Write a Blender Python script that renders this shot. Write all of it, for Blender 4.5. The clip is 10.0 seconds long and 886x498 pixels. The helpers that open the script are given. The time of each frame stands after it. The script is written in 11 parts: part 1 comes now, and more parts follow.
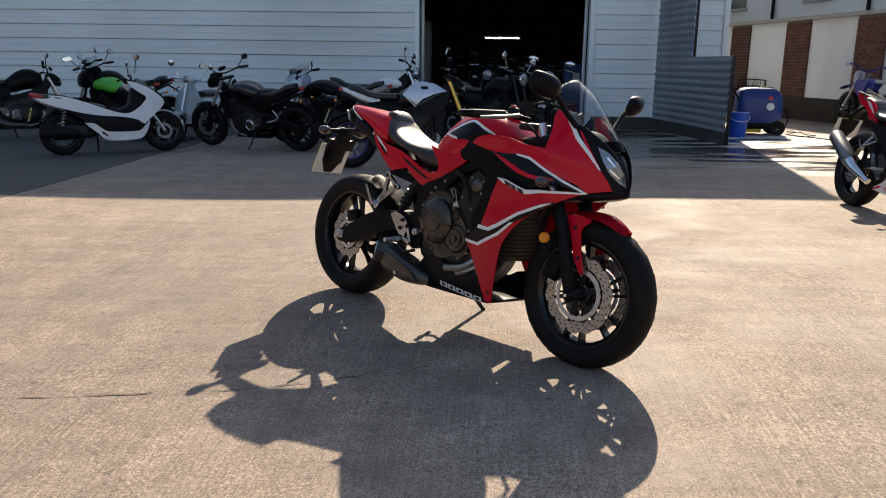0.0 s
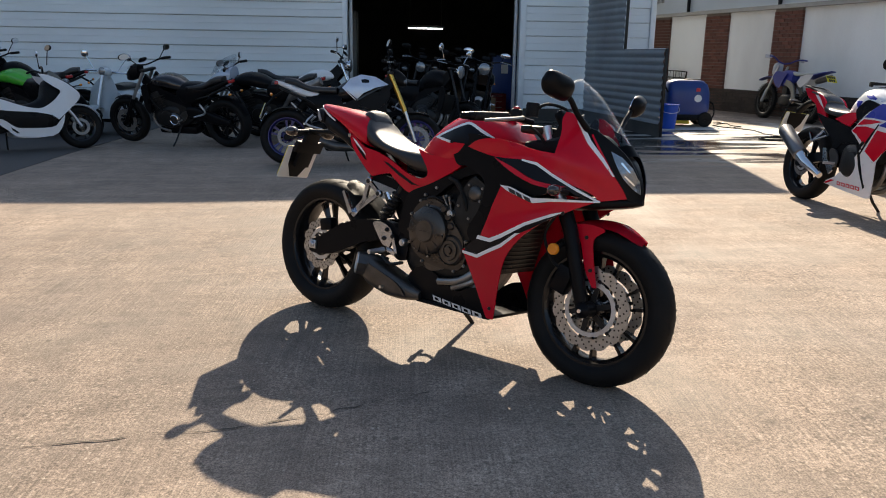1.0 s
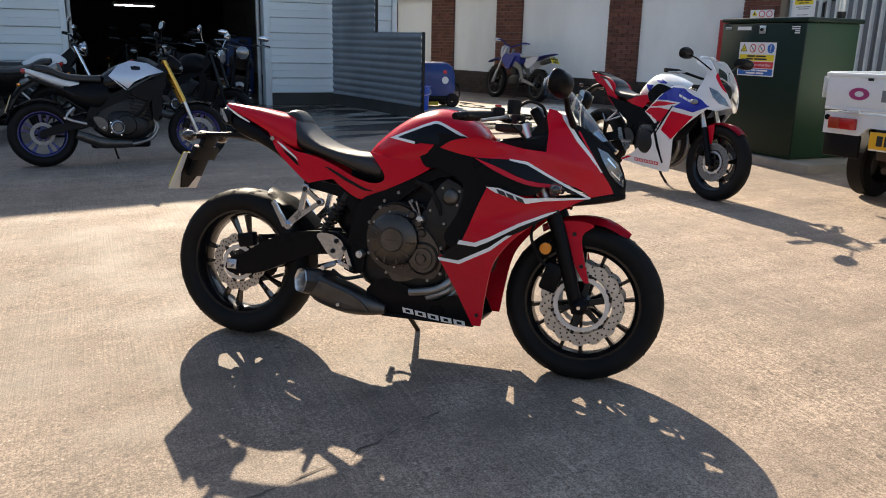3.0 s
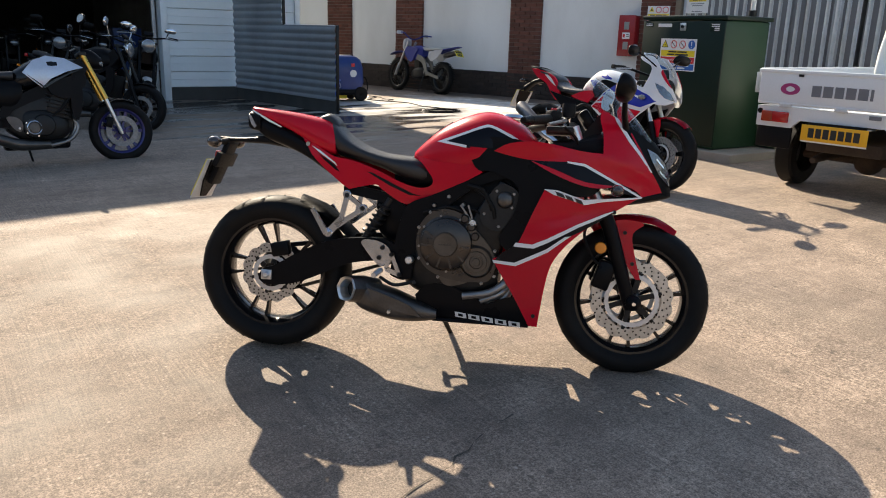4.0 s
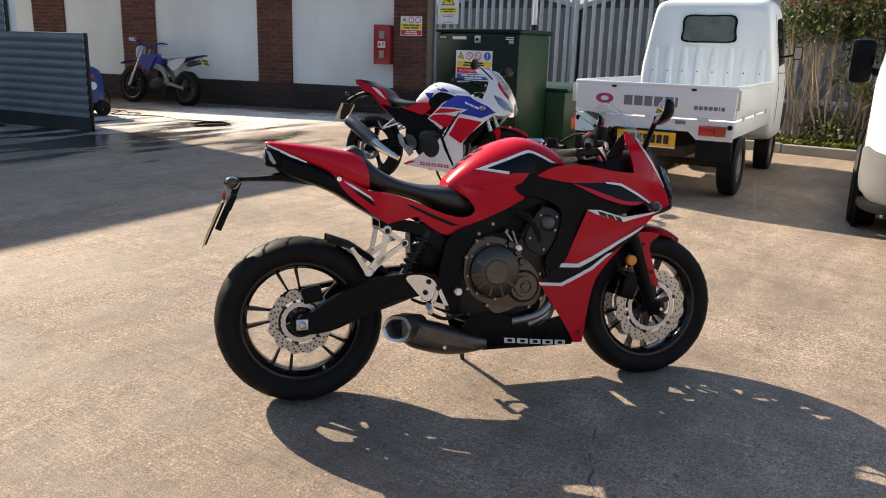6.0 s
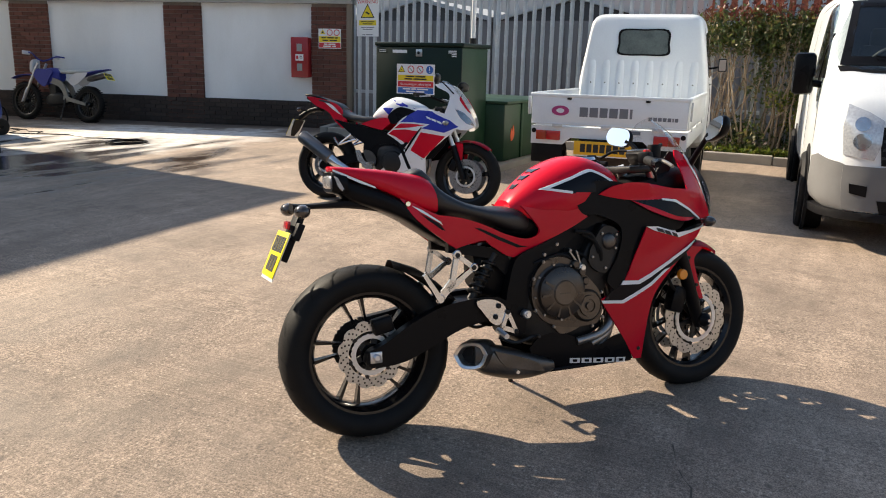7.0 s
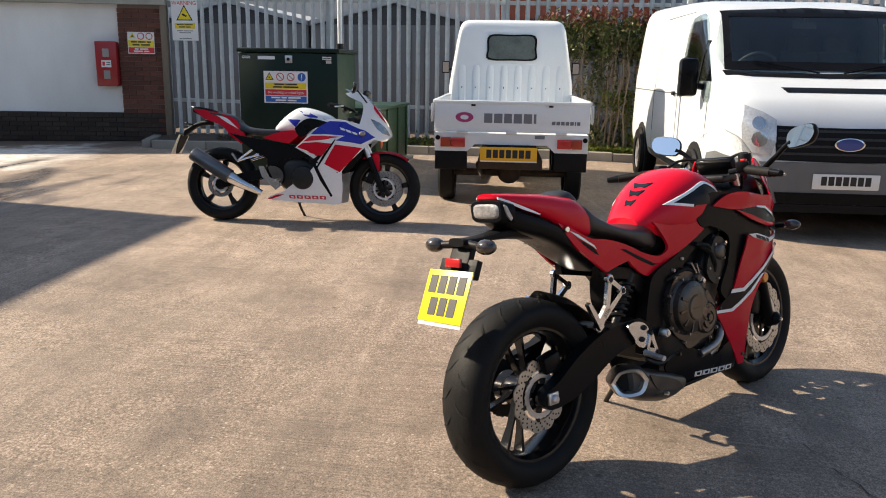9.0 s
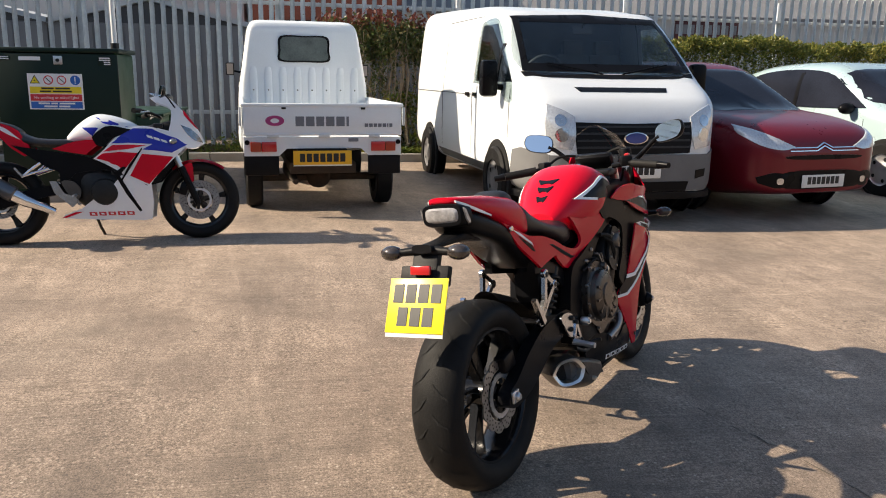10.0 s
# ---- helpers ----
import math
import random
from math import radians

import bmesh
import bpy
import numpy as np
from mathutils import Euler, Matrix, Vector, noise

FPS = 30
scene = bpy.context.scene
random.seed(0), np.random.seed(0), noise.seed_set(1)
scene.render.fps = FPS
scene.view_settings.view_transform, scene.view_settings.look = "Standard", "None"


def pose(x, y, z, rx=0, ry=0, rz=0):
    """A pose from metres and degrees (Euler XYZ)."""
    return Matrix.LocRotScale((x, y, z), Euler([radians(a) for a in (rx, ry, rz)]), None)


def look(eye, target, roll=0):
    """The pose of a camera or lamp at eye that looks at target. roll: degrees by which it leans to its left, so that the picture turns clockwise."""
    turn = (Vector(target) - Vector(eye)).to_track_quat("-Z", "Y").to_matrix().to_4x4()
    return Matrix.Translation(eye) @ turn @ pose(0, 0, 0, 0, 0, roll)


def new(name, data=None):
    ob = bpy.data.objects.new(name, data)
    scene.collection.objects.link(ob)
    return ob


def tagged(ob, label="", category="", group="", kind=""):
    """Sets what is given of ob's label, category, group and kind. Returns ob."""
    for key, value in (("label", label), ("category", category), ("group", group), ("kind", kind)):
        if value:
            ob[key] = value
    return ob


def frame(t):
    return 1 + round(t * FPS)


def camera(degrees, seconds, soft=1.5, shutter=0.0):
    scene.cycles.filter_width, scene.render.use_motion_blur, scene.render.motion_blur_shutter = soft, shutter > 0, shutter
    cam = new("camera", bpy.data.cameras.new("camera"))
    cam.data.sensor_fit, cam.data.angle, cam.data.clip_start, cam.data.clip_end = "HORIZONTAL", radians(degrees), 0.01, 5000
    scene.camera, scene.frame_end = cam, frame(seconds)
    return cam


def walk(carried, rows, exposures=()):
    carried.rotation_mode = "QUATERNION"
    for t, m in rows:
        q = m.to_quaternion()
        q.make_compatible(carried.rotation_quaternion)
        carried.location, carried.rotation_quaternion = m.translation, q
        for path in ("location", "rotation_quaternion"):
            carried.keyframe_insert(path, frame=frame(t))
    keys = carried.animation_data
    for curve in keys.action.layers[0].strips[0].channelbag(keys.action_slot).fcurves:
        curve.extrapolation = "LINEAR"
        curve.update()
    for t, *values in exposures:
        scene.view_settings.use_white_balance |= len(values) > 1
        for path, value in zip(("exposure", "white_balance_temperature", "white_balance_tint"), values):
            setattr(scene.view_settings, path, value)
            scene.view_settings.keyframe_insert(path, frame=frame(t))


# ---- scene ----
cam = camera(59.2, 10.0, soft=1.0)
# the yard slopes: LEVEL turns the walk upright
LEVEL = pose(0, 0, 0, 1.203, -1.375, 0)
PATH = [
    (0, (0.16, 0.509, 1.254), (0.022, 2.441, 0.757), -0.7),
    (0.5, (0.012, 0.661, 1.267), (-0.041, 2.594, 0.756), -0.6),
    (1, (-0.166, 0.776, 1.281), (-0.094, 2.705, 0.758), -0.4),
    (1.5, (-0.421, 0.852, 1.298), (-0.183, 2.765, 0.765), -0.2),
    (2, (-0.63, 0.949, 1.299), (-0.216, 2.827, 0.748), 0.1),
    (2.5, (-0.847, 1.099, 1.33), (-0.222, 2.91, 0.755), 0.3),
    (2.7, (-0.948, 1.143, 1.325), (-0.257, 2.931, 0.753), 0.4),
    (3.8, (-1.584, 1.436, 1.365), (-0.585, 3.066, 0.779), 0.9),
    (4, (-1.693, 1.532, 1.369), (-0.643, 3.129, 0.781), 1.1),
    (4.5, (-1.942, 1.72, 1.386), (-0.768, 3.23, 0.803), 1.3),
    (5, (-2.194, 1.909, 1.431), (-0.857, 3.277, 0.849), 1.5),
    (5.5, (-2.375, 2.193, 1.412), (-0.892, 3.407, 0.839), 1.6),
    (6.8, (-2.809, 2.967, 1.43), (-1.103, 3.862, 0.897), 2.2),
    (7, (-2.832, 3.097, 1.426), (-1.098, 3.943, 0.9), 2.0),
    (7.5, (-2.904, 3.442, 1.416), (-1.111, 4.159, 0.898), 2.0),
    (8, (-2.988, 3.79, 1.43), (-1.146, 4.378, 0.916), 2.0),
    (8.5, (-2.985, 4.13, 1.418), (-1.107, 4.593, 0.91), 2.0),
    (9, (-2.996, 4.429, 1.416), (-1.081, 4.717, 0.915), 2.0),
    (9.5, (-2.985, 4.75, 1.418), (-1.046, 4.74, 0.929), 2.2),
    (10, (-2.922, 5.074, 1.389), (-1.01, 4.729, 0.916), 2.3),
]
walk(cam, [(t, LEVEL @ look(eye, target, roll)) for t, eye, target, roll in PATH], [(0, 0.81, 6800, 9), (2.5, 1.01, 6800, 8), (5.5, 0.98, 6800, 8), (8, 1.0, 6800, 8), (10, 0.84, 6800, 9)])
# ---- light: low sun behind the workshop, clear sky ----
SUN_EL, SUN_AZ = 31.4, 8.2
world = bpy.data.worlds.new("sky")
scene.world = world
world.use_nodes = True
wn = world.node_tree.nodes
sky = wn.new("ShaderNodeTexSky")
sky.sky_type = "NISHITA"
sky.sun_disc = False
sky.sun_elevation, sky.sun_rotation = radians(SUN_EL), radians(SUN_AZ)
sky.air_density, sky.dust_density = 1.0, 1.0
wn["Background"].inputs["Strength"].default_value = 0.101
world.node_tree.links.new(sky.outputs[0], wn["Background"].inputs["Color"])
sun_data = bpy.data.lights.new("sun", "SUN")
sun_data.energy, sun_data.angle, sun_data.color = 5.0, radians(0.5), (1.0, 0.87, 0.71)
sun = new("sun", sun_data)
toward = Vector((math.sin(radians(SUN_AZ)) * math.cos(radians(SUN_EL)), math.cos(radians(SUN_AZ)) * math.cos(radians(SUN_EL)), math.sin(radians(SUN_EL))))
sun.matrix_world = look(toward * 60, (0, 0, 0))


def ground_z(x, y):
    """The yard rises gently, then falls towards the workshop."""
    ex = float(np.interp(x, [-14, -3.4, -2.2, 1.5, 3, 5, 8, 12], [-2.9, -2.6, -2.1, 1.5, 2.2, 3.0, 4.6, 5.5]))
    wy = float(np.interp(y, [-12, 0, 4, 5, 9, 12, 14, 20], [-6, 0, 4, 4.6, 4.5, 3.6, 3.0, 2.4]))
    return 0.024 * ex + 0.021 * wy


# ---- materials ----
def mat(name, color, rough=0.5, metal=0.0, vary=0.08, scale=6.0, bump=0.0, bump_scale=60.0, coat=0.0, dirt=None, dirt_amount=0.0, rand=0.0, rough_vary=0.1, trans=0.0, stretch=(1, 1, 1), spec=0.4):
    m = bpy.data.materials.new(name)
    m.use_nodes = True
    nt = m.node_tree
    n, l = nt.nodes, nt.links
    b = n["Principled BSDF"]
    b.inputs["Specular IOR Level"].default_value = spec
    b.inputs["Metallic"].default_value = metal
    if coat:
        b.inputs["Coat Weight"].default_value = coat
        b.inputs["Coat Roughness"].default_value = 0.06
    if trans:
        b.inputs["Transmission Weight"].default_value = trans
    tc = n.new("ShaderNodeTexCoord")
    mp = n.new("ShaderNodeMapping")
    mp.inputs["Scale"].default_value = stretch
    l.new(tc.outputs["Object"], mp.inputs["Vector"])
    big = n.new("ShaderNodeTexNoise")
    big.inputs["Scale"].default_value, big.inputs["Detail"].default_value = scale, 6
    fine = n.new("ShaderNodeTexNoise")
    fine.inputs["Scale"].default_value, fine.inputs["Detail"].default_value = bump_scale, 4
    for t in (big, fine):
        l.new(mp.outputs[0], t.inputs["Vector"])
    both = n.new("ShaderNodeMath")
    both.operation = "MULTIPLY_ADD"
    l.new(fine.outputs["Fac"], both.inputs[0])
    both.inputs[1].default_value = 0.45
    l.new(big.outputs["Fac"], both.inputs[2])
    ramp = n.new("ShaderNodeMapRange")
    ramp.inputs["From Min"].default_value, ramp.inputs["From Max"].default_value = 0.45, 1.0
    ramp.inputs["To Min"].default_value, ramp.inputs["To Max"].default_value = 1 - vary, 1 + vary
    l.new(both.outputs[0], ramp.inputs["Value"])
    mul = n.new("ShaderNodeVectorMath")
    mul.operation = "SCALE"
    mul.inputs[0].default_value = color
    last = ramp.outputs[0]
    if rand:
        oi = n.new("ShaderNodeObjectInfo")
        rr = n.new("ShaderNodeMapRange")
        rr.inputs["To Min"].default_value, rr.inputs["To Max"].default_value = 1 - rand, 1 + rand
        l.new(oi.outputs["Random"], rr.inputs["Value"])
        mm = n.new("ShaderNodeMath")
        mm.operation = "MULTIPLY"
        l.new(last, mm.inputs[0])
        l.new(rr.outputs[0], mm.inputs[1])
        last = mm.outputs[0]
    l.new(last, mul.inputs["Scale"])
    out = mul.outputs[0]
    if dirt:
        dn = n.new("ShaderNodeTexNoise")
        dn.inputs["Scale"].default_value, dn.inputs["Detail"].default_value = scale * 0.37, 8
        l.new(mp.outputs[0], dn.inputs["Vector"])
        dr = n.new("ShaderNodeMapRange")
        dr.inputs["From Min"].default_value, dr.inputs["From Max"].default_value = 0.5, 0.72
        dr.inputs["To Max"].default_value = dirt_amount
        l.new(dn.outputs["Fac"], dr.inputs["Value"])
        mx = n.new("ShaderNodeMix")
        mx.data_type = "RGBA"
        mx.inputs["B"].default_value = (*dirt, 1)
        l.new(dr.outputs[0], mx.inputs["Factor"])
        l.new(out, mx.inputs["A"])
        out = mx.outputs["Result"]
    l.new(out, b.inputs["Base Color"])
    rg = n.new("ShaderNodeMapRange")
    rg.inputs["From Min"].default_value, rg.inputs["From Max"].default_value = 0.35, 0.75
    rg.inputs["To Min"].default_value, rg.inputs["To Max"].default_value = max(rough - rough_vary * rough, 0.0), min(rough + rough_vary * 1.5 * rough, 1)
    l.new(big.outputs["Fac"], rg.inputs["Value"])
    l.new(rg.outputs[0], b.inputs["Roughness"])
    if bump:
        bp = n.new("ShaderNodeBump")
        bp.inputs["Strength"].default_value = min(bump, 1)
        bp.inputs["Distance"].default_value = 0.004
        l.new(fine.outputs["Fac"], bp.inputs["Height"])
        l.new(bp.outputs[0], b.inputs["Normal"])
    return m


def glass(name, color=(1, 1, 1), rough=0.02):
    """Thin pane: mostly clear, with the gloss of glass."""
    m = bpy.data.materials.new(name)
    m.use_nodes = True
    n, l = m.node_tree.nodes, m.node_tree.links
    n.remove(n["Principled BSDF"])
    tr = n.new("ShaderNodeBsdfTransparent")
    tr.inputs["Color"].default_value = (*color, 1)
    gl = n.new("ShaderNodeBsdfGlossy")
    gl.inputs["Roughness"].default_value = rough
    lw = n.new("ShaderNodeLayerWeight")
    lw.inputs["Blend"].default_value = 0.5
    pw = n.new("ShaderNodeMath")
    pw.operation = "POWER"
    pw.inputs[1].default_value = 4.0
    l.new(lw.outputs["Facing"], pw.inputs[0])
    fr = n.new("ShaderNodeMapRange")
    fr.inputs["To Min"].default_value, fr.inputs["To Max"].default_value = 0.045, 0.9
    l.new(pw.outputs[0], fr.inputs["Value"])
    mx = n.new("ShaderNodeMixShader")
    l.new(fr.outputs[0], mx.inputs[0])
    l.new(tr.outputs[0], mx.inputs[1])
    l.new(gl.outputs[0], mx.inputs[2])
    l.new(mx.outputs[0], n["Material Output"].inputs["Surface"])
    return m


def emit(name, color, strength):
    m = bpy.data.materials.new(name)
    m.use_nodes = True
    b = m.node_tree.nodes["Principled BSDF"]
    b.inputs["Base Color"].default_value = (*color, 1)
    b.inputs["Emission Color"].default_value = (*color, 1)
    b.inputs["Emission Strength"].default_value = strength
    return m


RED = mat("red_gloss_paint", (0.57, 0.005, 0.023), 0.25, vary=0.04, scale=3, coat=0.24, spec=0.12)
WHITE = mat("white_gloss_paint", (0.78, 0.79, 0.80), 0.3, vary=0.03, scale=3, coat=0.6)
BLUE = mat("blue_gloss_paint", (0.012, 0.022, 0.36), 0.3, vary=0.05, scale=3, coat=0.3, spec=0.3)
DECAL = mat("white_decal", (0.86, 0.87, 0.88), 0.22, vary=0.02, coat=0.4)
BLACK_GLOSS = mat("black_gloss_paint", (0.006, 0.006, 0.007), 0.22, vary=0.1, coat=0.3, spec=0.25)
BLACK = mat("black_satin_plastic", (0.006, 0.006, 0.007), 0.30, vary=0.15, bump=0.08, bump_scale=300, spec=0.10)
PLASTIC = mat("black_textured_plastic", (0.007, 0.007, 0.008), 0.5, vary=0.2, bump=0.2, bump_scale=400, spec=0.14)
RUBBER = mat("tyre_rubber", (0.0095, 0.0093, 0.0092), 0.6, vary=0.25, scale=14, bump=0.2, bump_scale=220, dirt=(0.018, 0.017, 0.016), dirt_amount=0.5, spec=0.15)
SEAT = mat("black_seat_vinyl", (0.011, 0.011, 0.012), 0.42, vary=0.15, bump=0.3, bump_scale=260, spec=0.6)
STEEL = mat("brushed_steel", (0.72, 0.72, 0.71), 0.34, 1.0, vary=0.12, scale=20, bump=0.1, bump_scale=180)
ALU = mat("cast_aluminium", (0.62, 0.63, 0.65), 0.38, 0.9, vary=0.1, scale=18, bump=0.12, bump_scale=200)
CHROME = mat("chrome", (0.75, 0.76, 0.78), 0.1, 1.0, vary=0.04)
DARKMETAL = mat("dark_engine_metal", (0.020, 0.0195, 0.019), 0.42, 0.45, vary=0.25, scale=25, bump=0.2, bump_scale=160)
BRONZE = mat("bronze_engine_cover", (0.078, 0.068, 0.060), 0.30, 0.8, vary=0.15, scale=20, bump=0.15, bump_scale=200)
EXHAUST = mat("dull_exhaust_steel", (0.30, 0.285, 0.27), 0.38, 0.9, vary=0.2, scale=16, bump=0.15, bump_scale=120)
GOLD = mat("gold_anodised", (0.72, 0.45, 0.10), 0.3, 0.9, vary=0.08)
BLUERIM = mat("blue_wheel_rim", (0.018, 0.020, 0.13), 0.35, 0.2, vary=0.1, coat=0.3)
GREEN = mat("lime_green_paint", (0.06, 0.42, 0.03), 0.3, vary=0.06, coat=0.6)
AMBER = mat("amber_lens", (0.85, 0.28, 0.02), 0.25, vary=0.05, coat=0.5)
REDLENS = mat("red_lens", (0.45, 0.02, 0.02), 0.2, vary=0.08, coat=0.6)
CLEARLENS = mat("clear_lens", (0.22, 0.235, 0.25), 0.12, 0.5, vary=0.3, scale=30, coat=0.8, bump=0.12, bump_scale=60)
MIRROR = mat("mirror_glass", (0.85, 0.88, 0.92), 0.02, 1.0, vary=0.0)
SCREEN = glass("clear_screen", (0.90, 0.93, 0.95), 0.03)
PLATE_Y = mat("yellow_plate", (0.80, 0.66, 0.02), 0.35, vary=0.04)
PLATE_O = mat("amber_plate", (0.78, 0.42, 0.02), 0.4, vary=0.06)
PLATE_W = mat("white_plate", (0.75, 0.75, 0.72), 0.35, vary=0.04)
INK = mat("black_ink", (0.02, 0.02, 0.02), 0.5)
GREYINK = mat("grey_ink", (0.16, 0.17, 0.19), 0.5)
SIGN_W = mat("sign_white", (0.78, 0.78, 0.78), 0.4, vary=0.04)
SIGN_Y = mat("sign_yellow", (0.80, 0.62, 0.03), 0.4, vary=0.04)
SIGN_R = mat("sign_red", (0.60, 0.04, 0.05), 0.4, vary=0.04)
SIGN_B = mat("sign_blue", (0.03, 0.13, 0.45), 0.4, vary=0.04)


# ---- building blocks ----
def thing(name, m, label, category, group=""):
    e = new(name)
    e.empty_display_size = 0.2
    e.matrix_world = m
    return tagged(e, label, category, group)


def part(name, bm, material, parent, label="", smooth=38):
    me = bpy.data.meshes.new(name)
    bmesh.ops.recalc_face_normals(bm, faces=bm.faces)
    bm.to_mesh(me)
    bm.free()
    me.materials.append(material)
    if smooth:
        me.polygons.foreach_set("use_smooth", [True] * len(me.polygons))
        me.set_sharp_from_angle(angle=radians(smooth))
    ob = new(name, me)
    ob.parent = parent
    if label:
        ob["label"] = label
    return ob


def structure(name, bm, material, label, category, smooth=30):
    ob = part(name, bm, material, None, "", smooth)
    return tagged(ob, label, category, kind="structure")


def B():
    return bmesh.new()


def box(bm, x0, x1, y0, y1, z0, z1, bev=0.0, m=None):
    r = bmesh.ops.create_cube(bm, size=1, matrix=Matrix.Translation(((x0 + x1) / 2, (y0 + y1) / 2, (z0 + z1) / 2)) @ Matrix.Diagonal((abs(x1 - x0), abs(y1 - y0), abs(z1 - z0), 1)))
    vs = r["verts"]
    if bev:
        es = list({e for v in vs for e in v.link_edges})
        q = bmesh.ops.bevel(bm, geom=es, offset=bev, segments=2, profile=0.5, affect="EDGES")
        vs = list({v for f in q["faces"] for v in f.verts} | {v for v in vs if v.is_valid})
    if m is not None:
        bmesh.ops.transform(bm, matrix=m, verts=vs)
    return bm


def ring_mesh(bm, rings, closed=True, caps=(True, True)):
    """Skin a list of vertex rings."""
    rows = [[bm.verts.new(p) for p in ring] for ring in rings]
    n = len(rows[0])
    for a, b in zip(rows, rows[1:]):
        for i in range(n if closed else n - 1):
            j = (i + 1) % n
            bm.faces.new((a[i], a[j], b[j], b[i]))
    if closed:
        if caps[0]:
            bm.faces.new(rows[0][::-1])
        if caps[1]:
            bm.faces.new(rows[-1])
    return rows


def tube(bm, pts, r, seg=10, caps=True, smooth=0):
    """A round bar along points; r one radius or one for each point."""
    pts = [Vector(p) for p in pts]
    rs = list(r) if isinstance(r, (list, tuple)) else [r] * len(pts)
    if smooth:
        q, qr = [], []
        for i in range(len(pts) - 1):
            p0, p1, p2, p3 = pts[max(i - 1, 0)], pts[i], pts[i + 1], pts[min(i + 2, len(pts) - 1)]
            for k in range(smooth):
                t = k / smooth
                q.append(0.5 * (2 * p1 + (p2 - p0) * t + (2 * p0 - 5 * p1 + 4 * p2 - p3) * t * t + (3 * p1 - p0 - 3 * p2 + p3) * t ** 3))
                qr.append(rs[i] + (rs[i + 1] - rs[i]) * t)
        pts, rs = q + [pts[-1]], qr + [rs[-1]]
    rings = []
    side = None
    for i, p in enumerate(pts):
        d = (pts[min(i + 1, len(pts) - 1)] - pts[max(i - 1, 0)]).normalized()
        if side is None:
            side = d.cross(Vector((0, 0, 1)) if abs(d.z) < 0.9 else Vector((1, 0, 0))).normalized()
        side = (side - d * side.dot(d)).normalized()
        up = d.cross(side)
        rings.append([p + rs[i] * (math.cos(a) * side + math.sin(a) * up) for a in (2 * math.pi * k / seg for k in range(seg))])
    ring_mesh(bm, rings, True, (caps, caps))
    return bm


def lathe(bm, prof, seg=40, centre=(0, 0, 0), axis="y", closed=False):
    """Turn a profile of (radius, along) round an axis."""
    c = Vector(centre)
    rings = []
    for k in range(seg):
        a = 2 * math.pi * k / seg
        ring = []
        for r, y in prof:
            v = (r * math.cos(a), y, r * math.sin(a)) if axis == "y" else (r * math.cos(a), r * math.sin(a), y) if axis == "z" else (y, r * math.cos(a), r * math.sin(a))
            ring.append(bm.verts.new(c + Vector(v)))
        rings.append(ring)
    n = len(prof)
    for k in range(seg):
        a, b = rings[k], rings[(k + 1) % seg]
        for i in range(n if closed else n - 1):
            j = (i + 1) % n
            if prof[i][0] == 0 and prof[j][0] == 0:
                continue
            bm.faces.new((a[i], a[j], b[j], b[i]))
    bmesh.ops.remove_doubles(bm, verts=[v for r in rings for v in r], dist=1e-6)
    return bm


def curve2(pts, n=6, closed=False):
    """Round a 2D line of points; a point with a third value keeps its corner."""
    out, m = [], len(pts)
    for i in range(m if closed else m - 1):
        p0, p1, p2, p3 = (pts[(i + k) % m] if closed else pts[min(max(i + k, 0), m - 1)] for k in (-1, 0, 1, 2))
        if len(p1) > 2:
            p0 = p1
        if len(p2) > 2:
            p3 = p2
        for k in range(n):
            t = k / n
            out.append(tuple(0.5 * (2 * p1[c] + (p2[c] - p0[c]) * t + (2 * p0[c] - 5 * p1[c] + 4 * p2[c] - p3[c]) * t * t + (3 * p1[c] - p0[c] - 3 * p2[c] + p3[c]) * t ** 3) for c in (0, 1)))
    if not closed:
        out.append(tuple(pts[-1][:2]))
    return out


def dense(pts, step=0.025):
    """Straight-edged outline with points along its edges."""
    out = []
    for (x0, y0), (x1, y1) in zip(pts, pts[1:] + pts[:1]):
        k = max(int(math.hypot(x1 - x0, y1 - y0) / step), 1)
        out += [(x0 + (x1 - x0) * i / k, y0 + (y1 - y0) * i / k) for i in range(k)]
    return out


def inside(p, poly):
    x, y = p
    c = False
    for (x0, y0), (x1, y1) in zip(poly, poly[1:] + poly[:1]):
        if (y0 > y) != (y1 > y) and x < (x1 - x0) * (y - y0) / (y1 - y0) + x0:
            c = not c
    return c


def fill2(outline, step):
    """Triangles that fill an outline, with points inside."""
    from mathutils import geometry
    n = len(outline)
    pts = [Vector(p) for p in outline]
    xs, ys = [p[0] for p in outline], [p[1] for p in outline]
    j, y = 0, min(ys) + step * 0.5
    while y < max(ys):
        x = min(xs) + (step * 0.5 if j % 2 else step)
        while x < max(xs):
            if inside((x, y), outline) and min((x - a) ** 2 + (y - b) ** 2 for a, b in outline) > (0.45 * step) ** 2:
                pts.append(Vector((x, y)))
            x += step
        y += step * 0.87
        j += 1
    v, _, f, *_ = geometry.delaunay_2d_cdt(pts, [], [list(range(n))], 1, 1e-6)
    return v, f


def sheet(bm, outline, at, thick=0.004, step=0.035):
    """A moulded panel: the outline filled, each point laid by at(a, b, d), d how far it is sunk."""
    v, f = fill2(outline, step)
    top = [bm.verts.new(at(p[0], p[1], 0)) for p in v]
    low = [bm.verts.new(at(p[0], p[1], thick)) for p in v]
    edges = {}
    for t in f:
        bm.faces.new([top[i] for i in t])
        bm.faces.new([low[i] for i in reversed(t)])
        for a, b in zip(t, t[1:] + t[:1]):
            edges[(a, b)] = 1
    for a, b in edges:
        if (b, a) not in edges:
            bm.faces.new((top[b], top[a], low[a], low[b]))
    return bm


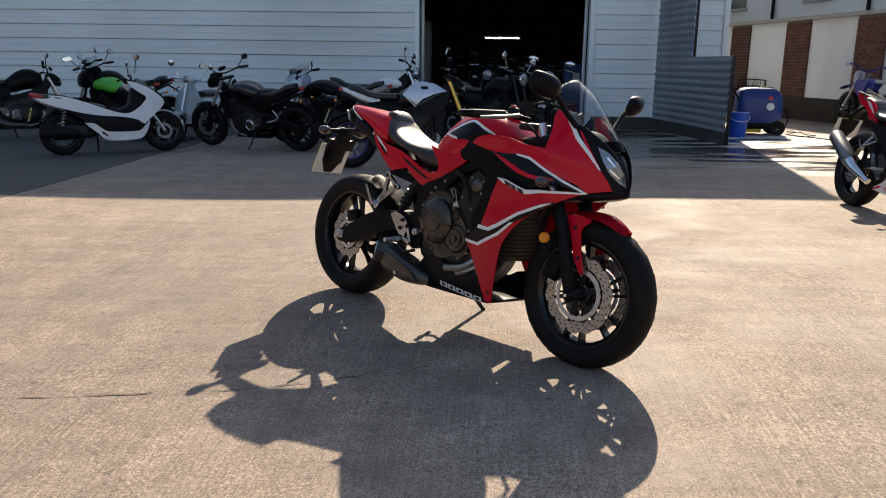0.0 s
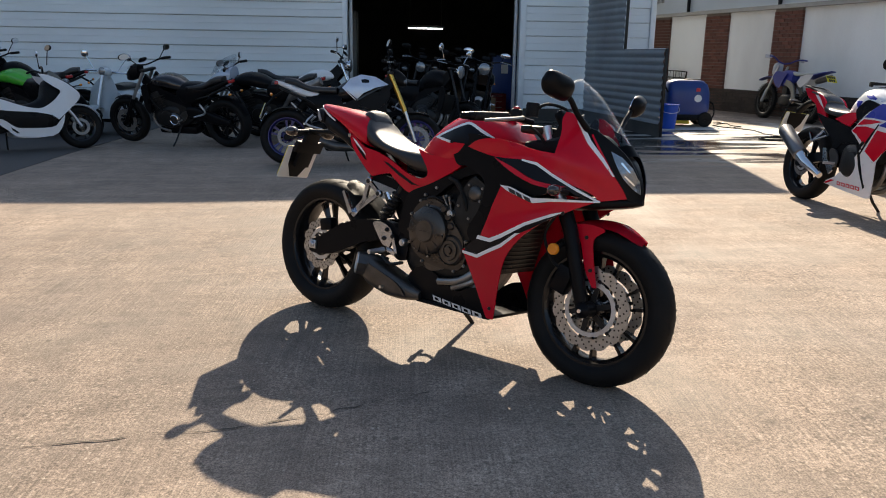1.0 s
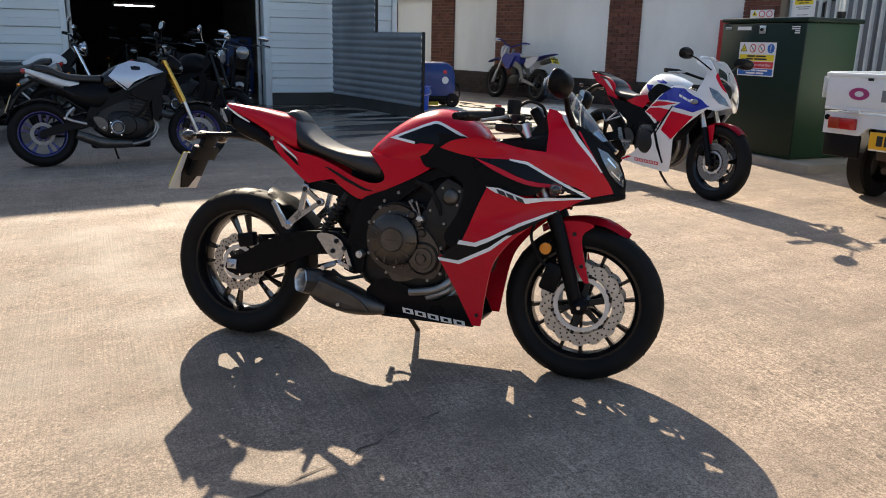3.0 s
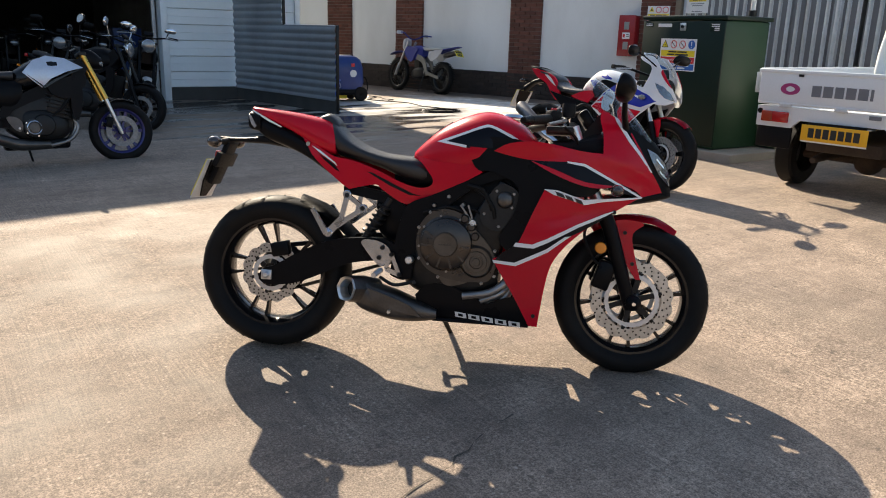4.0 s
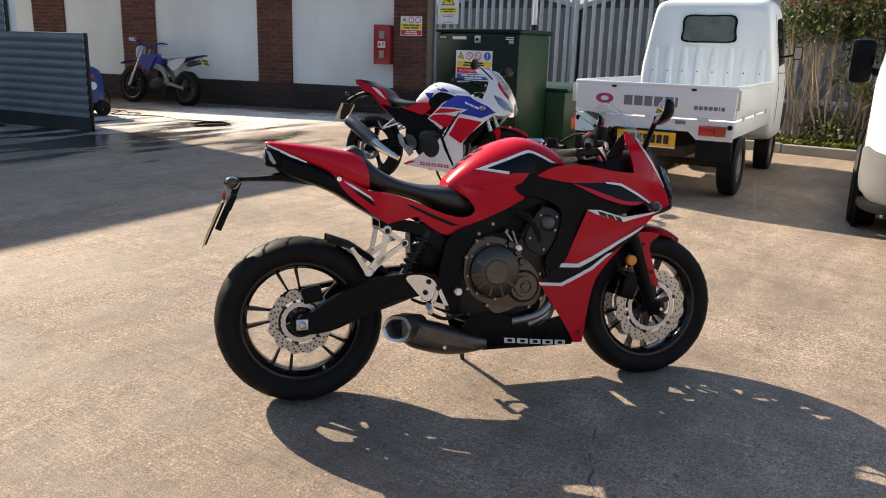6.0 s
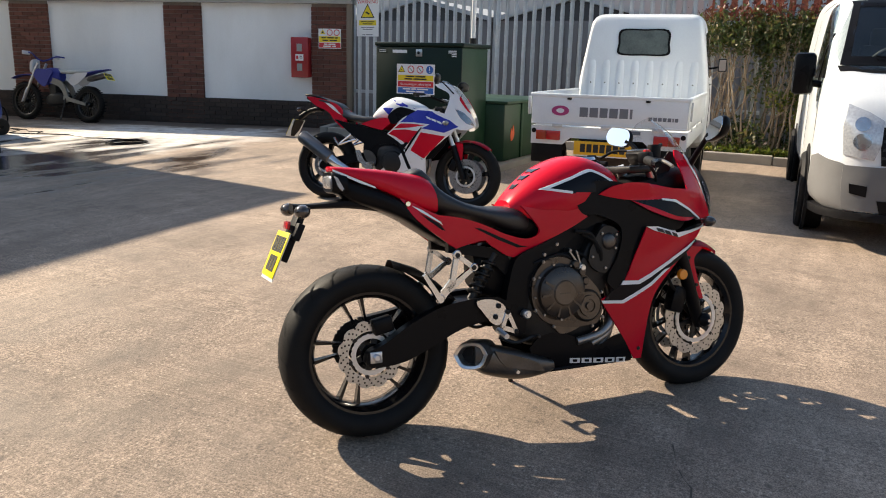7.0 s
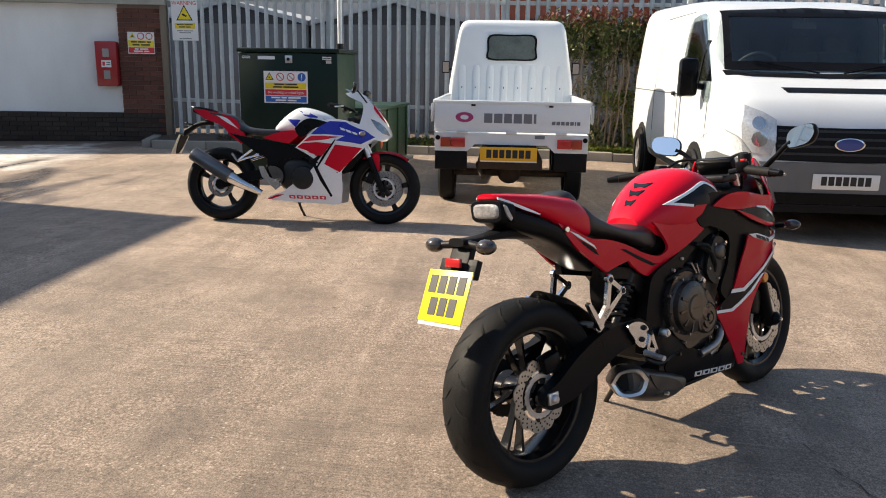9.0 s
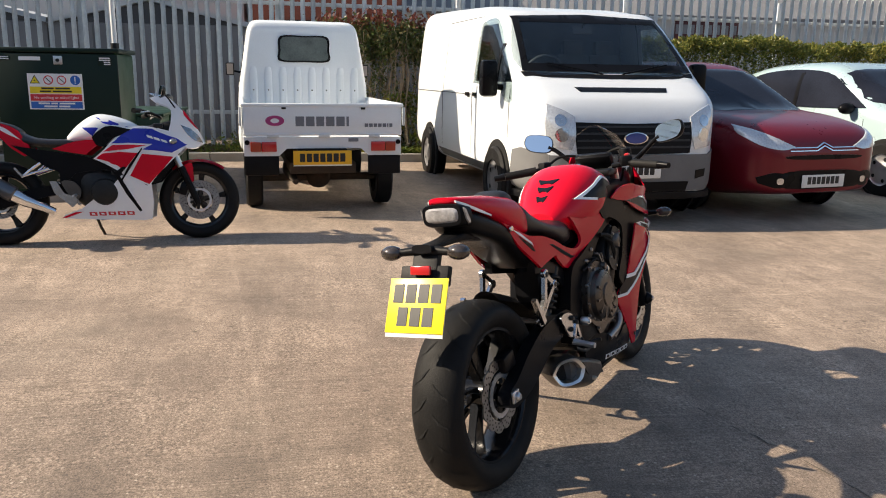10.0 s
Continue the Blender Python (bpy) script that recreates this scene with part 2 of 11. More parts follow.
def flat(bm, outline, y, thick, side=1):
    """A flat plate in the side plane."""
    return sheet(bm, outline, lambda a, b, d: (a, side * (y - d), b), thick, 9)


def section(half, top, low, n=2.4, seg=20, waist=0.5, tn=None):
    """A rounded cross-section: (y, z) round the ring; waist is where it is widest."""
    mid = low + (top - low) * waist
    out = []
    for k in range(seg):
        a = 2 * math.pi * k / seg
        c, s = math.cos(a), math.sin(a)
        e = n if s < 0 or tn is None else tn
        y = half * math.copysign(abs(c) ** (2 / e), c)
        z = mid + (top - mid if s > 0 else mid - low) * math.copysign(abs(s) ** (2 / e), s)
        out.append((y, z))
    return out


def loft(bm, rows, n=2.4, seg=20, waist=0.5, sub=3, tn=None):
    """Body along x from rows of (x, half width, top, bottom), made smooth between."""
    cols = list(zip(*rows))
    dense = []
    for i in range(len(rows) - 1):
        for k in range(sub):
            t = k / sub
            r = []
            for c in range(4):
                p = [cols[c][min(max(i + q, 0), len(rows) - 1)] for q in (-1, 0, 1, 2)]
                r.append(0.5 * (2 * p[1] + (p[2] - p[0]) * t + (2 * p[0] - 5 * p[1] + 4 * p[2] - p[3]) * t * t + (3 * p[1] - p[0] - 3 * p[2] + p[3]) * t ** 3))
            dense.append(r)
    dense.append(list(rows[-1]))
    ring_mesh(bm, [[(x, y, z) for y, z in section(max(h, 0.001), t, b, n, seg, waist, tn)] for x, h, t, b in dense])
    return bm


def disc_holes(bm, r0, r1, y, thick, lobes=0, depth=0.0, holes=0, seg=72):
    """A brake disc: a ring with a waved rim."""
    rings = []
    for k in range(seg):
        a = 2 * math.pi * k / seg
        w = r1 - depth * (0.5 + 0.5 * math.cos(lobes * a)) ** 2 if lobes else r1
        c, s = math.cos(a), math.sin(a)
        rings.append([(r0 * c, y - thick / 2, r0 * s), (w * c, y - thick / 2, w * s), (w * c, y + thick / 2, w * s), (r0 * c, y + thick / 2, r0 * s)])
    rows = [[bm.verts.new(p) for p in r] for r in rings]
    for k in range(seg):
        a, b = rows[k], rows[(k + 1) % seg]
        for i in range(4):
            j = (i + 1) % 4
            bm.faces.new((a[i], a[j], b[j], b[i]))
    return bm


def bars(parent, m, widths, height, gap, material, name="lettering", thick=0.0015):
    """Writing that is not spelled out: a row of plain blocks."""
    x = -(sum(widths) + gap * (len(widths) - 1)) / 2
    for w in widths:
        bm = B()
        box(bm, x, x + w, -thick, 0, -height / 2, height / 2, 0)
        ob = part(name, bm, material, parent, smooth=0)
        ob.matrix_local = m
        x += w + gap
    return ob


def words(parent, m, body, size, material, name="lettering"):
    cu = bpy.data.curves.new(name, "FONT")
    cu.body, cu.size, cu.align_x, cu.align_y = body, size, "CENTER", "CENTER"
    tmp = bpy.data.objects.new(name, cu)
    me = bpy.data.meshes.new_from_object(tmp)
    bpy.data.objects.remove(tmp)
    me.materials.clear()
    me.materials.append(material)
    ob = new(name, me)
    ob.parent = parent
    ob.matrix_local = m @ pose(0, 0, 0, 90)
    return ob
# ---- ground ----
def concrete(name):
    m = mat(name, (0.308, 0.238, 0.184), 0.82, vary=0.14, scale=2.2, bump=0.12, bump_scale=320, dirt=(0.225, 0.176, 0.140), dirt_amount=0.6)
    n, l = m.node_tree.nodes, m.node_tree.links
    b = n["Principled BSDF"]
    tc = n.new("ShaderNodeTexCoord")
    mp = n.new("ShaderNodeMapping")
    mp.inputs["Scale"].default_value = (120, 2.2, 1)
    mp.inputs["Rotation"].default_value = (0, 0, radians(-4))
    l.new(tc.outputs["Object"], mp.inputs["Vector"])
    broom = n.new("ShaderNodeTexNoise")
    broom.inputs["Scale"].default_value, broom.inputs["Detail"].default_value = 1.0, 5
    l.new(mp.outputs[0], broom.inputs["Vector"])
    grit = n.new("ShaderNodeTexVoronoi")
    grit.inputs["Scale"].default_value = 95
    l.new(tc.outputs["Object"], grit.inputs["Vector"])
    add = n.new("ShaderNodeMath")
    add.operation = "MULTIPLY_ADD"
    l.new(grit.outputs["Distance"], add.inputs[0])
    add.inputs[1].default_value = 0.10
    l.new(broom.outputs["Fac"], add.inputs[2])
    bp = n.new("ShaderNodeBump")
    bp.inputs["Strength"].default_value, bp.inputs["Distance"].default_value = 0.55, 0.004
    l.new(add.outputs[0], bp.inputs["Height"])
    old = b.inputs["Normal"].links[0].from_socket
    l.new(old, bp.inputs["Normal"])
    l.new(bp.outputs[0], b.inputs["Normal"])
    # broom strokes gathered in patches, worn mottling and fine grit in the colour
    base = b.inputs["Base Color"].links[0].from_socket

    def tone(scale, detail, lo, hi, f0=0.35, f1=0.65, rough=0.6, vec=None):
        t = n.new("ShaderNodeTexNoise")
        t.inputs["Scale"].default_value, t.inputs["Detail"].default_value, t.inputs["Roughness"].default_value = scale, detail, rough
        l.new(vec or tc.outputs["Object"], t.inputs["Vector"])
        r = n.new("ShaderNodeMapRange")
        r.inputs["From Min"].default_value, r.inputs["From Max"].default_value = f0, f1
        r.inputs["To Min"].default_value, r.inputs["To Max"].default_value = lo, hi
        l.new(t.outputs["Fac"], r.inputs["Value"])
        return r.outputs[0]

    def times(p, q):
        t = n.new("ShaderNodeMath")
        t.operation = "MULTIPLY"
        l.new(p, t.inputs[0])
        l.new(q, t.inputs[1])
        return t.outputs[0]

    def one_plus(p):
        t = n.new("ShaderNodeMath")
        t.operation = "ADD"
        l.new(p, t.inputs[0])
        t.inputs[1].default_value = 1.0
        return t.outputs[0]

    def joint(x0, y0, slope, width):
        """A worn joint: one along a line, nought beside it."""
        q = math.hypot(slope, 1)
        dot = n.new("ShaderNodeVectorMath")
        dot.operation = "DOT_PRODUCT"
        l.new(tc.outputs["Object"], dot.inputs[0])
        dot.inputs[1].default_value = (-slope / q, 1 / q, 0)
        off = n.new("ShaderNodeMath")
        off.operation = "SUBTRACT"
        l.new(dot.outputs["Value"], off.inputs[0])
        off.inputs[1].default_value = (y0 - slope * x0) / q
        ab = n.new("ShaderNodeMath")
        ab.operation = "ABSOLUTE"
        l.new(off.outputs[0], ab.inputs[0])
        r = n.new("ShaderNodeMapRange")
        r.inputs["From Min"].default_value, r.inputs["From Max"].default_value = width, width * 0.3
        l.new(ab.outputs[0], r.inputs["Value"])
        return times(r.outputs[0], tone(2.6, 6, 0.0, 0.20, 0.38, 0.60, 0.7))

    # darker round one point and slightly paler beyond, with a ragged edge
    spot = n.new("ShaderNodeVectorMath")
    spot.operation = "DISTANCE"
    level = n.new("ShaderNodeMapping")
    level.inputs["Scale"].default_value = (1, 1, 0)
    l.new(tc.outputs["Object"], level.inputs["Vector"])
    l.new(level.outputs[0], spot.inputs[0])
    spot.inputs[1].default_value = (-1.2, 5.3, 0)
    worn = n.new("ShaderNodeMath")
    worn.operation = "ADD"
    l.new(spot.outputs["Value"], worn.inputs[0])
    l.new(tone(0.9, 7, -0.9, 0.9, 0.35, 0.65, 0.7), worn.inputs[1])
    gr = n.new("ShaderNodeMapRange")
    gr.inputs["From Min"].default_value, gr.inputs["From Max"].default_value = 0.9, 3.1
    gr.inputs["To Min"].default_value, gr.inputs["To Max"].default_value = 0.80, 1.04
    l.new(worn.outputs[0], gr.inputs["Value"])
    spot_tone = gr.outputs[0]
    streak = n.new("ShaderNodeMapping")
    streak.inputs["Scale"].default_value = (0.75, 5.5, 1)
    streak.inputs["Rotation"].default_value = (0, 0, radians(6))
    l.new(tc.outputs["Object"], streak.inputs["Vector"])
    patch = tone(1.3, 5, 0.15, 1.0, 0.40, 0.60)
    st = n.new("ShaderNodeMapRange")
    st.inputs["From Min"].default_value, st.inputs["From Max"].default_value = 0.3, 0.7
    st.inputs["To Min"].default_value, st.inputs["To Max"].default_value = -0.26, 0.22
    l.new(broom.outputs["Fac"], st.inputs["Value"])
    plus = n.new("ShaderNodeMath")
    plus.operation = "ADD"
    l.new(times(st.outputs[0], patch), plus.inputs[0])
    plus.inputs[1].default_value = 1.0
    wear = times(times(times(tone(0.55, 9, 0.82, 1.18, rough=0.70), spot_tone), tone(4.5, 8, 0.89, 1.09, rough=0.7)), times(times(one_plus(times(tone(72, 3, -0.36, 0.28, 0.36, 0.64), tone(1.1, 6, 0.15, 1.0, 0.40, 0.60, 0.65))), tone(170, 2, 0.56, 1.40, 0.32, 0.68)), times(tone(1.0, 7, 0.88, 1.10, 0.38, 0.62, 0.74, streak.outputs[0]), times(tone(11, 6, 0.88, 1.10, 0.38, 0.62, 0.75), times(one_plus(joint(-0.643, 5.169, 0.131, 0.022)), one_plus(joint(0.72, 3.11, 0.24, 0.022)))))))
    sc = n.new("ShaderNodeVectorMath")
    sc.operation = "SCALE"
    l.new(base, sc.inputs[0])
    l.new(times(plus.outputs[0], wear), sc.inputs["Scale"])
    olive = n.new("ShaderNodeMix")
    olive.data_type = "RGBA"
    olive.inputs["B"].default_value = (0.205, 0.175, 0.135, 1)
    l.new(tone(0.9, 8, 0.0, 0.42, 0.52, 0.75, 0.65), olive.inputs["Factor"])
    l.new(sc.outputs[0], olive.inputs["A"])
    sc = olive
    speck = n.new("ShaderNodeTexVoronoi")
    speck.inputs["Scale"].default_value = 50
    l.new(tc.outputs["Object"], speck.inputs["Vector"])
    sr = n.new("ShaderNodeMapRange")
    sr.inputs["From Min"].default_value, sr.inputs["From Max"].default_value = 0.20, 0.30
    sr.inputs["To Min"].default_value, sr.inputs["To Max"].default_value = 0.75, 0.0
    l.new(speck.outputs["Distance"], sr.inputs["Value"])
    # only a few of the stones lie bare
    few = n.new("ShaderNodeSeparateColor")
    l.new(speck.outputs["Color"], few.inputs["Color"])
    bare = n.new("ShaderNodeMapRange")
    bare.inputs["From Min"].default_value, bare.inputs["From Max"].default_value = 0.70, 0.92
    l.new(few.outputs[0], bare.inputs["Value"])
    pick = times(times(sr.outputs[0], bare.outputs[0]), tone(2.2, 6, 0.25, 1.0, 0.42, 0.58, 0.7))
    pit = n.new("ShaderNodeMapRange")
    pit.inputs["From Min"].default_value, pit.inputs["From Max"].default_value = 0.30, 0.18
    pit.inputs["To Min"].default_value, pit.inputs["To Max"].default_value = 0.0, 0.55
    l.new(few.outputs[0], pit.inputs["Value"])
    pits = times(sr.outputs[0], pit.outputs[0])
    mx = n.new("ShaderNodeMix")
    mx.data_type = "RGBA"
    mx.inputs["B"].default_value = (0.55, 0.46, 0.37, 1)
    l.new(pick, mx.inputs["Factor"])
    l.new(sc.outputs["Result"], mx.inputs["A"])
    pitted = n.new("ShaderNodeMix")
    pitted.data_type = "RGBA"
    pitted.inputs["B"].default_value = (0.075, 0.060, 0.048, 1)
    l.new(pits, pitted.inputs["Factor"])
    l.new(mx.outputs["Result"], pitted.inputs["A"])
    # larger chips, gathered in worn patches
    chip = n.new("ShaderNodeTexVoronoi")
    chip.inputs["Scale"].default_value = 17
    warp = n.new("ShaderNodeTexNoise")
    warp.inputs["Scale"].default_value, warp.inputs["Detail"].default_value = 45, 3
    l.new(tc.outputs["Object"], warp.inputs["Vector"])
    bent = n.new("ShaderNodeVectorMath")
    bent.operation = "MULTIPLY_ADD"
    l.new(warp.outputs["Color"], bent.inputs[0])
    bent.inputs[1].default_value = (0.022, 0.022, 0.022)
    l.new(tc.outputs["Object"], bent.inputs[2])
    l.new(bent.outputs[0], chip.inputs["Vector"])
    cr_ = n.new("ShaderNodeMapRange")
    cr_.inputs["From Min"].default_value, cr_.inputs["From Max"].default_value = 0.16, 0.26
    cr_.inputs["To Min"].default_value, cr_.inputs["To Max"].default_value = 0.75, 0.0
    l.new(chip.outputs["Distance"], cr_.inputs["Value"])
    cs = n.new("ShaderNodeSeparateColor")
    l.new(chip.outputs["Color"], cs.inputs["Color"])
    cf = n.new("ShaderNodeMapRange")
    cf.inputs["From Min"].default_value, cf.inputs["From Max"].default_value = 0.32, 0.20
    l.new(cs.outputs[1], cf.inputs["Value"])
    chipped = n.new("ShaderNodeMix")
    chipped.data_type = "RGBA"
    chipped.inputs["B"].default_value = (0.100, 0.080, 0.064, 1)
    l.new(times(times(cr_.outputs[0], cf.outputs[0]), tone(1.6, 5, 0.1, 1.0, 0.44, 0.58, 0.65)), chipped.inputs["Factor"])
    l.new(pitted.outputs["Result"], chipped.inputs["A"])
    mx = chipped
    # wet, washed part of the yard near the pressure washer
    sep = n.new("ShaderNodeVectorMath")
    sep.operation = "DISTANCE"
    flatten = n.new("ShaderNodeMapping")
    flatten.inputs["Scale"].default_value = (0.42, 0.42, 0)
    l.new(tc.outputs["Object"], flatten.inputs["Vector"])
    l.new(flatten.outputs[0], sep.inputs[0])
    sep.inputs[1].default_value = (0.42 * 3.35, 0.42 * 11.9, 0)
    wn2 = n.new("ShaderNodeTexNoise")
    wn2.inputs["Scale"].default_value, wn2.inputs["Detail"].default_value = 0.9, 7
    wmap = n.new("ShaderNodeMapping")
    wmap.inputs["Scale"].default_value = (0.7, 2.2, 1)
    l.new(tc.outputs["Object"], wmap.inputs["Vector"])
    l.new(wmap.outputs[0], wn2.inputs["Vector"])
    w1 = n.new("ShaderNodeMath")
    w1.operation = "MULTIPLY_ADD"
    l.new(wn2.outputs["Fac"], w1.inputs[0])
    w1.inputs[1].default_value = 3.4
    w1.inputs[2].default_value = -1.0
    w2 = n.new("ShaderNodeMath")
    w2.operation = "SUBTRACT"
    l.new(w1.outputs[0], w2.inputs[0])
    # damp strip along the foot of the screen and the workshop
    fl3 = n.new("ShaderNodeMapping")
    fl3.inputs["Scale"].default_value = (0.55, 0.42, 0)
    l.new(tc.outputs["Object"], fl3.inputs["Vector"])
    d3 = n.new("ShaderNodeVectorMath")
    d3.operation = "DISTANCE"
    l.new(fl3.outputs[0], d3.inputs[0])
    d3.inputs[1].default_value = (0.55 * 2.2, 0.42 * 15.1, 0)
    near = n.new("ShaderNodeMath")
    near.operation = "MINIMUM"
    l.new(sep.outputs["Value"], near.inputs[0])
    l.new(d3.outputs["Value"], near.inputs[1])
    l.new(near.outputs[0], w2.inputs[1])
    wet = n.new("ShaderNodeMapRange")
    wet.inputs["From Min"].default_value, wet.inputs["From Max"].default_value = -0.40, 0.30
    l.new(w2.outputs[0], wet.inputs["Value"])
    wm = n.new("ShaderNodeMix")
    wm.data_type = "RGBA"
    wm.inputs["B"].default_value = (0.060, 0.050, 0.043, 1)
    l.new(wet.outputs[0], wm.inputs["Factor"])
    # concrete washed pale beside the wall, with sun glare painted into the pale colour
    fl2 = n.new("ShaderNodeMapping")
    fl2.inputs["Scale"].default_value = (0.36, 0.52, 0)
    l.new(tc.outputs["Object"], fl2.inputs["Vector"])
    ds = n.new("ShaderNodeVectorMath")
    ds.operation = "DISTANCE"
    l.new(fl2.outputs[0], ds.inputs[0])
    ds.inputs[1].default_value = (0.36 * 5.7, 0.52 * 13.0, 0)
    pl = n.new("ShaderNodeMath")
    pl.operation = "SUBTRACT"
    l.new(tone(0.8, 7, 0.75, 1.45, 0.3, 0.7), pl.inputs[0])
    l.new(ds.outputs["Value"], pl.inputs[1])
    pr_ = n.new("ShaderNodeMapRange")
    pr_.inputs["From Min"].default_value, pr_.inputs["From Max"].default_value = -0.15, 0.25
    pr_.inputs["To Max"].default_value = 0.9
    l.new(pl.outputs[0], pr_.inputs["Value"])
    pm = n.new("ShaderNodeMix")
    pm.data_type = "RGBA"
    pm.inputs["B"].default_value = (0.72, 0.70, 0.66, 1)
    # the wash stops short of the dirty, shade-darkened strip along the boundary wall
    foot = n.new("ShaderNodeVectorMath")
    foot.operation = "DOT_PRODUCT"
    l.new(tc.outputs["Object"], foot.inputs[0])
    foot.inputs[1].default_value = (-0.9703, -0.2419, 0)
    away = n.new("ShaderNodeMath")
    away.operation = "ADD"
    l.new(foot.outputs["Value"], away.inputs[0])
    l.new(tone(1.1, 7, 11.0, 12.1, 0.35, 0.65, 0.7), away.inputs[1])
    clear = n.new("ShaderNodeMapRange")
    clear.inputs["From Min"].default_value, clear.inputs["From Max"].default_value = 0.75, 1.35
    l.new(away.outputs[0], clear.inputs["Value"])
    # dirt and the wall's shade, both put into this strip's colour
    dirty = n.new("ShaderNodeMapRange")
    dirty.inputs["From Min"].default_value, dirty.inputs["From Max"].default_value = 1.15, 0.45
    dirty.inputs["To Max"].default_value = 0.75
    l.new(away.outputs[0], dirty.inputs["Value"])
    dm = n.new("ShaderNodeMix")
    dm.data_type = "RGBA"
    dm.inputs["B"].default_value = (0.105, 0.074, 0.057, 1)
    l.new(dirty.outputs[0], dm.inputs["Factor"])
    l.new(mx.outputs["Result"], dm.inputs["A"])
    mx = dm
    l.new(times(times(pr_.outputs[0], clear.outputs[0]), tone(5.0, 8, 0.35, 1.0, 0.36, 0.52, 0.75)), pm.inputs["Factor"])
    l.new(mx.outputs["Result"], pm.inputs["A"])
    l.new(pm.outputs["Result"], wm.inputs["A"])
    l.new(wm.outputs["Result"], b.inputs["Base Color"])
    ro = b.inputs["Roughness"].links[0].from_socket
    rm = n.new("ShaderNodeMix")
    rm.inputs["B"].default_value = 0.07
    l.new(wet.outputs[0], rm.inputs["Factor"])
    l.new(ro, rm.inputs["A"])
    l.new(rm.outputs["Result"], b.inputs["Roughness"])
    bs = n.new("ShaderNodeMapRange")
    bs.inputs["To Min"].default_value, bs.inputs["To Max"].default_value = 0.55, 0.03
    l.new(wet.outputs[0], bs.inputs["Value"])
    l.new(bs.outputs[0], bp.inputs["Strength"])
    return m


CONCRETE = concrete("brushed_concrete")
KERB = mat("kerb_concrete", (0.30, 0.28, 0.25), 0.85, vary=0.18, scale=4, bump=0.4, bump_scale=120, rand=0.08)
CLAD = mat("pale_grey_cladding_paint", (0.77, 0.83, 0.85), 0.45, vary=0.07, scale=1.3, bump=0.05, dirt=(0.30, 0.33, 0.33), dirt_amount=0.35, stretch=(0.4, 1, 1.6), rand=0.03)
TRIM = mat("pale_trim_paint", (0.76, 0.81, 0.83), 0.45, vary=0.06)
CORRUG = mat("weathered_corrugated_steel", (0.27, 0.295, 0.315), 0.5, 0.15, vary=0.25, scale=1.6, bump=0.1, dirt=(0.085, 0.09, 0.095), dirt_amount=0.6, stretch=(1, 1, 0.5))
RENDER_W = mat("white_painted_render", (0.83, 0.84, 0.84), 0.85, vary=0.06, scale=1.2, bump=0.25, bump_scale=70, dirt=(0.50, 0.50, 0.48), dirt_amount=0.6, stretch=(1, 1, 0.45))
BRICK = mat("dark_red_brick", (0.125, 0.050, 0.036), 0.85, vary=0.22, scale=9, bump=0.6, bump_scale=110, rand=0.3)
MORTAR = mat("mortar", (0.19, 0.16, 0.14), 0.9, vary=0.15, scale=12, bump=0.5, bump_scale=150)
PLINTH = mat("dirty_plinth_brick", (0.052, 0.039, 0.033), 0.9, vary=0.4, scale=2.2, bump=0.6, bump_scale=50, dirt=(0.034, 0.029, 0.026), dirt_amount=0.8, rand=0.2)
MORTAR_DARK = mat("dirty_mortar", (0.034, 0.029, 0.025), 0.95, vary=0.3, scale=6, bump=0.5, bump_scale=120)
DARK_BASE = mat("dark_base_masonry", (0.060, 0.059, 0.055), 0.8, vary=0.35, scale=4, bump=0.5, bump_scale=60, dirt=(0.085, 0.078, 0.066), dirt_amount=0.5)
COPING = mat("stone_coping", (0.36, 0.34, 0.31), 0.85, vary=0.15, scale=5, bump=0.4)
GALV = mat("galvanised_steel", (0.55, 0.57, 0.58), 0.5, 0.4, vary=0.16, scale=7, bump=0.08, rand=0.12)
# The room's dimness is put into the colour of its inside surfaces.
DARK = mat("dim_interior_tone", (0.10, 0.098, 0.095), 0.8, vary=0.3, scale=1.5)
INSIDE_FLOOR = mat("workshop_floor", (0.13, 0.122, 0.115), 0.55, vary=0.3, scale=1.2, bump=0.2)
SOIL = mat("bed_soil", (0.075, 0.055, 0.038), 0.95, vary=0.4, scale=9, bump=1.0, bump_scale=45)
SHED = mat("grey_shed_sheet", (0.20, 0.195, 0.195), 0.6, 0.2, vary=0.12, scale=1.1, dirt=(0.15, 0.14, 0.135), dirt_amount=0.5)
ROOF_PALE = mat("pale_fibre_roof", (0.44, 0.46, 0.47), 0.8, vary=0.14, scale=1.5)
FAR_BRICK = mat("far_red_brick", (0.26, 0.075, 0.045), 0.9, vary=0.2, scale=12, bump=0.4)
FAR_GLASS = mat("dull_window_glass", (0.03, 0.035, 0.04), 0.12, vary=0.2, coat=0.5)
CRACK = mat("dirt_in_crack", (0.10, 0.084, 0.067), 0.95, vary=0.3)

bm = B()
cuts = [-400, -150, -60, -30, -20] + [-14 + 0.5 * i for i in range(53)] + [16, 20, 30, 60, 150, 400]
cy = [-400, -150, -60, -25, -12, -8] + [-4 + 0.5 * i for i in range(53)] + [25, 32, 60, 150, 400]
grid = [[bm.verts.new((x, y, ground_z(x, y))) for y in cy] for x in cuts]
for i in range(len(cuts) - 1):
    for j in range(len(cy) - 1):
        bm.faces.new((grid[i][j], grid[i + 1][j], grid[i + 1][j + 1], grid[i][j + 1]))
structure("ground", bm, CONCRETE, "sunlit brushed concrete yard with wet washed patch and painted glare", "ground")


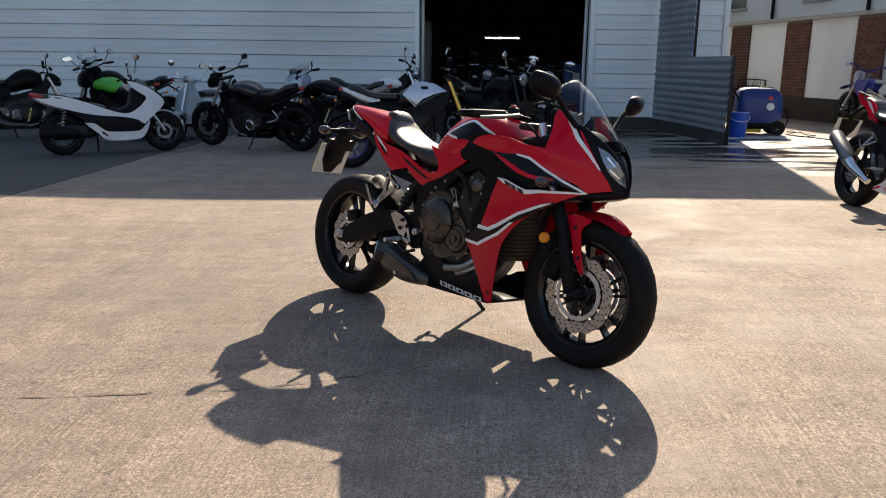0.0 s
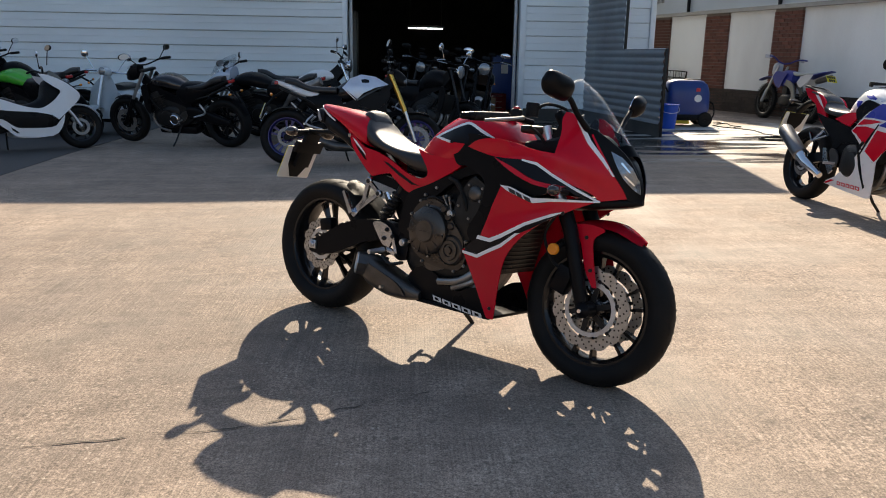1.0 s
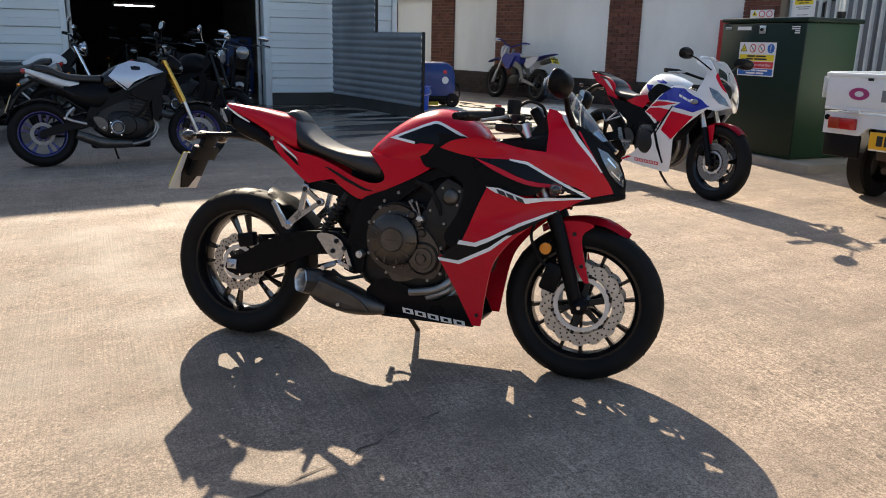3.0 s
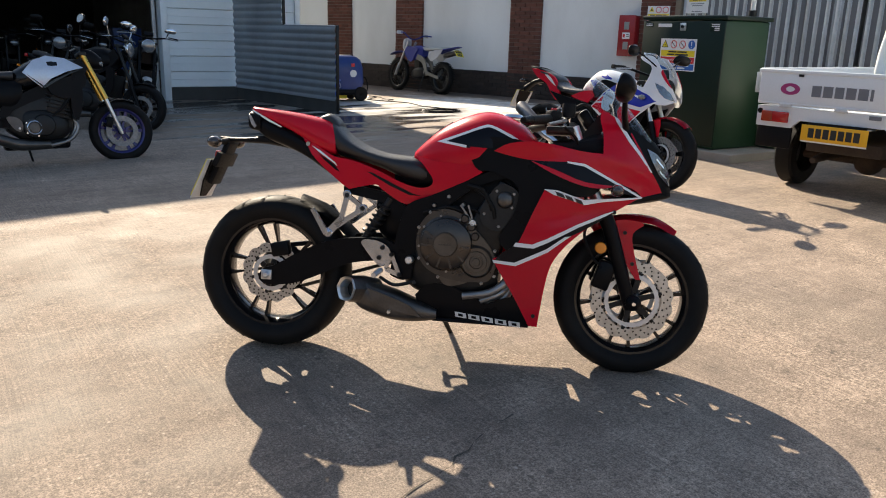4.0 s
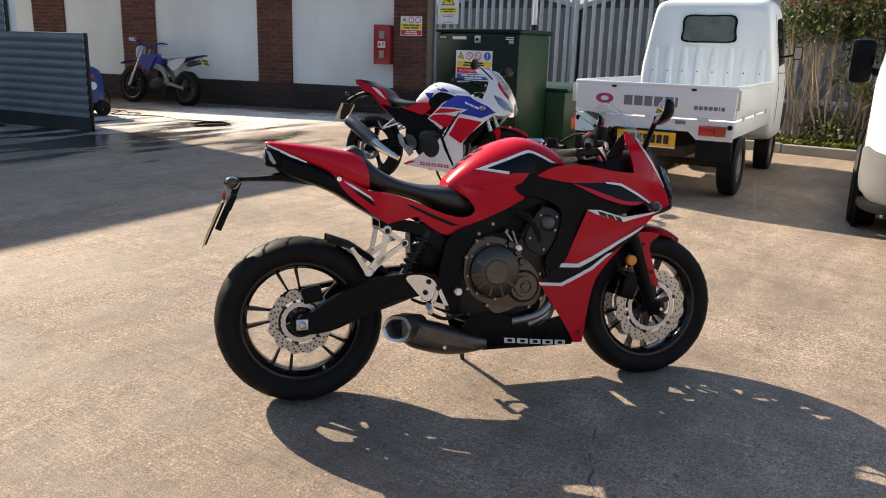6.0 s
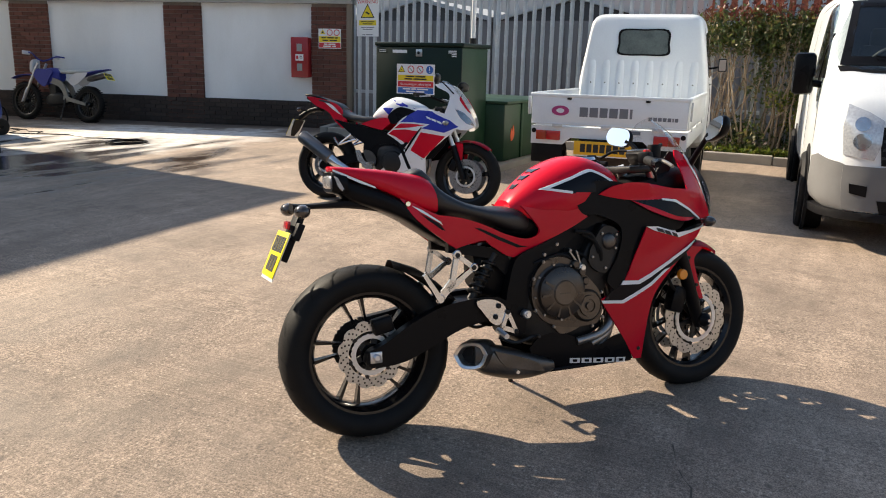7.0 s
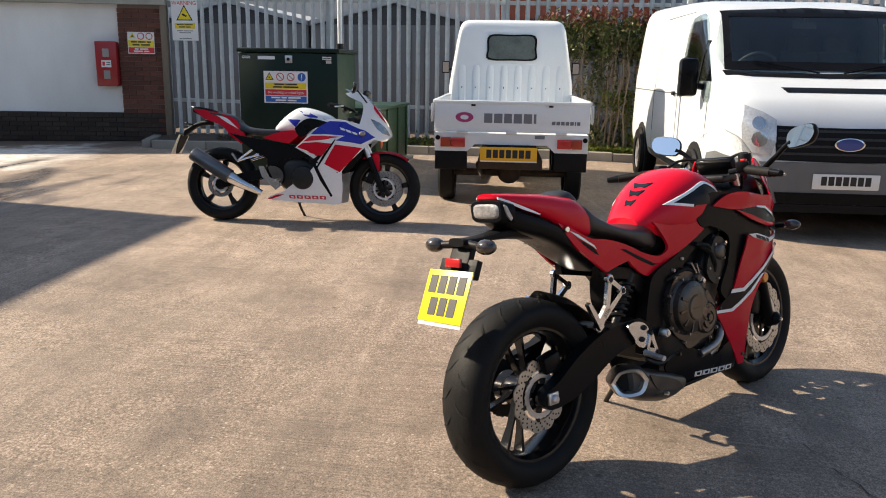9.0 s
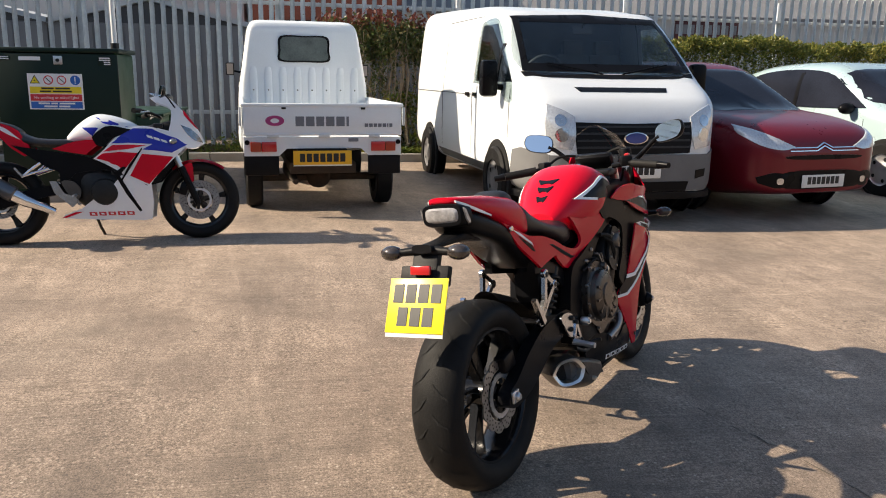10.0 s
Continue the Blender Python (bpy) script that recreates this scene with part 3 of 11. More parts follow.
def ribbon(name, line, width, material, label, wiggle=0.0, up=0.003):
    """A thin strip of dirt along a line on the ground."""
    rnd = random.Random(3)
    bm = B()
    prev = None
    for (x0, y0), (x1, y1) in zip(line, line[1:]):
        d = Vector((x1 - x0, y1 - y0))
        s = Vector((-d.y, d.x)).normalized()
        k = max(int(d.length / 0.05), 1)
        for i in range(k + 1):
            p = Vector((x0, y0)) + d * (i / k) + s * rnd.uniform(-wiggle, wiggle)
            w = width * max(rnd.uniform(-0.25, 1.3), 0.06) / 2
            a, b = p - s * w, p + s * w
            row = (bm.verts.new((a.x, a.y, ground_z(a.x, a.y) + up)), bm.verts.new((b.x, b.y, ground_z(b.x, b.y) + up)))
            if prev:
                bm.faces.new((prev[0], row[0], row[1], prev[1]))
            prev = row
    return structure(name, bm, material, label, "crack")


ribbon("crack", [(-1.95, 3.04), (-1.70, 3.08), (-1.38, 3.11), (-1.06, 3.17), (-0.78, 3.20), (-0.54, 3.27), (-0.30, 3.40), (-0.12, 3.44)], 0.007, CRACK, "dark wandering crack in the concrete", 0.014)
bm = B()
sheet(bm, [(-4.34, 6.2), (-4.36, 7.21), (-4.38, 8.76), (-4.51, 10.87), (-4.6, 15.9), (-17, 15.9), (-17, 6.2)], lambda a, b, d: (a, b, ground_z(a, b) + 0.006 - d), 0.2, 0.5)
structure("asphalt_strip", bm, mat("dark_asphalt", (0.085, 0.08, 0.075), 0.85, vary=0.2, scale=3, bump=0.5, bump_scale=150), "darker asphalt strip beside the concrete slabs", "ground")

# ---- workshop ----
WY, X0, DL, DR, X1, TOP = 16.0, -18.0, -1.42, 1.86, 4.42, 5.09
DOOR_TOP = 2.62


def wall_box(name, x0, x1, y0, y1, z0, z1, material, label, category="wall", bev=0.0):
    bm = B()
    box(bm, x0, x1, y0, y1, z0, z1, bev)
    return structure(name, bm, material, label, category)


wall_left = wall_box("wall_front_left", X0, DL, WY + 0.06, WY + 0.26, -0.6, TOP, DARK, "clad front wall of the workshop")
wall_right = wall_box("wall_front_right", DR, X1, WY + 0.06, WY + 0.26, -0.6, TOP, DARK, "clad front wall beside the roller door")
wall_over = wall_box("wall_over_door", DL, DR, WY + 0.06, WY + 0.26, DOOR_TOP, TOP, DARK, "clad front wall over the roller door")
wall_side = wall_box("wall_side", X1 - 0.2, X1, WY + 0.26, 36, -0.6, TOP, CLAD, "clad end wall of the workshop")
wall_box("wall_far_side", X0, X0 + 0.2, WY + 0.26, 36, -0.6, TOP, CLAD, "clad end wall of the workshop")
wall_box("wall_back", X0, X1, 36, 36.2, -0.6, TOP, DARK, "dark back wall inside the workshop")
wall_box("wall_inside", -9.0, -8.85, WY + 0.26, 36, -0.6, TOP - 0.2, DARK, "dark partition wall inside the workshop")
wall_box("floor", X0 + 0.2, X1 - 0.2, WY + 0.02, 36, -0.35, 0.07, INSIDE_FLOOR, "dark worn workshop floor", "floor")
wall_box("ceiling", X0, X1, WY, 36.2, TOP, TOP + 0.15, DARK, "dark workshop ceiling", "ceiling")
bm = B()
ring_mesh(bm, [[(X0 - 0.3, y, z) for y, z in ((WY - 0.25, TOP + 0.15), (26, TOP + 1.2), (36.5, TOP + 0.15))], [(X1 + 0.01, y, z) for y, z in ((WY - 0.25, TOP + 0.15), (26, TOP + 1.2), (36.5, TOP + 0.15))]])
structure("roof", bm, CORRUG, "low pitched metal workshop roof", "roof")
wall_box("plinth_left", X0, DL, WY - 0.0, WY + 0.06, -0.6, 0.33, DARK_BASE, "dark masonry plinth under the cladding", "plinth")
wall_box("plinth_right", DR, X1, WY - 0.0, WY + 0.06, -0.6, 0.33, DARK_BASE, "dark masonry plinth under the cladding", "plinth")


def plank_mesh(length, pitch=0.272):
    """One cladding board: two shallow steps and a lap below."""
    bm = B()
    prof = [(0.0, 0.0), (-0.028, 0.0), (-0.034, 0.012), (-0.020, pitch * 0.49), (-0.027, pitch * 0.5), (-0.026, pitch * 0.51), (-0.008, pitch - 0.008), (0.0, pitch - 0.004)]
    rows = [[bm.verts.new((x, y, z)) for y, z in prof] for x in (0, length)]
    for i in range(len(prof)):
        j = (i + 1) % len(prof)
        bm.faces.new((rows[0][i], rows[0][j], rows[1][j], rows[1][i]))
    bm.faces.new(rows[0])
    bm.faces.new(rows[1][::-1])
    bmesh.ops.recalc_face_normals(bm, faces=bm.faces)
    me = bpy.data.meshes.new("plank")
    bm.to_mesh(me)
    bm.free()
    me.materials.append(CLAD)
    return me


def planks(parent, x0, x1, z0, z1):
    me = plank_mesh(x1 - x0)
    z = z0
    while z < z1:
        ob = new("plank", me)
        ob.parent = parent
        ob.location = (x0, WY + 0.056, z)
        z += 0.272


planks(wall_left, -11.6, DL - 0.08, 0.33, TOP - 0.1)
planks(wall_left, X0, -11.604, 0.33, TOP - 0.1)
planks(wall_right, DR + 0.1, X1 - 0.09, 0.33, TOP - 0.1)
planks(wall_over, DL - 0.078, DR + 0.098, DOOR_TOP + 0.02, TOP - 0.1)
wall_box("trim_door_left", DL - 0.08, DL + 0.012, WY - 0.012, WY + 0.27, -0.1, DOOR_TOP, TRIM, "pale metal door jamb", "door frame", 0.006)
wall_box("trim_door_right", DR - 0.012, DR + 0.1, WY - 0.012, WY + 0.27, -0.1, DOOR_TOP, TRIM, "pale metal door jamb", "door frame", 0.006)
wall_box("trim_corner", X1 - 0.09, X1 + 0.012, WY - 0.012, WY + 0.14, 0.2, TOP, TRIM, "pale metal corner trim", "trim", 0.006)
wall_box("plinth_threshold", DL, DR, WY - 0.02, WY + 0.3, -0.3, 0.075, INSIDE_FLOOR, "concrete threshold of the roller door", "threshold", 0.01)
# the roller door, wound up over the opening
bm = B()
tube(bm, [(DL + 0.05, WY + 0.52, DOOR_TOP + 0.25), (DR - 0.05, WY + 0.52, DOOR_TOP + 0.25)], 0.24, 24)
door_1 = structure("door_1", bm, TRIM, "rolled-up steel shutter over the open doorway", "roller door")
for x in (DL + 0.03, DR - 0.09):
    bm = B()
    box(bm, x, x + 0.06, WY + 0.28, WY + 0.36, 0.05, DOOR_TOP + 0.2, 0.006)
    part("guide_rail", bm, GALV, door_1)
# dark machine and pale cupboard inside the doorway, the cupboard's grey dimmed for shade
bm = B()
box(bm, -1.64, -1.38, 18.2, 18.8, 0.07, 2.2, 0.02)
cup = thing("locker", pose(0, 0, 0), "pale grey metal locker, colour dimmed for shade, standing inside the doorway", "locker")
part("body", bm, mat("locker_dim_grey", (0.14, 0.145, 0.145), 0.5, vary=0.15), cup)
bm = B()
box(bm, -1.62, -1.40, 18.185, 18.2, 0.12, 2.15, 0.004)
part("door", bm, mat("locker_door_dim_grey", (0.16, 0.165, 0.165), 0.5, vary=0.15), cup)
# tube lamps
TUBE = emit("lit_tube", (0.9, 0.97, 1.0), 7.0)
lamp = thing("tube_lamp", pose(0.24, 26.5, 2.13), "lit fluorescent tube hanging in the workshop", "lamp")
bm = B()
tube(bm, [(-0.54, 0, 0), (0.54, 0, 0)], 0.014, 10)
part("tube", bm, TUBE, lamp)
bm = B()
box(bm, -0.6, 0.6, -0.05, 0.05, 0.03, 0.10, 0.008)
part("batten", bm, TRIM, lamp)
for x in (-0.5, 0.5):
    bm = B()
    tube(bm, [(x, 0, 0.1), (x, 0, TOP - 2.13)], 0.006, 6)
    part("hanger", bm, STEEL, lamp)

# ---- corrugated screen beside the workshop ----
def corrugated(name, a, b, z0, z1, pitch, depth, material, label):
    """Sheet with ridges lying along it, between two plan points."""
    a, b = Vector(a), Vector(b)
    d = (b - a).normalized()
    s = Vector((d.y, -d.x))
    bm = B()
    prof = []
    k = 0
    z = z0
    while z < z1 + 1e-6:
        u = ((z - z0) / pitch) % 1
        prof.append((depth * (0.5 + 0.5 * math.cos(2 * math.pi * u)) ** 0.6, z))
        z += pitch / 10
    back = [(o - 0.003, z) for o, z in reversed(prof)]
    rows = []
    for q in (a, b):
        rows.append([bm.verts.new((q.x + s.x * o, q.y + s.y * o, z)) for o, z in prof + back])
    n = len(rows[0])
    for i in range(n):
        j = (i + 1) % n
        bm.faces.new((rows[0][i], rows[0][j], rows[1][j], rows[1][i]))
    return tagged(part(name, bm, material, None, smooth=60), label, "screen")


SCREEN_LINE = ((3.14, 15.97), (3.42, 14.35), (3.62, 12.72))
tall = corrugated("corrugated_screen", SCREEN_LINE[0], SCREEN_LINE[1], 0.32, 3.1, 0.118, 0.024, CORRUG, "tall weathered grey corrugated steel screen beside the workshop")
low = corrugated("corrugated_screen", SCREEN_LINE[1], SCREEN_LINE[2], 0.32, 1.455, 0.118, 0.024, CORRUG, "low weathered grey corrugated steel screen beside the workshop")
for ob, ends, zt in ((tall, SCREEN_LINE[:2], 3.12), (low, SCREEN_LINE[1:], 1.46)):
    for x, y in ends[1:]:
        bm = B()
        z = ground_z(x, y)
        box(bm, x + 0.0, x + 0.045, y - 0.02, y + 0.02, z - 0.05, zt, 0.006)
        part("post", bm, DARKMETAL, ob)
    bm = B()
    (xa, ya), (xb, yb) = ends
    tube(bm, [(xa + 0.03, ya, zt - 0.02), (xb + 0.03, yb, zt - 0.02)], 0.022, 8)
    part("rail", bm, GALV, ob)
    # dark board from the ground up to the sheet's lower edge
    bm = B()
    za, zb = ground_z(xa, ya), ground_z(xb, yb)
    ring_mesh(bm, [[(xa - 0.01, ya, za - 0.05), (xa + 0.02, ya, za - 0.05), (xa + 0.02, ya, 0.36), (xa - 0.01, ya, 0.36)], [(xb - 0.01, yb, zb - 0.05), (xb + 0.02, yb, zb - 0.05), (xb + 0.02, yb, 0.36), (xb - 0.01, yb, 0.36)]])
    part("base_board", bm, DARK_BASE, ob, smooth=0)

# ---- boundary wall with brick piers ----
WD = Vector((math.cos(radians(104)), math.sin(radians(104))))
WN = Vector((-WD.y, WD.x)) * 1.0          # towards the yard
if WN.x > 0:
    WN = -WN
WP = Vector((9.0, 11.6))
WTOP = 2.36


def wall_pt(s, out, z):
    p = WP + WD * s + WN * out
    return (p.x, p.y, z)


def wall_slab(bm, s0, s1, o0, o1, z0, z1):
    ring_mesh(bm, [[wall_pt(s, o0, z0), wall_pt(s, o1, z0), wall_pt(s, o1, z1), wall_pt(s, o0, z1)] for s in (s0, s1)])


bm = B()
wall_slab(bm, -0.7, 16, -0.22, 0, -0.3, WTOP)
wall_boundary = structure("wall_boundary", bm, RENDER_W, "white rendered boundary wall between brick piers", "wall")
bm = B()
wall_slab(bm, -0.7, 16, 0, 0.05, -0.3, 0.66)
wall_plinth = structure("wall_boundary_plinth", bm, MORTAR_DARK, "dirty dark brick plinth of the boundary wall", "plinth")
bm = B()
wall_slab(bm, -0.78, 16.05, -0.27, 0.16, WTOP, WTOP + 0.08)
structure("coping", bm, COPING, "weathered stone coping on the boundary wall", "coping")
PIERS = [(-0.70, 0.0), (2.14, 2.90), (5.36, 6.20), (7.76, 8.64), (10.2, 11.05), (12.8, 13.6)]
# neighbouring white building behind the wall
bm = B()
wall_slab(bm, 3.5, 26, -3.4, -2.6, -0.3, 7.5)
nb = structure("neighbour_building", bm, mat("neighbour_render", (0.74, 0.74, 0.72), 0.8, vary=0.04, scale=0.8), "white rendered neighbouring building behind the wall", "building")
for s in (5.6, 9.3, 13.4):
    bm = B()
    tube(bm, [wall_pt(s, -2.52, 0), wall_pt(s, -2.52, 7.3)], 0.05, 10)
    part("drainpipe", bm, BLACK, nb)
for s in (7.3, 11.4, 15.5):
    for z in (3.15,):
        bm = B()
        wall_slab(bm, s - 0.5, s + 0.5, -2.6, -2.585, z, z + 1.2)
        w = part("window", bm, FAR_GLASS, nb, "", 0)
        bm = B()
        wall_slab(bm, s - 0.58, s + 0.58, -2.6, -2.5, z - 0.08, z - 0.003)
        part("sill", bm, COPING, w, "", 0)

# ---- planted bed, kerb and palisade fence on the car side ----
bm = B()
bed = [(8.13, 10.5), (8.45, 6.4), (8.65, -14), (10.6, -14), (10.2, 4), (9.6, 11.2), (9.1, 11.0), (8.4, 10.75)]
sheet(bm, bed, lambda a, b, d: (a, b, ground_z(a, b) + 0.10 - d + 0.03 * noise.noise((a * 2.1, b * 2.1, 0))), 0.3, 0.4)
structure("planting_bed", bm, SOIL, "bare soil bed with leaf litter behind a kerb", "soil")


def kerb_line(pts):
    me = None
    k = 0
    for (x0, y0), (x1, y1) in zip(pts, pts[1:]):
        d = Vector((x1 - x0, y1 - y0))
        n = max(round(d.length / 0.9), 1)
        for i in range(n):
            p = Vector((x0, y0)) + d * ((i + 0.5) / n)
            if me is None:
                bm = B()
                box(bm, -0.445, 0.445, -0.065, 0.065, -0.15, 0.12, 0.012)
                me = bpy.data.meshes.new("kerb_stone")
                bm.to_mesh(me)
                bm.free()
                me.materials.append(KERB)
            ob = new("kerb_stone", me)
            ob.parent = kerb_root
            ob.matrix_world = pose(p.x, p.y, ground_z(p.x, p.y), 0, 0, math.degrees(math.atan2(d.y, d.x))) @ Matrix.Diagonal((d.length / n / 0.9, 1, 1, 1))


kerb_root = new("kerb")
tagged(kerb_root, "worn grey concrete kerb along the planting bed", "kerb", kind="structure")
kerb_line([(8.05, 10.6), (8.38, 6.4), (8.58, -14)])
kerb_line([(8.05, 10.72), (9.0, 11.05)])

FENCE_A, FENCE_B = Vector((9.16, 10.95)), Vector((9.75, -15.0))
FD = (FENCE_B - FENCE_A).normalized()
FA = math.degrees(math.atan2(FD.y, FD.x))
fence = thing("palisade_fence", pose(0, 0, 0), "galvanised steel palisade fence behind the bed", "fence")
bm = B()
pr = [(-0.034, 0.012), (-0.020, -0.010), (-0.008, -0.014), (0.008, -0.014), (0.020, -0.010), (0.034, 0.012)]
bt = [(x, y + 0.003) for x, y in reversed(pr)]
rows = []
for z in (0.0, 2.48):
    rows.append([bm.verts.new((x, y, z)) for x, y in pr + bt])
rows.append([bm.verts.new((x * 0.35, y, 2.58)) for x, y in pr + bt])
for a, b in zip(rows, rows[1:]):
    for i in range(len(a)):
        j = (i + 1) % len(a)
        bm.faces.new((a[i], a[j], b[j], b[i]))
bm.faces.new(rows[-1])
bmesh.ops.recalc_face_normals(bm, faces=bm.faces)
pale_mesh = bpy.data.meshes.new("pale")
bm.to_mesh(pale_mesh)
bm.free()
pale_mesh.materials.append(GALV)
L = (FENCE_B - FENCE_A).length
n = int(L / 0.152)
for i in range(n):
    p = FENCE_A + FD * (0.1 + i * 0.152)
    ob = new("pale", pale_mesh)
    ob.parent = fence
    ob.matrix_world = pose(p.x, p.y, ground_z(p.x, p.y) + 0.13, 0, 0, FA + 180)
for zr in (0.55, 2.15):
    bm = B()
    a, b = FENCE_A, FENCE_B
    box(bm, 0, L, 0.018, 0.06, -0.028, 0.028, 0.004)
    r = part("rail", bm, GALV, fence)
    zg = ground_z(a.x, a.y)
    r.matrix_world = pose(a.x, a.y, zg + 0.13 + zr, 0, math.degrees(math.atan2(ground_z(a.x, a.y) - ground_z(b.x, b.y), L)), FA)
for i in range(10):
    p = FENCE_A + FD * min(0.02 + i * 2.75, L)
    bm = B()
    box(bm, -0.05, 0.05, 0.06, 0.15, -0.2, 2.55, 0.006)
    r = part("post", bm, GALV, fence)
    r.matrix_world = pose(p.x, p.y, ground_z(p.x, p.y) + 0.05, 0, 0, FA)
# ---- motorcycles: shared pieces ----
def arc_tyre(bm, x, z, R, w, rr, seg=64):
    prof = [(rr - 0.004, -0.72 * w), (rr + 0.008, -0.86 * w), (rr + 0.3 * (R - rr), -0.98 * w), (rr + 0.55 * (R - rr), -w), (R - 0.30 * (R - rr), -0.90 * w), (R - 0.13 * (R - rr), -0.68 * w), (R - 0.03 * (R - rr), -0.36 * w)]
    prof = prof + [(R, 0.0)] + [(r, -y) for r, y in reversed(prof)]
    lathe(bm, prof, seg, (x, 0, z), "y", True)


def tread_at(R, w, rr, x, z, a, u, up=0.0022):
    """Point on a tyre's crown; u -1..1 across."""
    ys = [0, 0.36, 0.68, 0.90, 1.0]
    rs = [R, R - 0.03 * (R - rr), R - 0.13 * (R - rr), R - 0.30 * (R - rr), rr + 0.55 * (R - rr)]
    q = float(np.interp(abs(u), ys, rs)) + up
    return Vector((x + q * math.cos(a), u * w, z + q * math.sin(a)))


def grooves(bm, x, z, R, w, rr, n=22):
    for k in range(n):
        a0 = 2 * math.pi * k / n
        for s, off in ((1, 0.0), (-1, math.pi / n)):
            for u0, u1, da, wid in ((0.10, 0.62, 0.22, 0.0058), (0.55, 0.88, 0.10, 0.005)):
                pv = None
                for i in range(7):
                    t = i / 6
                    u = u0 + (u1 - u0) * t
                    a = a0 + off + da * (t - 0.35 * t * t) + (0.12 if u0 > 0.3 else 0)
                    h = wid * math.sin(math.pi * min(max(t, 0.08), 0.92)) / R
                    pa, pb = tread_at(R, w, rr, x, z, a - h, s * u), tread_at(R, w, rr, x, z, a + h, s * u)
                    row = (bm.verts.new(pa), bm.verts.new(pb))
                    if pv:
                        bm.faces.new((pv[0], pv[1], row[1], row[0]))
                    pv = row


def bar2(bm, p0, p1, w, y0, y1, bev=0.003, w1=None):
    """A flat bar in the side plane between two points."""
    (xa, za), (xb, zb) = p0, p1
    L, a = math.hypot(xb - xa, zb - za), math.atan2(zb - za, xb - xa)
    w1 = w if w1 is None else w1
    pts = [(0, -w / 2), (L, -w1 / 2), (L, w1 / 2), (0, w / 2)]
    c, s = math.cos(a), math.sin(a)
    ring_mesh(bm, [[(xa + c * u - s * v, y, za + s * u + c * v) for u, v in pts] for y in (y0, y1)])


def wheel(bike, x, R, w, rr, rim_mat, spokes=6, vee=0.20, hub=0.045, disc=None, disc_mat=None, name="wheel", detail=True, sprocket=False, thin=0.006, y0=0.0, swirl=0.0):
    """Rim with spokes; the tyre and brake discs belong to it."""
    z = R
    bm = B()
    lathe(bm, [(rr + 0.002, -0.74 * w), (rr + 0.004, -0.66 * w), (rr - 0.016, -0.5 * w), (rr - 0.020, 0), (rr - 0.016, 0.5 * w), (rr + 0.004, 0.66 * w), (rr + 0.002, 0.74 * w), (rr - 0.012, 0.72 * w), (rr - 0.026, 0.5 * w), (rr - 0.030, 0), (rr - 0.026, -0.5 * w), (rr - 0.012, -0.72 * w)], 56 if detail else 32, (x, 0, z), "y", True)
    lathe(bm, [(0, -0.07), (hub * 0.7, -0.07), (hub, -0.045), (hub * 0.85, 0), (hub, 0.045), (hub * 0.7, 0.07), (0, 0.07)], 20, (x, 0, z))
    wh = part(name, bm, rim_mat, bike)
    for k in range(spokes):
        for s in ((-1, 1) if vee else (0,)):
            a0 = 2 * math.pi * k / spokes + 0.2
            a1 = a0 + s * vee + swirl
            p0 = Vector((x + hub * 0.8 * math.cos(a0 + s * 0.25), 0, z + hub * 0.8 * math.sin(a0 + s * 0.25)))
            p1 = Vector((x + (rr - 0.018) * math.cos(a1), 0, z + (rr - 0.018) * math.sin(a1)))
            d = (p1 - p0).normalized()
            nrm = Vector((-d.z, 0, d.x))
            rings = []
            for p, hw_, hy in ((p0, thin * 1.7, 0.016), (p0.lerp(p1, 0.5), thin, 0.013), (p1, thin * 1.9, 0.02)):
                rings.append([p + nrm * hw_ + Vector((0, hy, 0)), p - nrm * hw_ + Vector((0, hy, 0)), p - nrm * hw_ - Vector((0, hy, 0)), p + nrm * hw_ - Vector((0, hy, 0))])
            bm = B()
            ring_mesh(bm, rings)
            part("spoke", bm, rim_mat, wh)
    bm = B()
    arc_tyre(bm, x, z, R, w, rr, 72 if detail else 40)
    ty = part("tyre", bm, RUBBER, wh)
    if detail:
        # groove shade as black strips lying just above the tread
        bm = B()
        grooves(bm, x, z, R, w, rr)
        part("tread_groove_shade", bm, BLACK_GLOOM, wh, "dark slanted strips for the shade in tread grooves", 0)["kind"] = "stuff"
    for y, r0, r1, lob in disc or ():
        bm = B()
        disc_holes(bm, r0, r1, y, 0.005, lob, 0.010 if lob else 0)
        bmesh.ops.translate(bm, verts=bm.verts, vec=(x, 0, z))
        d = part("brake_disc", bm, disc_mat or STEEL, wh)
        if detail:
            # black spots on both faces paint the shade inside drilled holes
            bm = B()
            for k in range(78):
                a = 2 * math.pi * k / 78
                r = r0 + (r1 - r0) * (0.20, 0.50, 0.74)[k % 3]
                for sy in (-1, 1):
                    lathe(bm, [(0, 0.0033 * sy), (0.0037, 0.0033 * sy)], 8, (x + r * math.cos(a), y, z + r * math.sin(a)))
            part("vent_hole_shade", bm, BLACK_GLOOM, wh, "black spots for the shade in the disc's vent holes", 0)["kind"] = "stuff"
            bm = B()
            disc_holes(bm, r0 - 0.026, r0 - 0.008, y * 1.06, 0.004, 24, 0.003)
            bmesh.ops.translate(bm, verts=bm.verts, vec=(x, 0, z))
            part("sensor_ring", bm, ALU, wh)
            for k in range(6):
                a = 2 * math.pi * k / 6 + 0.3
                bm = B()
                bar2(bm, (x + hub * 0.7 * math.cos(a), z + hub * 0.7 * math.sin(a)), (x + (r0 + 0.004) * math.cos(a), z + (r0 + 0.004) * math.sin(a)), 0.024, y - 0.004, y + 0.004, w1=0.012)
                part("disc_carrier", bm, DARKMETAL, wh)
    return wh


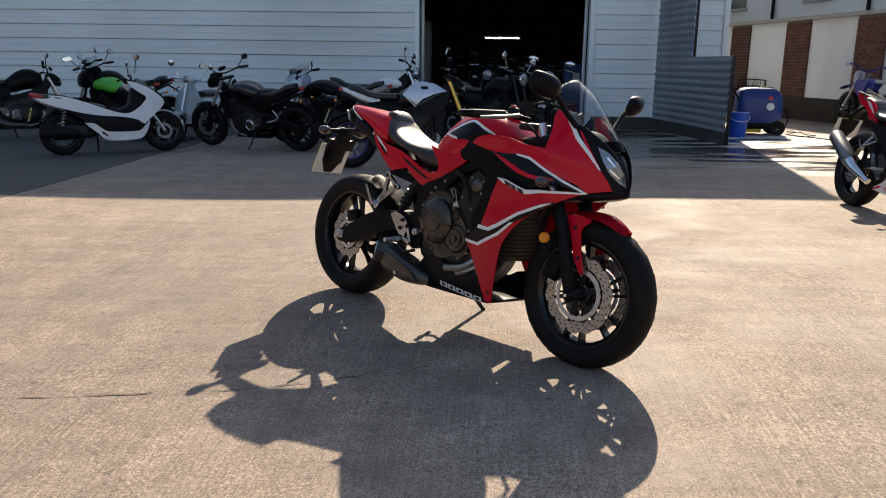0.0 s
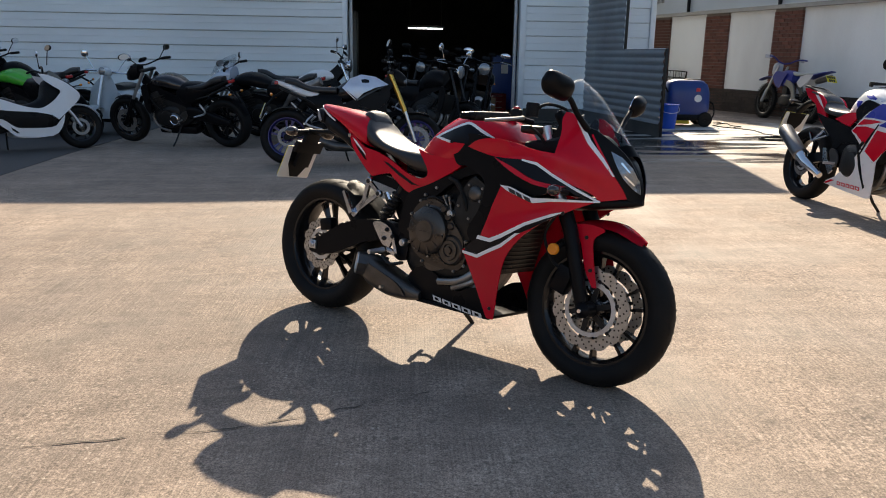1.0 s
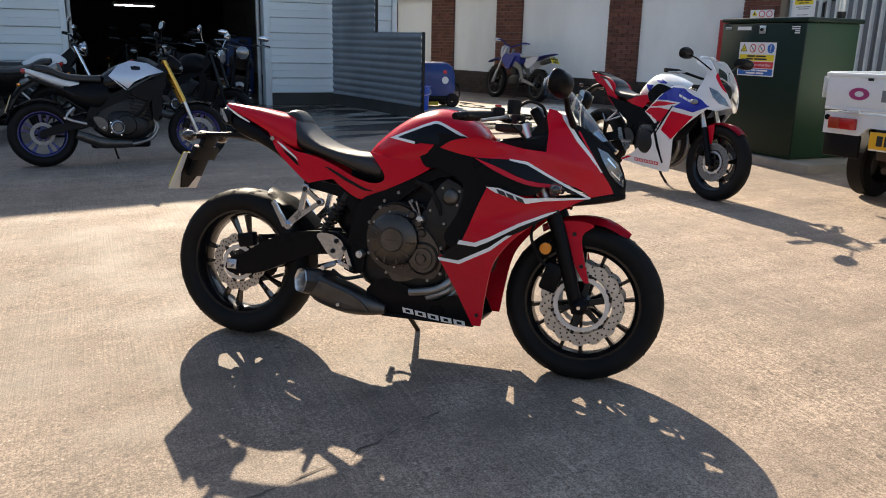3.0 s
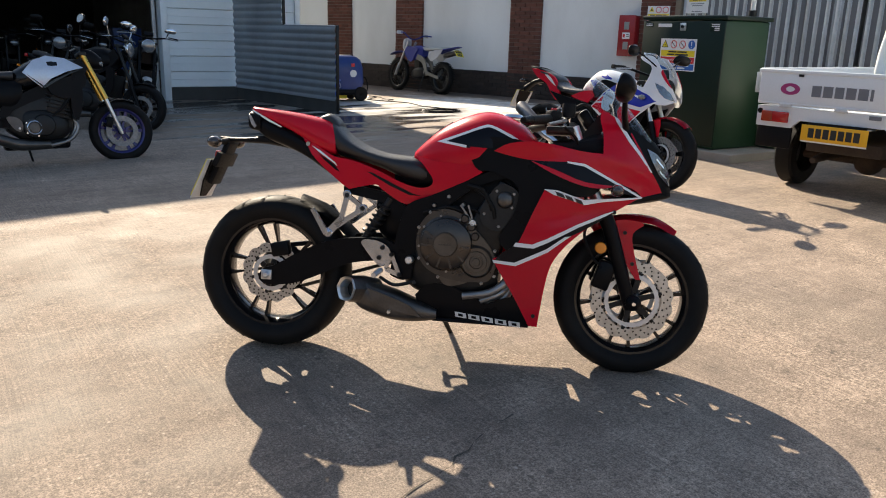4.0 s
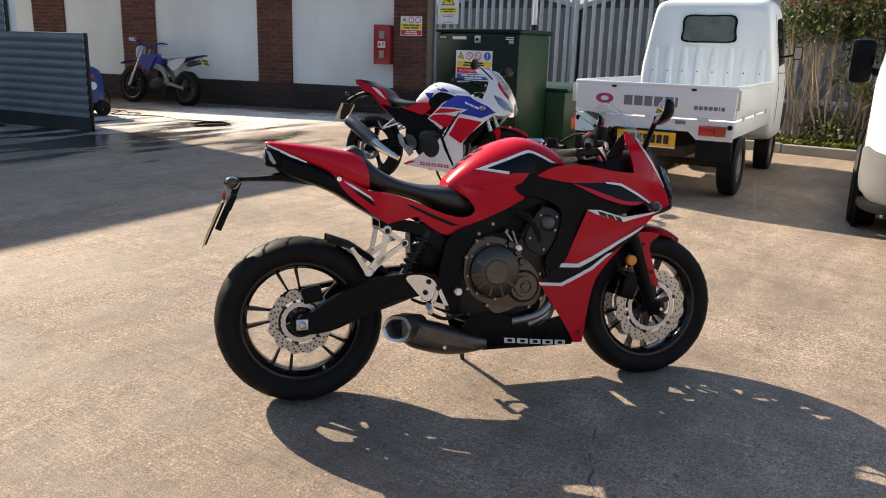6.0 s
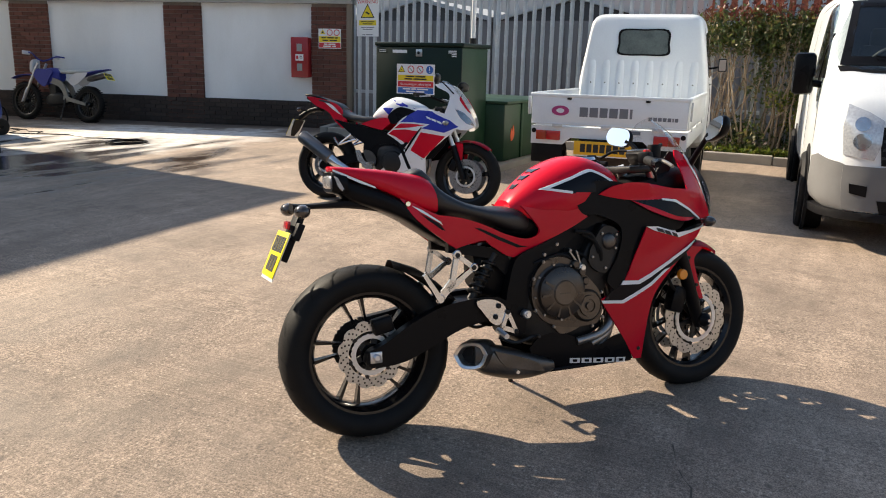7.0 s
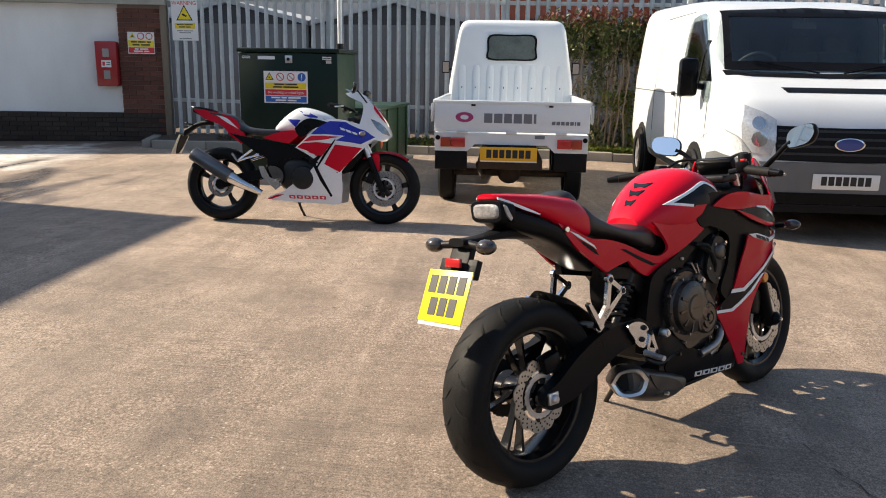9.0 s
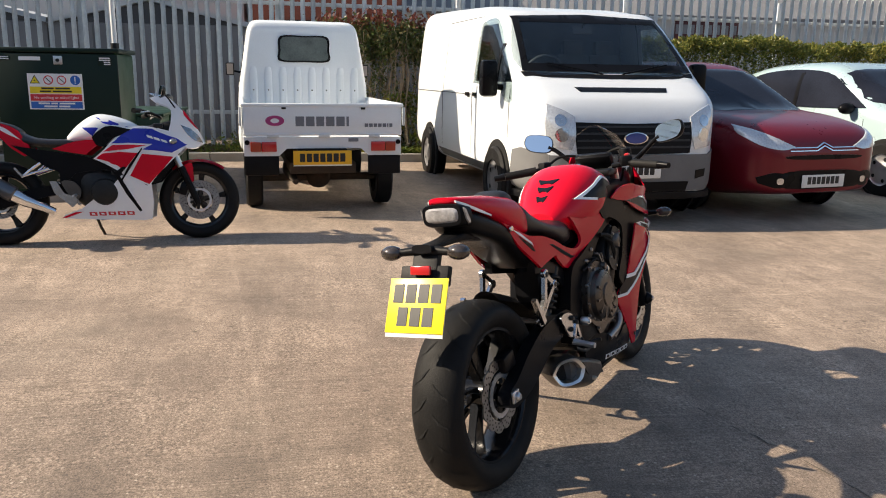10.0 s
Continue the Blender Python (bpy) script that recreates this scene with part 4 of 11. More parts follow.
ROTOR = mat("worn_rotor_steel", (0.50, 0.49, 0.475), 0.32, 0.95, vary=0.16, scale=45, bump=0.12, bump_scale=200)
# Flat black that stands for shade in arches, holes, slots and grooves.
BLACK_GLOOM = mat("recess_shade_black", (0.006, 0.006, 0.006), 0.9, vary=0.1)
NAVY = mat("navy_satin_decal", (0.004, 0.0045, 0.008), 0.30, vary=0.08, coat=0.05, spec=0.14)
TAIL_LENS = mat("clear_tail_lens", (0.34, 0.33, 0.33), 0.15, 0.2, vary=0.25, scale=60, coat=0.8, bump=0.6, bump_scale=110)
SMOKED = mat("smoked_lens", (0.055, 0.045, 0.04), 0.12, 0.3, vary=0.3, scale=60, coat=0.9)
BRONZE_PALE = mat("bronze_pale", (0.105, 0.090, 0.075), 0.34, 0.75, vary=0.2, scale=22, bump=0.12, bump_scale=160)
POLISHED = mat("polished_alloy", (0.56, 0.58, 0.62), 0.2, 1.0, vary=0.1, scale=30, bump=0.1, bump_scale=90)
GUNMETAL = mat("dark_silencer_metal", (0.105, 0.098, 0.092), 0.36, 0.85, vary=0.25, scale=14, bump=0.15, bump_scale=120)
HEADCLEAR = mat("head_lamp_lens", (0.15, 0.165, 0.19), 0.08, 0.7, vary=0.6, scale=55, coat=1.0, bump=0.25, bump_scale=70)
CHAIN = mat("dark_chain_steel", (0.10, 0.09, 0.08), 0.5, 0.8, vary=0.3, scale=60, bump=0.5, bump_scale=200)


def mirrored(name, outline, width, material, bike, label="", thick=0.005, step=0.035, lift=0.0, sides=(-1, 1)):
    for s in sides:
        bm = B()
        sheet(bm, outline, lambda a, b, d: (a, s * (width(a, b) + lift - d), b), thick, step)
        part(name, bm, material, bike, label)


def ellipsoid(bm, c, rx, ry, rz, m=None, seg=14):
    r = bmesh.ops.create_uvsphere(bm, u_segments=seg, v_segments=max(seg // 2, 5), radius=1, matrix=Matrix.Translation(c) @ (m or Matrix()) @ Matrix.Diagonal((rx, ry, rz, 1)))
    return bm


def helix(bm, p0, p1, r, wire, turns):
    p0, p1 = Vector(p0), Vector(p1)
    d = (p1 - p0)
    q = d.to_track_quat("Z", "Y").to_matrix()
    n = int(turns * 14)
    tube(bm, [p0 + q @ Vector((r * math.cos(2 * math.pi * i / 14), r * math.sin(2 * math.pi * i / 14), d.length * i / n)) for i in range(n + 1)], wire, 6)
    return bm


def plate_on(bike, m, w, h, material, rows, name="number_plate", ink=INK):
    """A number plate with its characters as plain bars."""
    bm = B()
    box(bm, -w / 2, w / 2, -0.003, 0.0, -h / 2, h / 2, 0.0012)
    p = part(name, bm, material, bike)
    p.matrix_local = m
    bm = B()
    box(bm, -w / 2 + 0.001, w / 2 - 0.001, 0.0002, 0.003, -h / 2 - 0.012, h / 2 - 0.001, 0.001)
    part("backing", bm, PLATE_W, p)
    bm = B()
    sheet(bm, [(-w * 0.36, h * 0.5), (w * 0.36, h * 0.5), (w * 0.30, -h * 0.1), (w * 0.12, -h * 0.52), (-w * 0.12, -h * 0.52), (-w * 0.30, -h * 0.1)], lambda a, b, d: (a, 0.010 - d, b), 0.006, 9)
    part("plate_bracket", bm, PLASTIC, p, "", 0)
    for z, count, ch in rows:
        cw = min(ch * 0.62, (w * 0.9) / (count * 1.25))
        bars(p, pose(0, -0.003, z), [cw] * count, ch, cw * 0.28, ink, "character_bar")
    return p


# ---- the red sports motorcycle ----
def hero_bike():
    bike = thing("sports_motorcycle", pose(-0.608, 4.461, 0.079, 0, 0, -41.04) @ pose(0, 0, 0, -8.6), "glossy red, black and white faired sports motorcycle on its side stand", "motorcycle")

    def fw(x, z):
        a = float(np.interp(x, [0.55, 0.75, 0.9, 1.05, 1.2, 1.3, 1.38, 1.45, 1.50, 1.53, 1.555, 1.575], [0.12, 0.155, 0.18, 0.212, 0.222, 0.206, 0.167, 0.110, 0.077, 0.057, 0.036, 0.006]))
        return a * float(np.interp(z, [0.15, 0.3, 0.45, 0.6, 0.72, 0.82, 0.9, 1.0, 1.1], [0.76, 0.84, 0.92, 0.98, 1.0, 0.95, 0.84, 0.66, 0.5]))

    def sw(x, z):
        a = float(np.interp(x, [0.0, 0.1, 0.3, 0.5, 0.65, 0.8, 0.9], [0.075, 0.09, 0.115, 0.122, 0.130, 0.155, 0.170]))
        return a * float(np.interp(z, [0.62, 0.70, 0.80, 0.95], [0.88, 1.0, 1.0, 0.82]))

    # wheels
    wheel(bike, 0.0, 0.315, 0.088, 0.225, BLACK_GLOSS, 5, 0.18, 0.055, [(-0.075, 0.084, 0.124, 12)], ROTOR, "rear_wheel", thin=0.0038, swirl=0.36)
    wheel(bike, 1.45, 0.300, 0.060, 0.222, BLACK_GLOSS, 6, 0.20, 0.042, [(-0.062, 0.114, 0.159, 14), (0.062, 0.114, 0.159, 14)], ROTOR, "front_wheel", thin=0.0040, swirl=0.16)

    # tail
    bm = B()
    loft(bm, [(-0.108, 0.035, 0.986, 0.970), (-0.09, 0.058, 0.985, 0.955), (-0.02, 0.082, 0.979, 0.928), (0.08, 0.100, 0.969, 0.884), (0.16, 0.110, 0.956, 0.84), (0.22, 0.113, 0.945, 0.81), (0.262, 0.108, 0.915, 0.80)], 3.2, 24, 0.35)
    part("tail_cowl", bm, RED, bike)
    bm = B()
    loft(bm, [(-0.100, 0.055, 0.962, 0.905), (-0.04, 0.078, 0.938, 0.858), (0.06, 0.092, 0.902, 0.822), (0.14, 0.098, 0.862, 0.786), (0.22, 0.096, 0.81, 0.735), (0.32, 0.088, 0.74, 0.675)], 3.5, 20)
    part("undertail", bm, BLACK, bike)
    bm = B()
    loft(bm, [(-0.118, 0.050, 0.948, 0.915), (-0.108, 0.064, 0.956, 0.903), (-0.085, 0.068, 0.955, 0.900), (-0.06, 0.07, 0.945, 0.9)], 4, 20)
    part("tail_light", bm, TAIL_LENS, bike, "clear faceted tail light")
    bm = B()
    loft(bm, [(-0.112, 0.070, 0.964, 0.896), (-0.10, 0.076, 0.966, 0.890), (-0.06, 0.080, 0.958, 0.885)], 4, 20)
    part("tail_bezel", bm, BLACK, bike)
    tailw = lambda x, z: float(np.interp(x, [-0.11, -0.09, -0.02, 0.08, 0.16], [0.045, 0.064, 0.086, 0.103, 0.112]))
    mirrored("tail_pinstripe", dense([(-0.104, 0.975), (-0.020, 0.935), (0.036, 0.909), (0.036, 0.904), (-0.022, 0.926), (-0.103, 0.967)]), tailw, DECAL, bike, "thin white line on the tail", 0.004, 0.03)
    mirrored("side_lens", [(-0.108, 0.952), (-0.096, 0.946), (-0.074, 0.906), (-0.082, 0.899), (-0.096, 0.915)], lambda x, z: 0.082, TAIL_LENS, bike, "clear sliver of the tail light", 0.006, 0.03)
    bm = B()
    loft(bm, [(0.165, 0.045, 0.950, 0.925), (0.195, 0.062, 0.966, 0.92), (0.222, 0.068, 0.970, 0.915), (0.248, 0.066, 0.950, 0.90), (0.262, 0.06, 0.93, 0.89)], 2.6, 18)
    part("pillion_pad", bm, SEAT, bike)

    # seat and red side covers
    bm = B()
    loft(bm, [(0.238, 0.092, 0.940, 0.82), (0.262, 0.108, 0.922, 0.805), (0.30, 0.116, 0.886, 0.795), (0.37, 0.126, 0.846, 0.782), (0.46, 0.128, 0.822, 0.755), (0.54, 0.122, 0.816, 0.718), (0.60, 0.112, 0.812, 0.700), (0.64, 0.100, 0.79, 0.702), (0.665, 0.08, 0.76, 0.715)], 2.7, 30, 0.55)
    part("seat", bm, SEAT, bike)
    bm = B()
    loft(bm, [(0.50, 0.085, 0.79, 0.70), (0.60, 0.100, 0.80, 0.69), (0.67, 0.106, 0.82, 0.69), (0.76, 0.108, 0.84, 0.70)], 3.5, 18)
    part("seat_base", bm, BLACK, bike)
    cover = [(0.118, 0.885), (0.20, 0.83), (0.262, 0.800, 1), (0.347, 0.786), (0.435, 0.757), (0.523, 0.717), (0.601, 0.696), (0.648, 0.704), (0.660, 0.729), (0.628, 0.775), (0.588, 0.82, 1), (0.68, 0.80), (0.78, 0.80), (0.825, 0.798, 1), (0.853, 0.767, 1), (0.788, 0.730), (0.679, 0.679), (0.613, 0.650), (0.558, 0.627, 1), (0.524, 0.639), (0.458, 0.682), (0.435, 0.699), (0.37, 0.687), (0.326, 0.675, 1), (0.282, 0.705), (0.184, 0.785), (0.140, 0.845)]
    mirrored("side_cover", curve2(cover, 4, True), sw, RED, bike, "", 0.012, 0.03, 0.004)
    mirrored("side_slot", [(0.395, 0.748), (0.42, 0.744), (0.50, 0.707), (0.58, 0.672), (0.615, 0.664), (0.57, 0.664), (0.49, 0.698)], sw, BLACK_GLOOM, bike, "dark slot in the side cover", 0.003, 0.03, 0.006)
    mirrored("tail_line", [(0.165, 0.838), (0.20, 0.822), (0.265, 0.778), (0.275, 0.763), (0.262, 0.773), (0.195, 0.815)], sw, DECAL, bike, "thin silver line on the tail", 0.003, 0.03, 0.007)
    mirrored("tail_wedge", [(0.19, 0.812), (0.262, 0.770), (0.285, 0.742), (0.27, 0.747), (0.22, 0.785)], sw, BLACK, bike, "black wedge under the tail line", 0.003, 0.03, 0.006)
    for s in (-1, 1):
        bm = B()
        lathe(bm, [(0, 0.008 * s), (0.009, 0.008 * s), (0.011, 0.003 * s), (0.011, 0)], 14, (0.150, s * 0.098, 0.845))
        part("fastener", bm, CHROME, bike)

    # number plate, its carrier and rear lamps
    bm = B()
    loft(bm, [(-0.245, 0.035, 0.862, 0.835), (-0.20, 0.032, 0.858, 0.838), (-0.12, 0.034, 0.862, 0.838), (-0.04, 0.045, 0.872, 0.835), (0.06, 0.05, 0.862, 0.82)], 3, 14)
    box(bm, -0.012, 0.012, -0.045, 0.045, -0.10, 0.09, 0.004, pose(-0.246, 0, 0.755, 0, 24.5))
    box(bm, -0.012, 0.012, -0.085, 0.085, -0.03, 0.03, 0.004, pose(-0.238, 0, 0.765, 0, 24.5))
    part("plate_carrier", bm, PLASTIC, bike)
    plate_on(bike, Matrix.Translation((-0.305, 0, 0.690)) @ Matrix.Rotation(radians(-90), 4, "Z") @ Matrix.Rotation(radians(-24.5), 4, "X"), 0.205, 0.165, PLATE_Y, [(0.036, 4, 0.056), (-0.034, 3, 0.056)])
    bm = B()
    box(bm, -0.006, 0.006, -0.035, 0.035, -0.014, 0.014, 0.004, pose(-0.262, 0, 0.787, 0, 10))
    part("rear_reflector", bm, REDLENS, bike, "red rear reflector")
    for s in (-1, 1):
        bm = B()
        tube(bm, [(-0.215, 0, 0.842), (-0.222, s * 0.055, 0.838), (-0.228, s * 0.092, 0.836)], [0.016, 0.013, 0.012], 10)
        st = part("indicator_stalk", bm, PLASTIC, bike)
        bm = B()
        ellipsoid(bm, (-0.232, s * 0.120, 0.836), 0.028, 0.038, 0.024)
        part("indicator_lens", bm, SMOKED, st, "smoked indicator lens")

    # tank
    TK = [(0.572, 0.070, 0.838, 0.77), (0.60, 0.092, 0.868, 0.75), (0.658, 0.122, 0.918, 0.73), (0.726, 0.148, 0.962, 0.725), (0.793, 0.166, 0.990, 0.735), (0.862, 0.174, 1.003, 0.76), (0.931, 0.168, 0.988, 0.79), (1.001, 0.140, 0.954, 0.82), (1.05, 0.10, 0.905, 0.83), (1.065, 0.08, 0.885, 0.84)]
    bm = B()
    loft(bm, TK, 2.6, 32, 0.42, 4)
    part("fuel_tank", bm, RED, bike)
    bm = B()
    lathe(bm, [(0, 0.012), (0.040, 0.012), (0.046, 0.006), (0.048, 0)], 28, (0.945, 0, 0.984), "z")
    part("filler_cap", bm, CHROME, bike)
    # rubber pad: slanted ribs on the tank's spine
    for i in range(3):
        bm = B()
        x = 0.622 + 0.040 * i
        z = float(np.interp(x, [r[0] for r in TK], [r[2] for r in TK]))
        hw = 0.022 + 0.009 * i
        flat_pad = [(-0.016, -0.6 * hw), (-0.010, -0.2 * hw), (-0.010, 0.2 * hw), (-0.016, 0.6 * hw), (0.006, hw), (0.020, 1.15 * hw), (0.012, 0.25 * hw), (0.012, -0.25 * hw), (0.020, -1.15 * hw), (0.006, -hw)]
        ring_mesh(bm, [[pose(x, 0, z - 0.001, 0, -42 + 6 * i) @ Vector((a * f, c * f, h)) for a, c in flat_pad] for f, h in ((1.0, -0.012), (1.0, 0.001), (0.9, 0.004))])
        part("tank_pad", bm, BLACK_GLOSS, bike)

    def tw(x, z):
        h, t, b = (float(np.interp(x, [r[0] for r in TK], [r[k] for r in TK])) for k in (1, 2, 3))
        mid = b + (t - b) * 0.42
        u = min(abs((z - mid) / ((t - mid) if z > mid else (mid - b))), 0.97)
        return h * (1 - u ** 2.6) ** (1 / 2.6)

    mirrored("tank_insert", curve2([(0.69, 0.880, 1), (0.78, 0.911), (0.845, 0.935), (0.882, 0.937), (0.95, 0.905), (0.99, 0.885, 1), (0.93, 0.86), (0.80, 0.862, 1), (0.79, 0.858)], 4, True), tw, NAVY, bike, "dark insert on the tank", 0.006, 0.022, 0.004)
    mirrored("tank_stripe", curve2([(0.668, 0.877, 1), (0.78, 0.918), (0.845, 0.943), (0.882, 0.945), (0.955, 0.912), (0.992, 0.892, 1), (0.987, 0.887, 1), (0.95, 0.903), (0.882, 0.935), (0.845, 0.932), (0.78, 0.908), (0.706, 0.880, 1), (0.788, 0.867, 1), (0.787, 0.857, 1)], 4, True), tw, DECAL, bike, "white outline on the tank", 0.005, 0.02, 0.0055)

    # side panels ahead of the tank, frame
    def bw(x, z):
        return float(np.interp(x, [0.77, 0.85, 0.95, 1.1, 1.25, 1.4], [0.158, 0.172, 0.182, 0.196, 0.200, 0.165]))

    mirrored("inner_fairing", curve2([(0.785, 0.862, 1), (0.80, 0.882), (0.887, 0.902), (0.985, 0.896, 1), (1.10, 0.86), (1.26, 0.84), (1.31, 0.76, 1), (1.26, 0.70), (1.12, 0.69), (1.07, 0.62), (1.00, 0.50), (0.97, 0.47, 1), (0.93, 0.52), (0.98, 0.62), (0.99, 0.72), (0.90, 0.77), (0.84, 0.775), (0.81, 0.81)], 6, True), bw, BLACK, bike, "", 0.01, 0.022)
    spar = curve2([(0.505, 0.345, 1), (0.515, 0.45), (0.535, 0.55), (0.569, 0.63), (0.678, 0.677), (0.787, 0.729), (0.897, 0.780), (0.99, 0.80, 1), (1.02, 0.76, 1), (0.898, 0.738), (0.80, 0.690), (0.724, 0.632), (0.655, 0.590), (0.625, 0.545), (0.605, 0.45), (0.590, 0.34, 1), (0.55, 0.33)], 4, True)
    mirrored("frame_spar", spar, lambda x, z: float(np.interp(x, [0.5, 0.65, 0.9], [0.125, 0.140, 0.155])), BLACK, bike, "", 0.045, 0.05)

    # upper fairing
    up = curve2([(0.893, 0.850, 1), (0.949, 0.880), (1.035, 0.891), (1.122, 0.882), (1.21, 0.864), (1.295, 0.857, 1), (1.292, 0.93), (1.279, 0.985), (1.284, 1.014, 1), (1.308, 1.010, 1), (1.352, 0.975), (1.400, 0.905), (1.445, 0.850), (1.487, 0.795), (1.515, 0.755), (1.532, 0.722, 1), (1.49, 0.712), (1.452, 0.702, 1), (1.42, 0.730), (1.321, 0.768), (1.231, 0.814), (1.187, 0.822), (1.046, 0.822), (0.96, 0.834)], 4, True)
    def crest(x, z):
        """The upper panel swells along a crease that falls towards the nose."""
        zr = float(np.interp(x, [0.90, 1.15, 1.32, 1.45, 1.53], [0.872, 0.866, 0.838, 0.785, 0.745]))
        k = float(np.interp(x, [0.88, 1.0, 1.42, 1.52], [0.2, 1.0, 1.0, 0.1]))
        d = z - zr
        return max(fw(x, z), bw(x, z) + 0.007 if x < 1.12 else 0.0) + k * (0.013 * math.exp(-(d / 0.016) ** 2) if d < 0 else 0.013 * math.exp(-(d / 0.060) ** 2))

    def scoop(x, z):
        """The lower panel is drawn in between its stripes."""
        zc = float(np.interp(x, [0.95, 1.10, 1.25, 1.40], [0.56, 0.61, 0.645, 0.68]))
        k = float(np.interp(x, [1.0, 1.10, 1.30, 1.42], [0.0, 1.0, 1.0, 0.0]))
        return fw(x, z) - 0.011 * k * math.exp(-((z - zc) / 0.035) ** 2)

    mirrored("upper_fairing", up, crest, RED, bike, "", 0.006, 0.028, 0.002)
    ins = dense([(1.03, 0.822), (1.187, 0.821), (1.231, 0.812), (1.452, 0.699), (1.38, 0.716), (1.344, 0.738), (1.234, 0.752), (1.13, 0.790)])
    mirrored("fairing_insert", ins, fw, NAVY, bike, "navy panel on the fairing", 0.004, 0.03, 0.0)
    mirrored("fairing_line", dense([(1.165, 0.825), (1.232, 0.818), (1.457, 0.702), (1.450, 0.697), (1.230, 0.808), (1.168, 0.818)]), fw, DECAL, bike, "thin white line on the fairing", 0.003, 0.03, 0.004)
    mirrored("fairing_rib", curve2([(1.03, 0.822, 1), (1.13, 0.790), (1.234, 0.752), (1.35, 0.742, 1), (1.30, 0.731), (1.225, 0.738), (1.12, 0.775)], 3, True), fw, RED, bike, "red rib over the intake", 0.006, 0.03, 0.003)

    # lower fairing with its bands
    lowf = curve2([(1.090, 0.716, 1), (1.126, 0.702), (1.247, 0.672), (1.323, 0.687), (1.448, 0.701, 1), (1.361, 0.652), (1.244, 0.573), (1.159, 0.484), (1.119, 0.393), (1.092, 0.190, 1), (1.060, 0.190, 1), (0.989, 0.313), (0.906, 0.440, 1), (0.972, 0.475), (1.004, 0.513), (1.054, 0.634)], 5, True)
    mirrored("lower_fairing", lowf, scoop, RED, bike, "", 0.006, 0.03, 0.0)
    band = dense([(0.938, 0.464), (0.987, 0.497), (1.062, 0.494), (1.113, 0.519), (1.219, 0.582), (1.317, 0.629), (1.350, 0.645), (1.244, 0.575), (1.178, 0.540), (1.114, 0.487), (0.995, 0.426), (0.912, 0.430)])
    mirrored("fairing_band", band, fw, NAVY, bike, "navy band across the fairing", 0.003, 0.03, 0.003)
    mirrored("fairing_stripe", dense([(0.994, 0.512), (1.056, 0.509), (1.108, 0.533), (1.216, 0.594), (1.315, 0.639), (1.357, 0.652), (1.317, 0.629), (1.219, 0.582), (1.113, 0.519), (1.062, 0.494), (0.986, 0.496)]), fw, DECAL, bike, "white stripe on the fairing", 0.003, 0.03, 0.0045)
    mirrored("fairing_stripe", dense([(0.907, 0.438), (0.993, 0.434), (1.110, 0.495), (1.176, 0.546), (1.198, 0.550), (1.180, 0.537), (1.117, 0.484), (0.998, 0.421), (0.914, 0.426)]), fw, DECAL, bike, "white stripe on the fairing", 0.003, 0.03, 0.0045)
    mirrored("name_stripe", dense([(1.086, 0.719), (1.138, 0.717), (1.236, 0.687), (1.300, 0.693), (1.453, 0.703), (1.453, 0.698), (1.300, 0.681), (1.240, 0.668), (1.124, 0.700)]), fw, DECAL, bike, "white stripe with dark mark", 0.003, 0.03, 0.0055)
    for i, w in enumerate((0.030, 0.026, 0.026)):
        x0 = 1.128 + 0.036 * i
        z0 = 0.713 - 0.0105 * i
        mirrored("name_mark", [(x0, z0), (x0 + w, z0 - 0.008), (x0 + w + 0.010, z0 - 0.024), (x0 + 0.010, z0 - 0.016)], fw, INK, bike, "dark block mark", 0.002, 0.03, 0.0075)
    for x, z in ((1.075, 0.232), (0.932, 0.445), (1.35, 0.645)):
        for s in (-1, 1):
            bm = B()
            lathe(bm, [(0, 0.004 * s), (0.006, 0.003 * s), (0.008, 0)], 10, (x, s * (fw(x, z) + 0.003), z))
            part("fastener", bm, DARKMETAL, bike)

    # belly pan and its block mark
    def bel(x, z):
        return float(np.interp(x, [0.6, 0.75, 0.95, 1.06], [0.13, 0.155, 0.168, 0.166])) * float(np.interp(z, [0.17, 0.24, 0.36], [0.86, 1.0, 1.0]))

    mirrored("belly_pan", curve2([(0.610, 0.275, 1), (0.66, 0.325), (0.74, 0.325), (0.82, 0.295), (0.90, 0.265), (0.955, 0.29), (1.0, 0.30, 1), (1.065, 0.188, 1), (0.87, 0.183), (0.69, 0.188), (0.63, 0.21, 1)], 4, True), bel, BLACK, bike, "", 0.006, 0.035)
    bm = B()
    box(bm, 0.68, 1.06, -0.15, 0.15, 0.178, 0.192, 0.006)
    part("belly_floor", bm, BLACK, bike)
    for i in range(5):
        x0, z0 = 0.772 + 0.0525 * i, 0.2235 - 0.0052 * i
        mirrored("block_mark", [(x0, z0), (x0 + 0.044, z0 - 0.004), (x0 + 0.047, z0 - 0.025), (x0 + 0.003, z0 - 0.021)], bel, SIGN_W, bike, "pale block mark", 0.002, 0.03, 0.003)
        mirrored("block_gap", [(x0 + 0.013, z0 - 0.006), (x0 + 0.032, z0 - 0.008), (x0 + 0.034, z0 - 0.019), (x0 + 0.015, z0 - 0.017)], bel, BLACK, bike, "", 0.002, 0.03, 0.0045)

    # nose: black mask, lamps, screen
    mask = curve2([(1.352, 0.975, 1), (1.400, 0.905), (1.445, 0.850), (1.487, 0.795), (1.515, 0.755), (1.532, 0.718, 1), (1.552, 0.714), (1.570, 0.720, 1), (1.568, 0.76), (1.556, 0.80), (1.53, 0.85), (1.50, 0.885), (1.46, 0.917), (1.405, 0.955, 1)], 4, True)
    mirrored("nose_mask", mask, fw, BLACK, bike, "", 0.006, 0.022, -0.002)
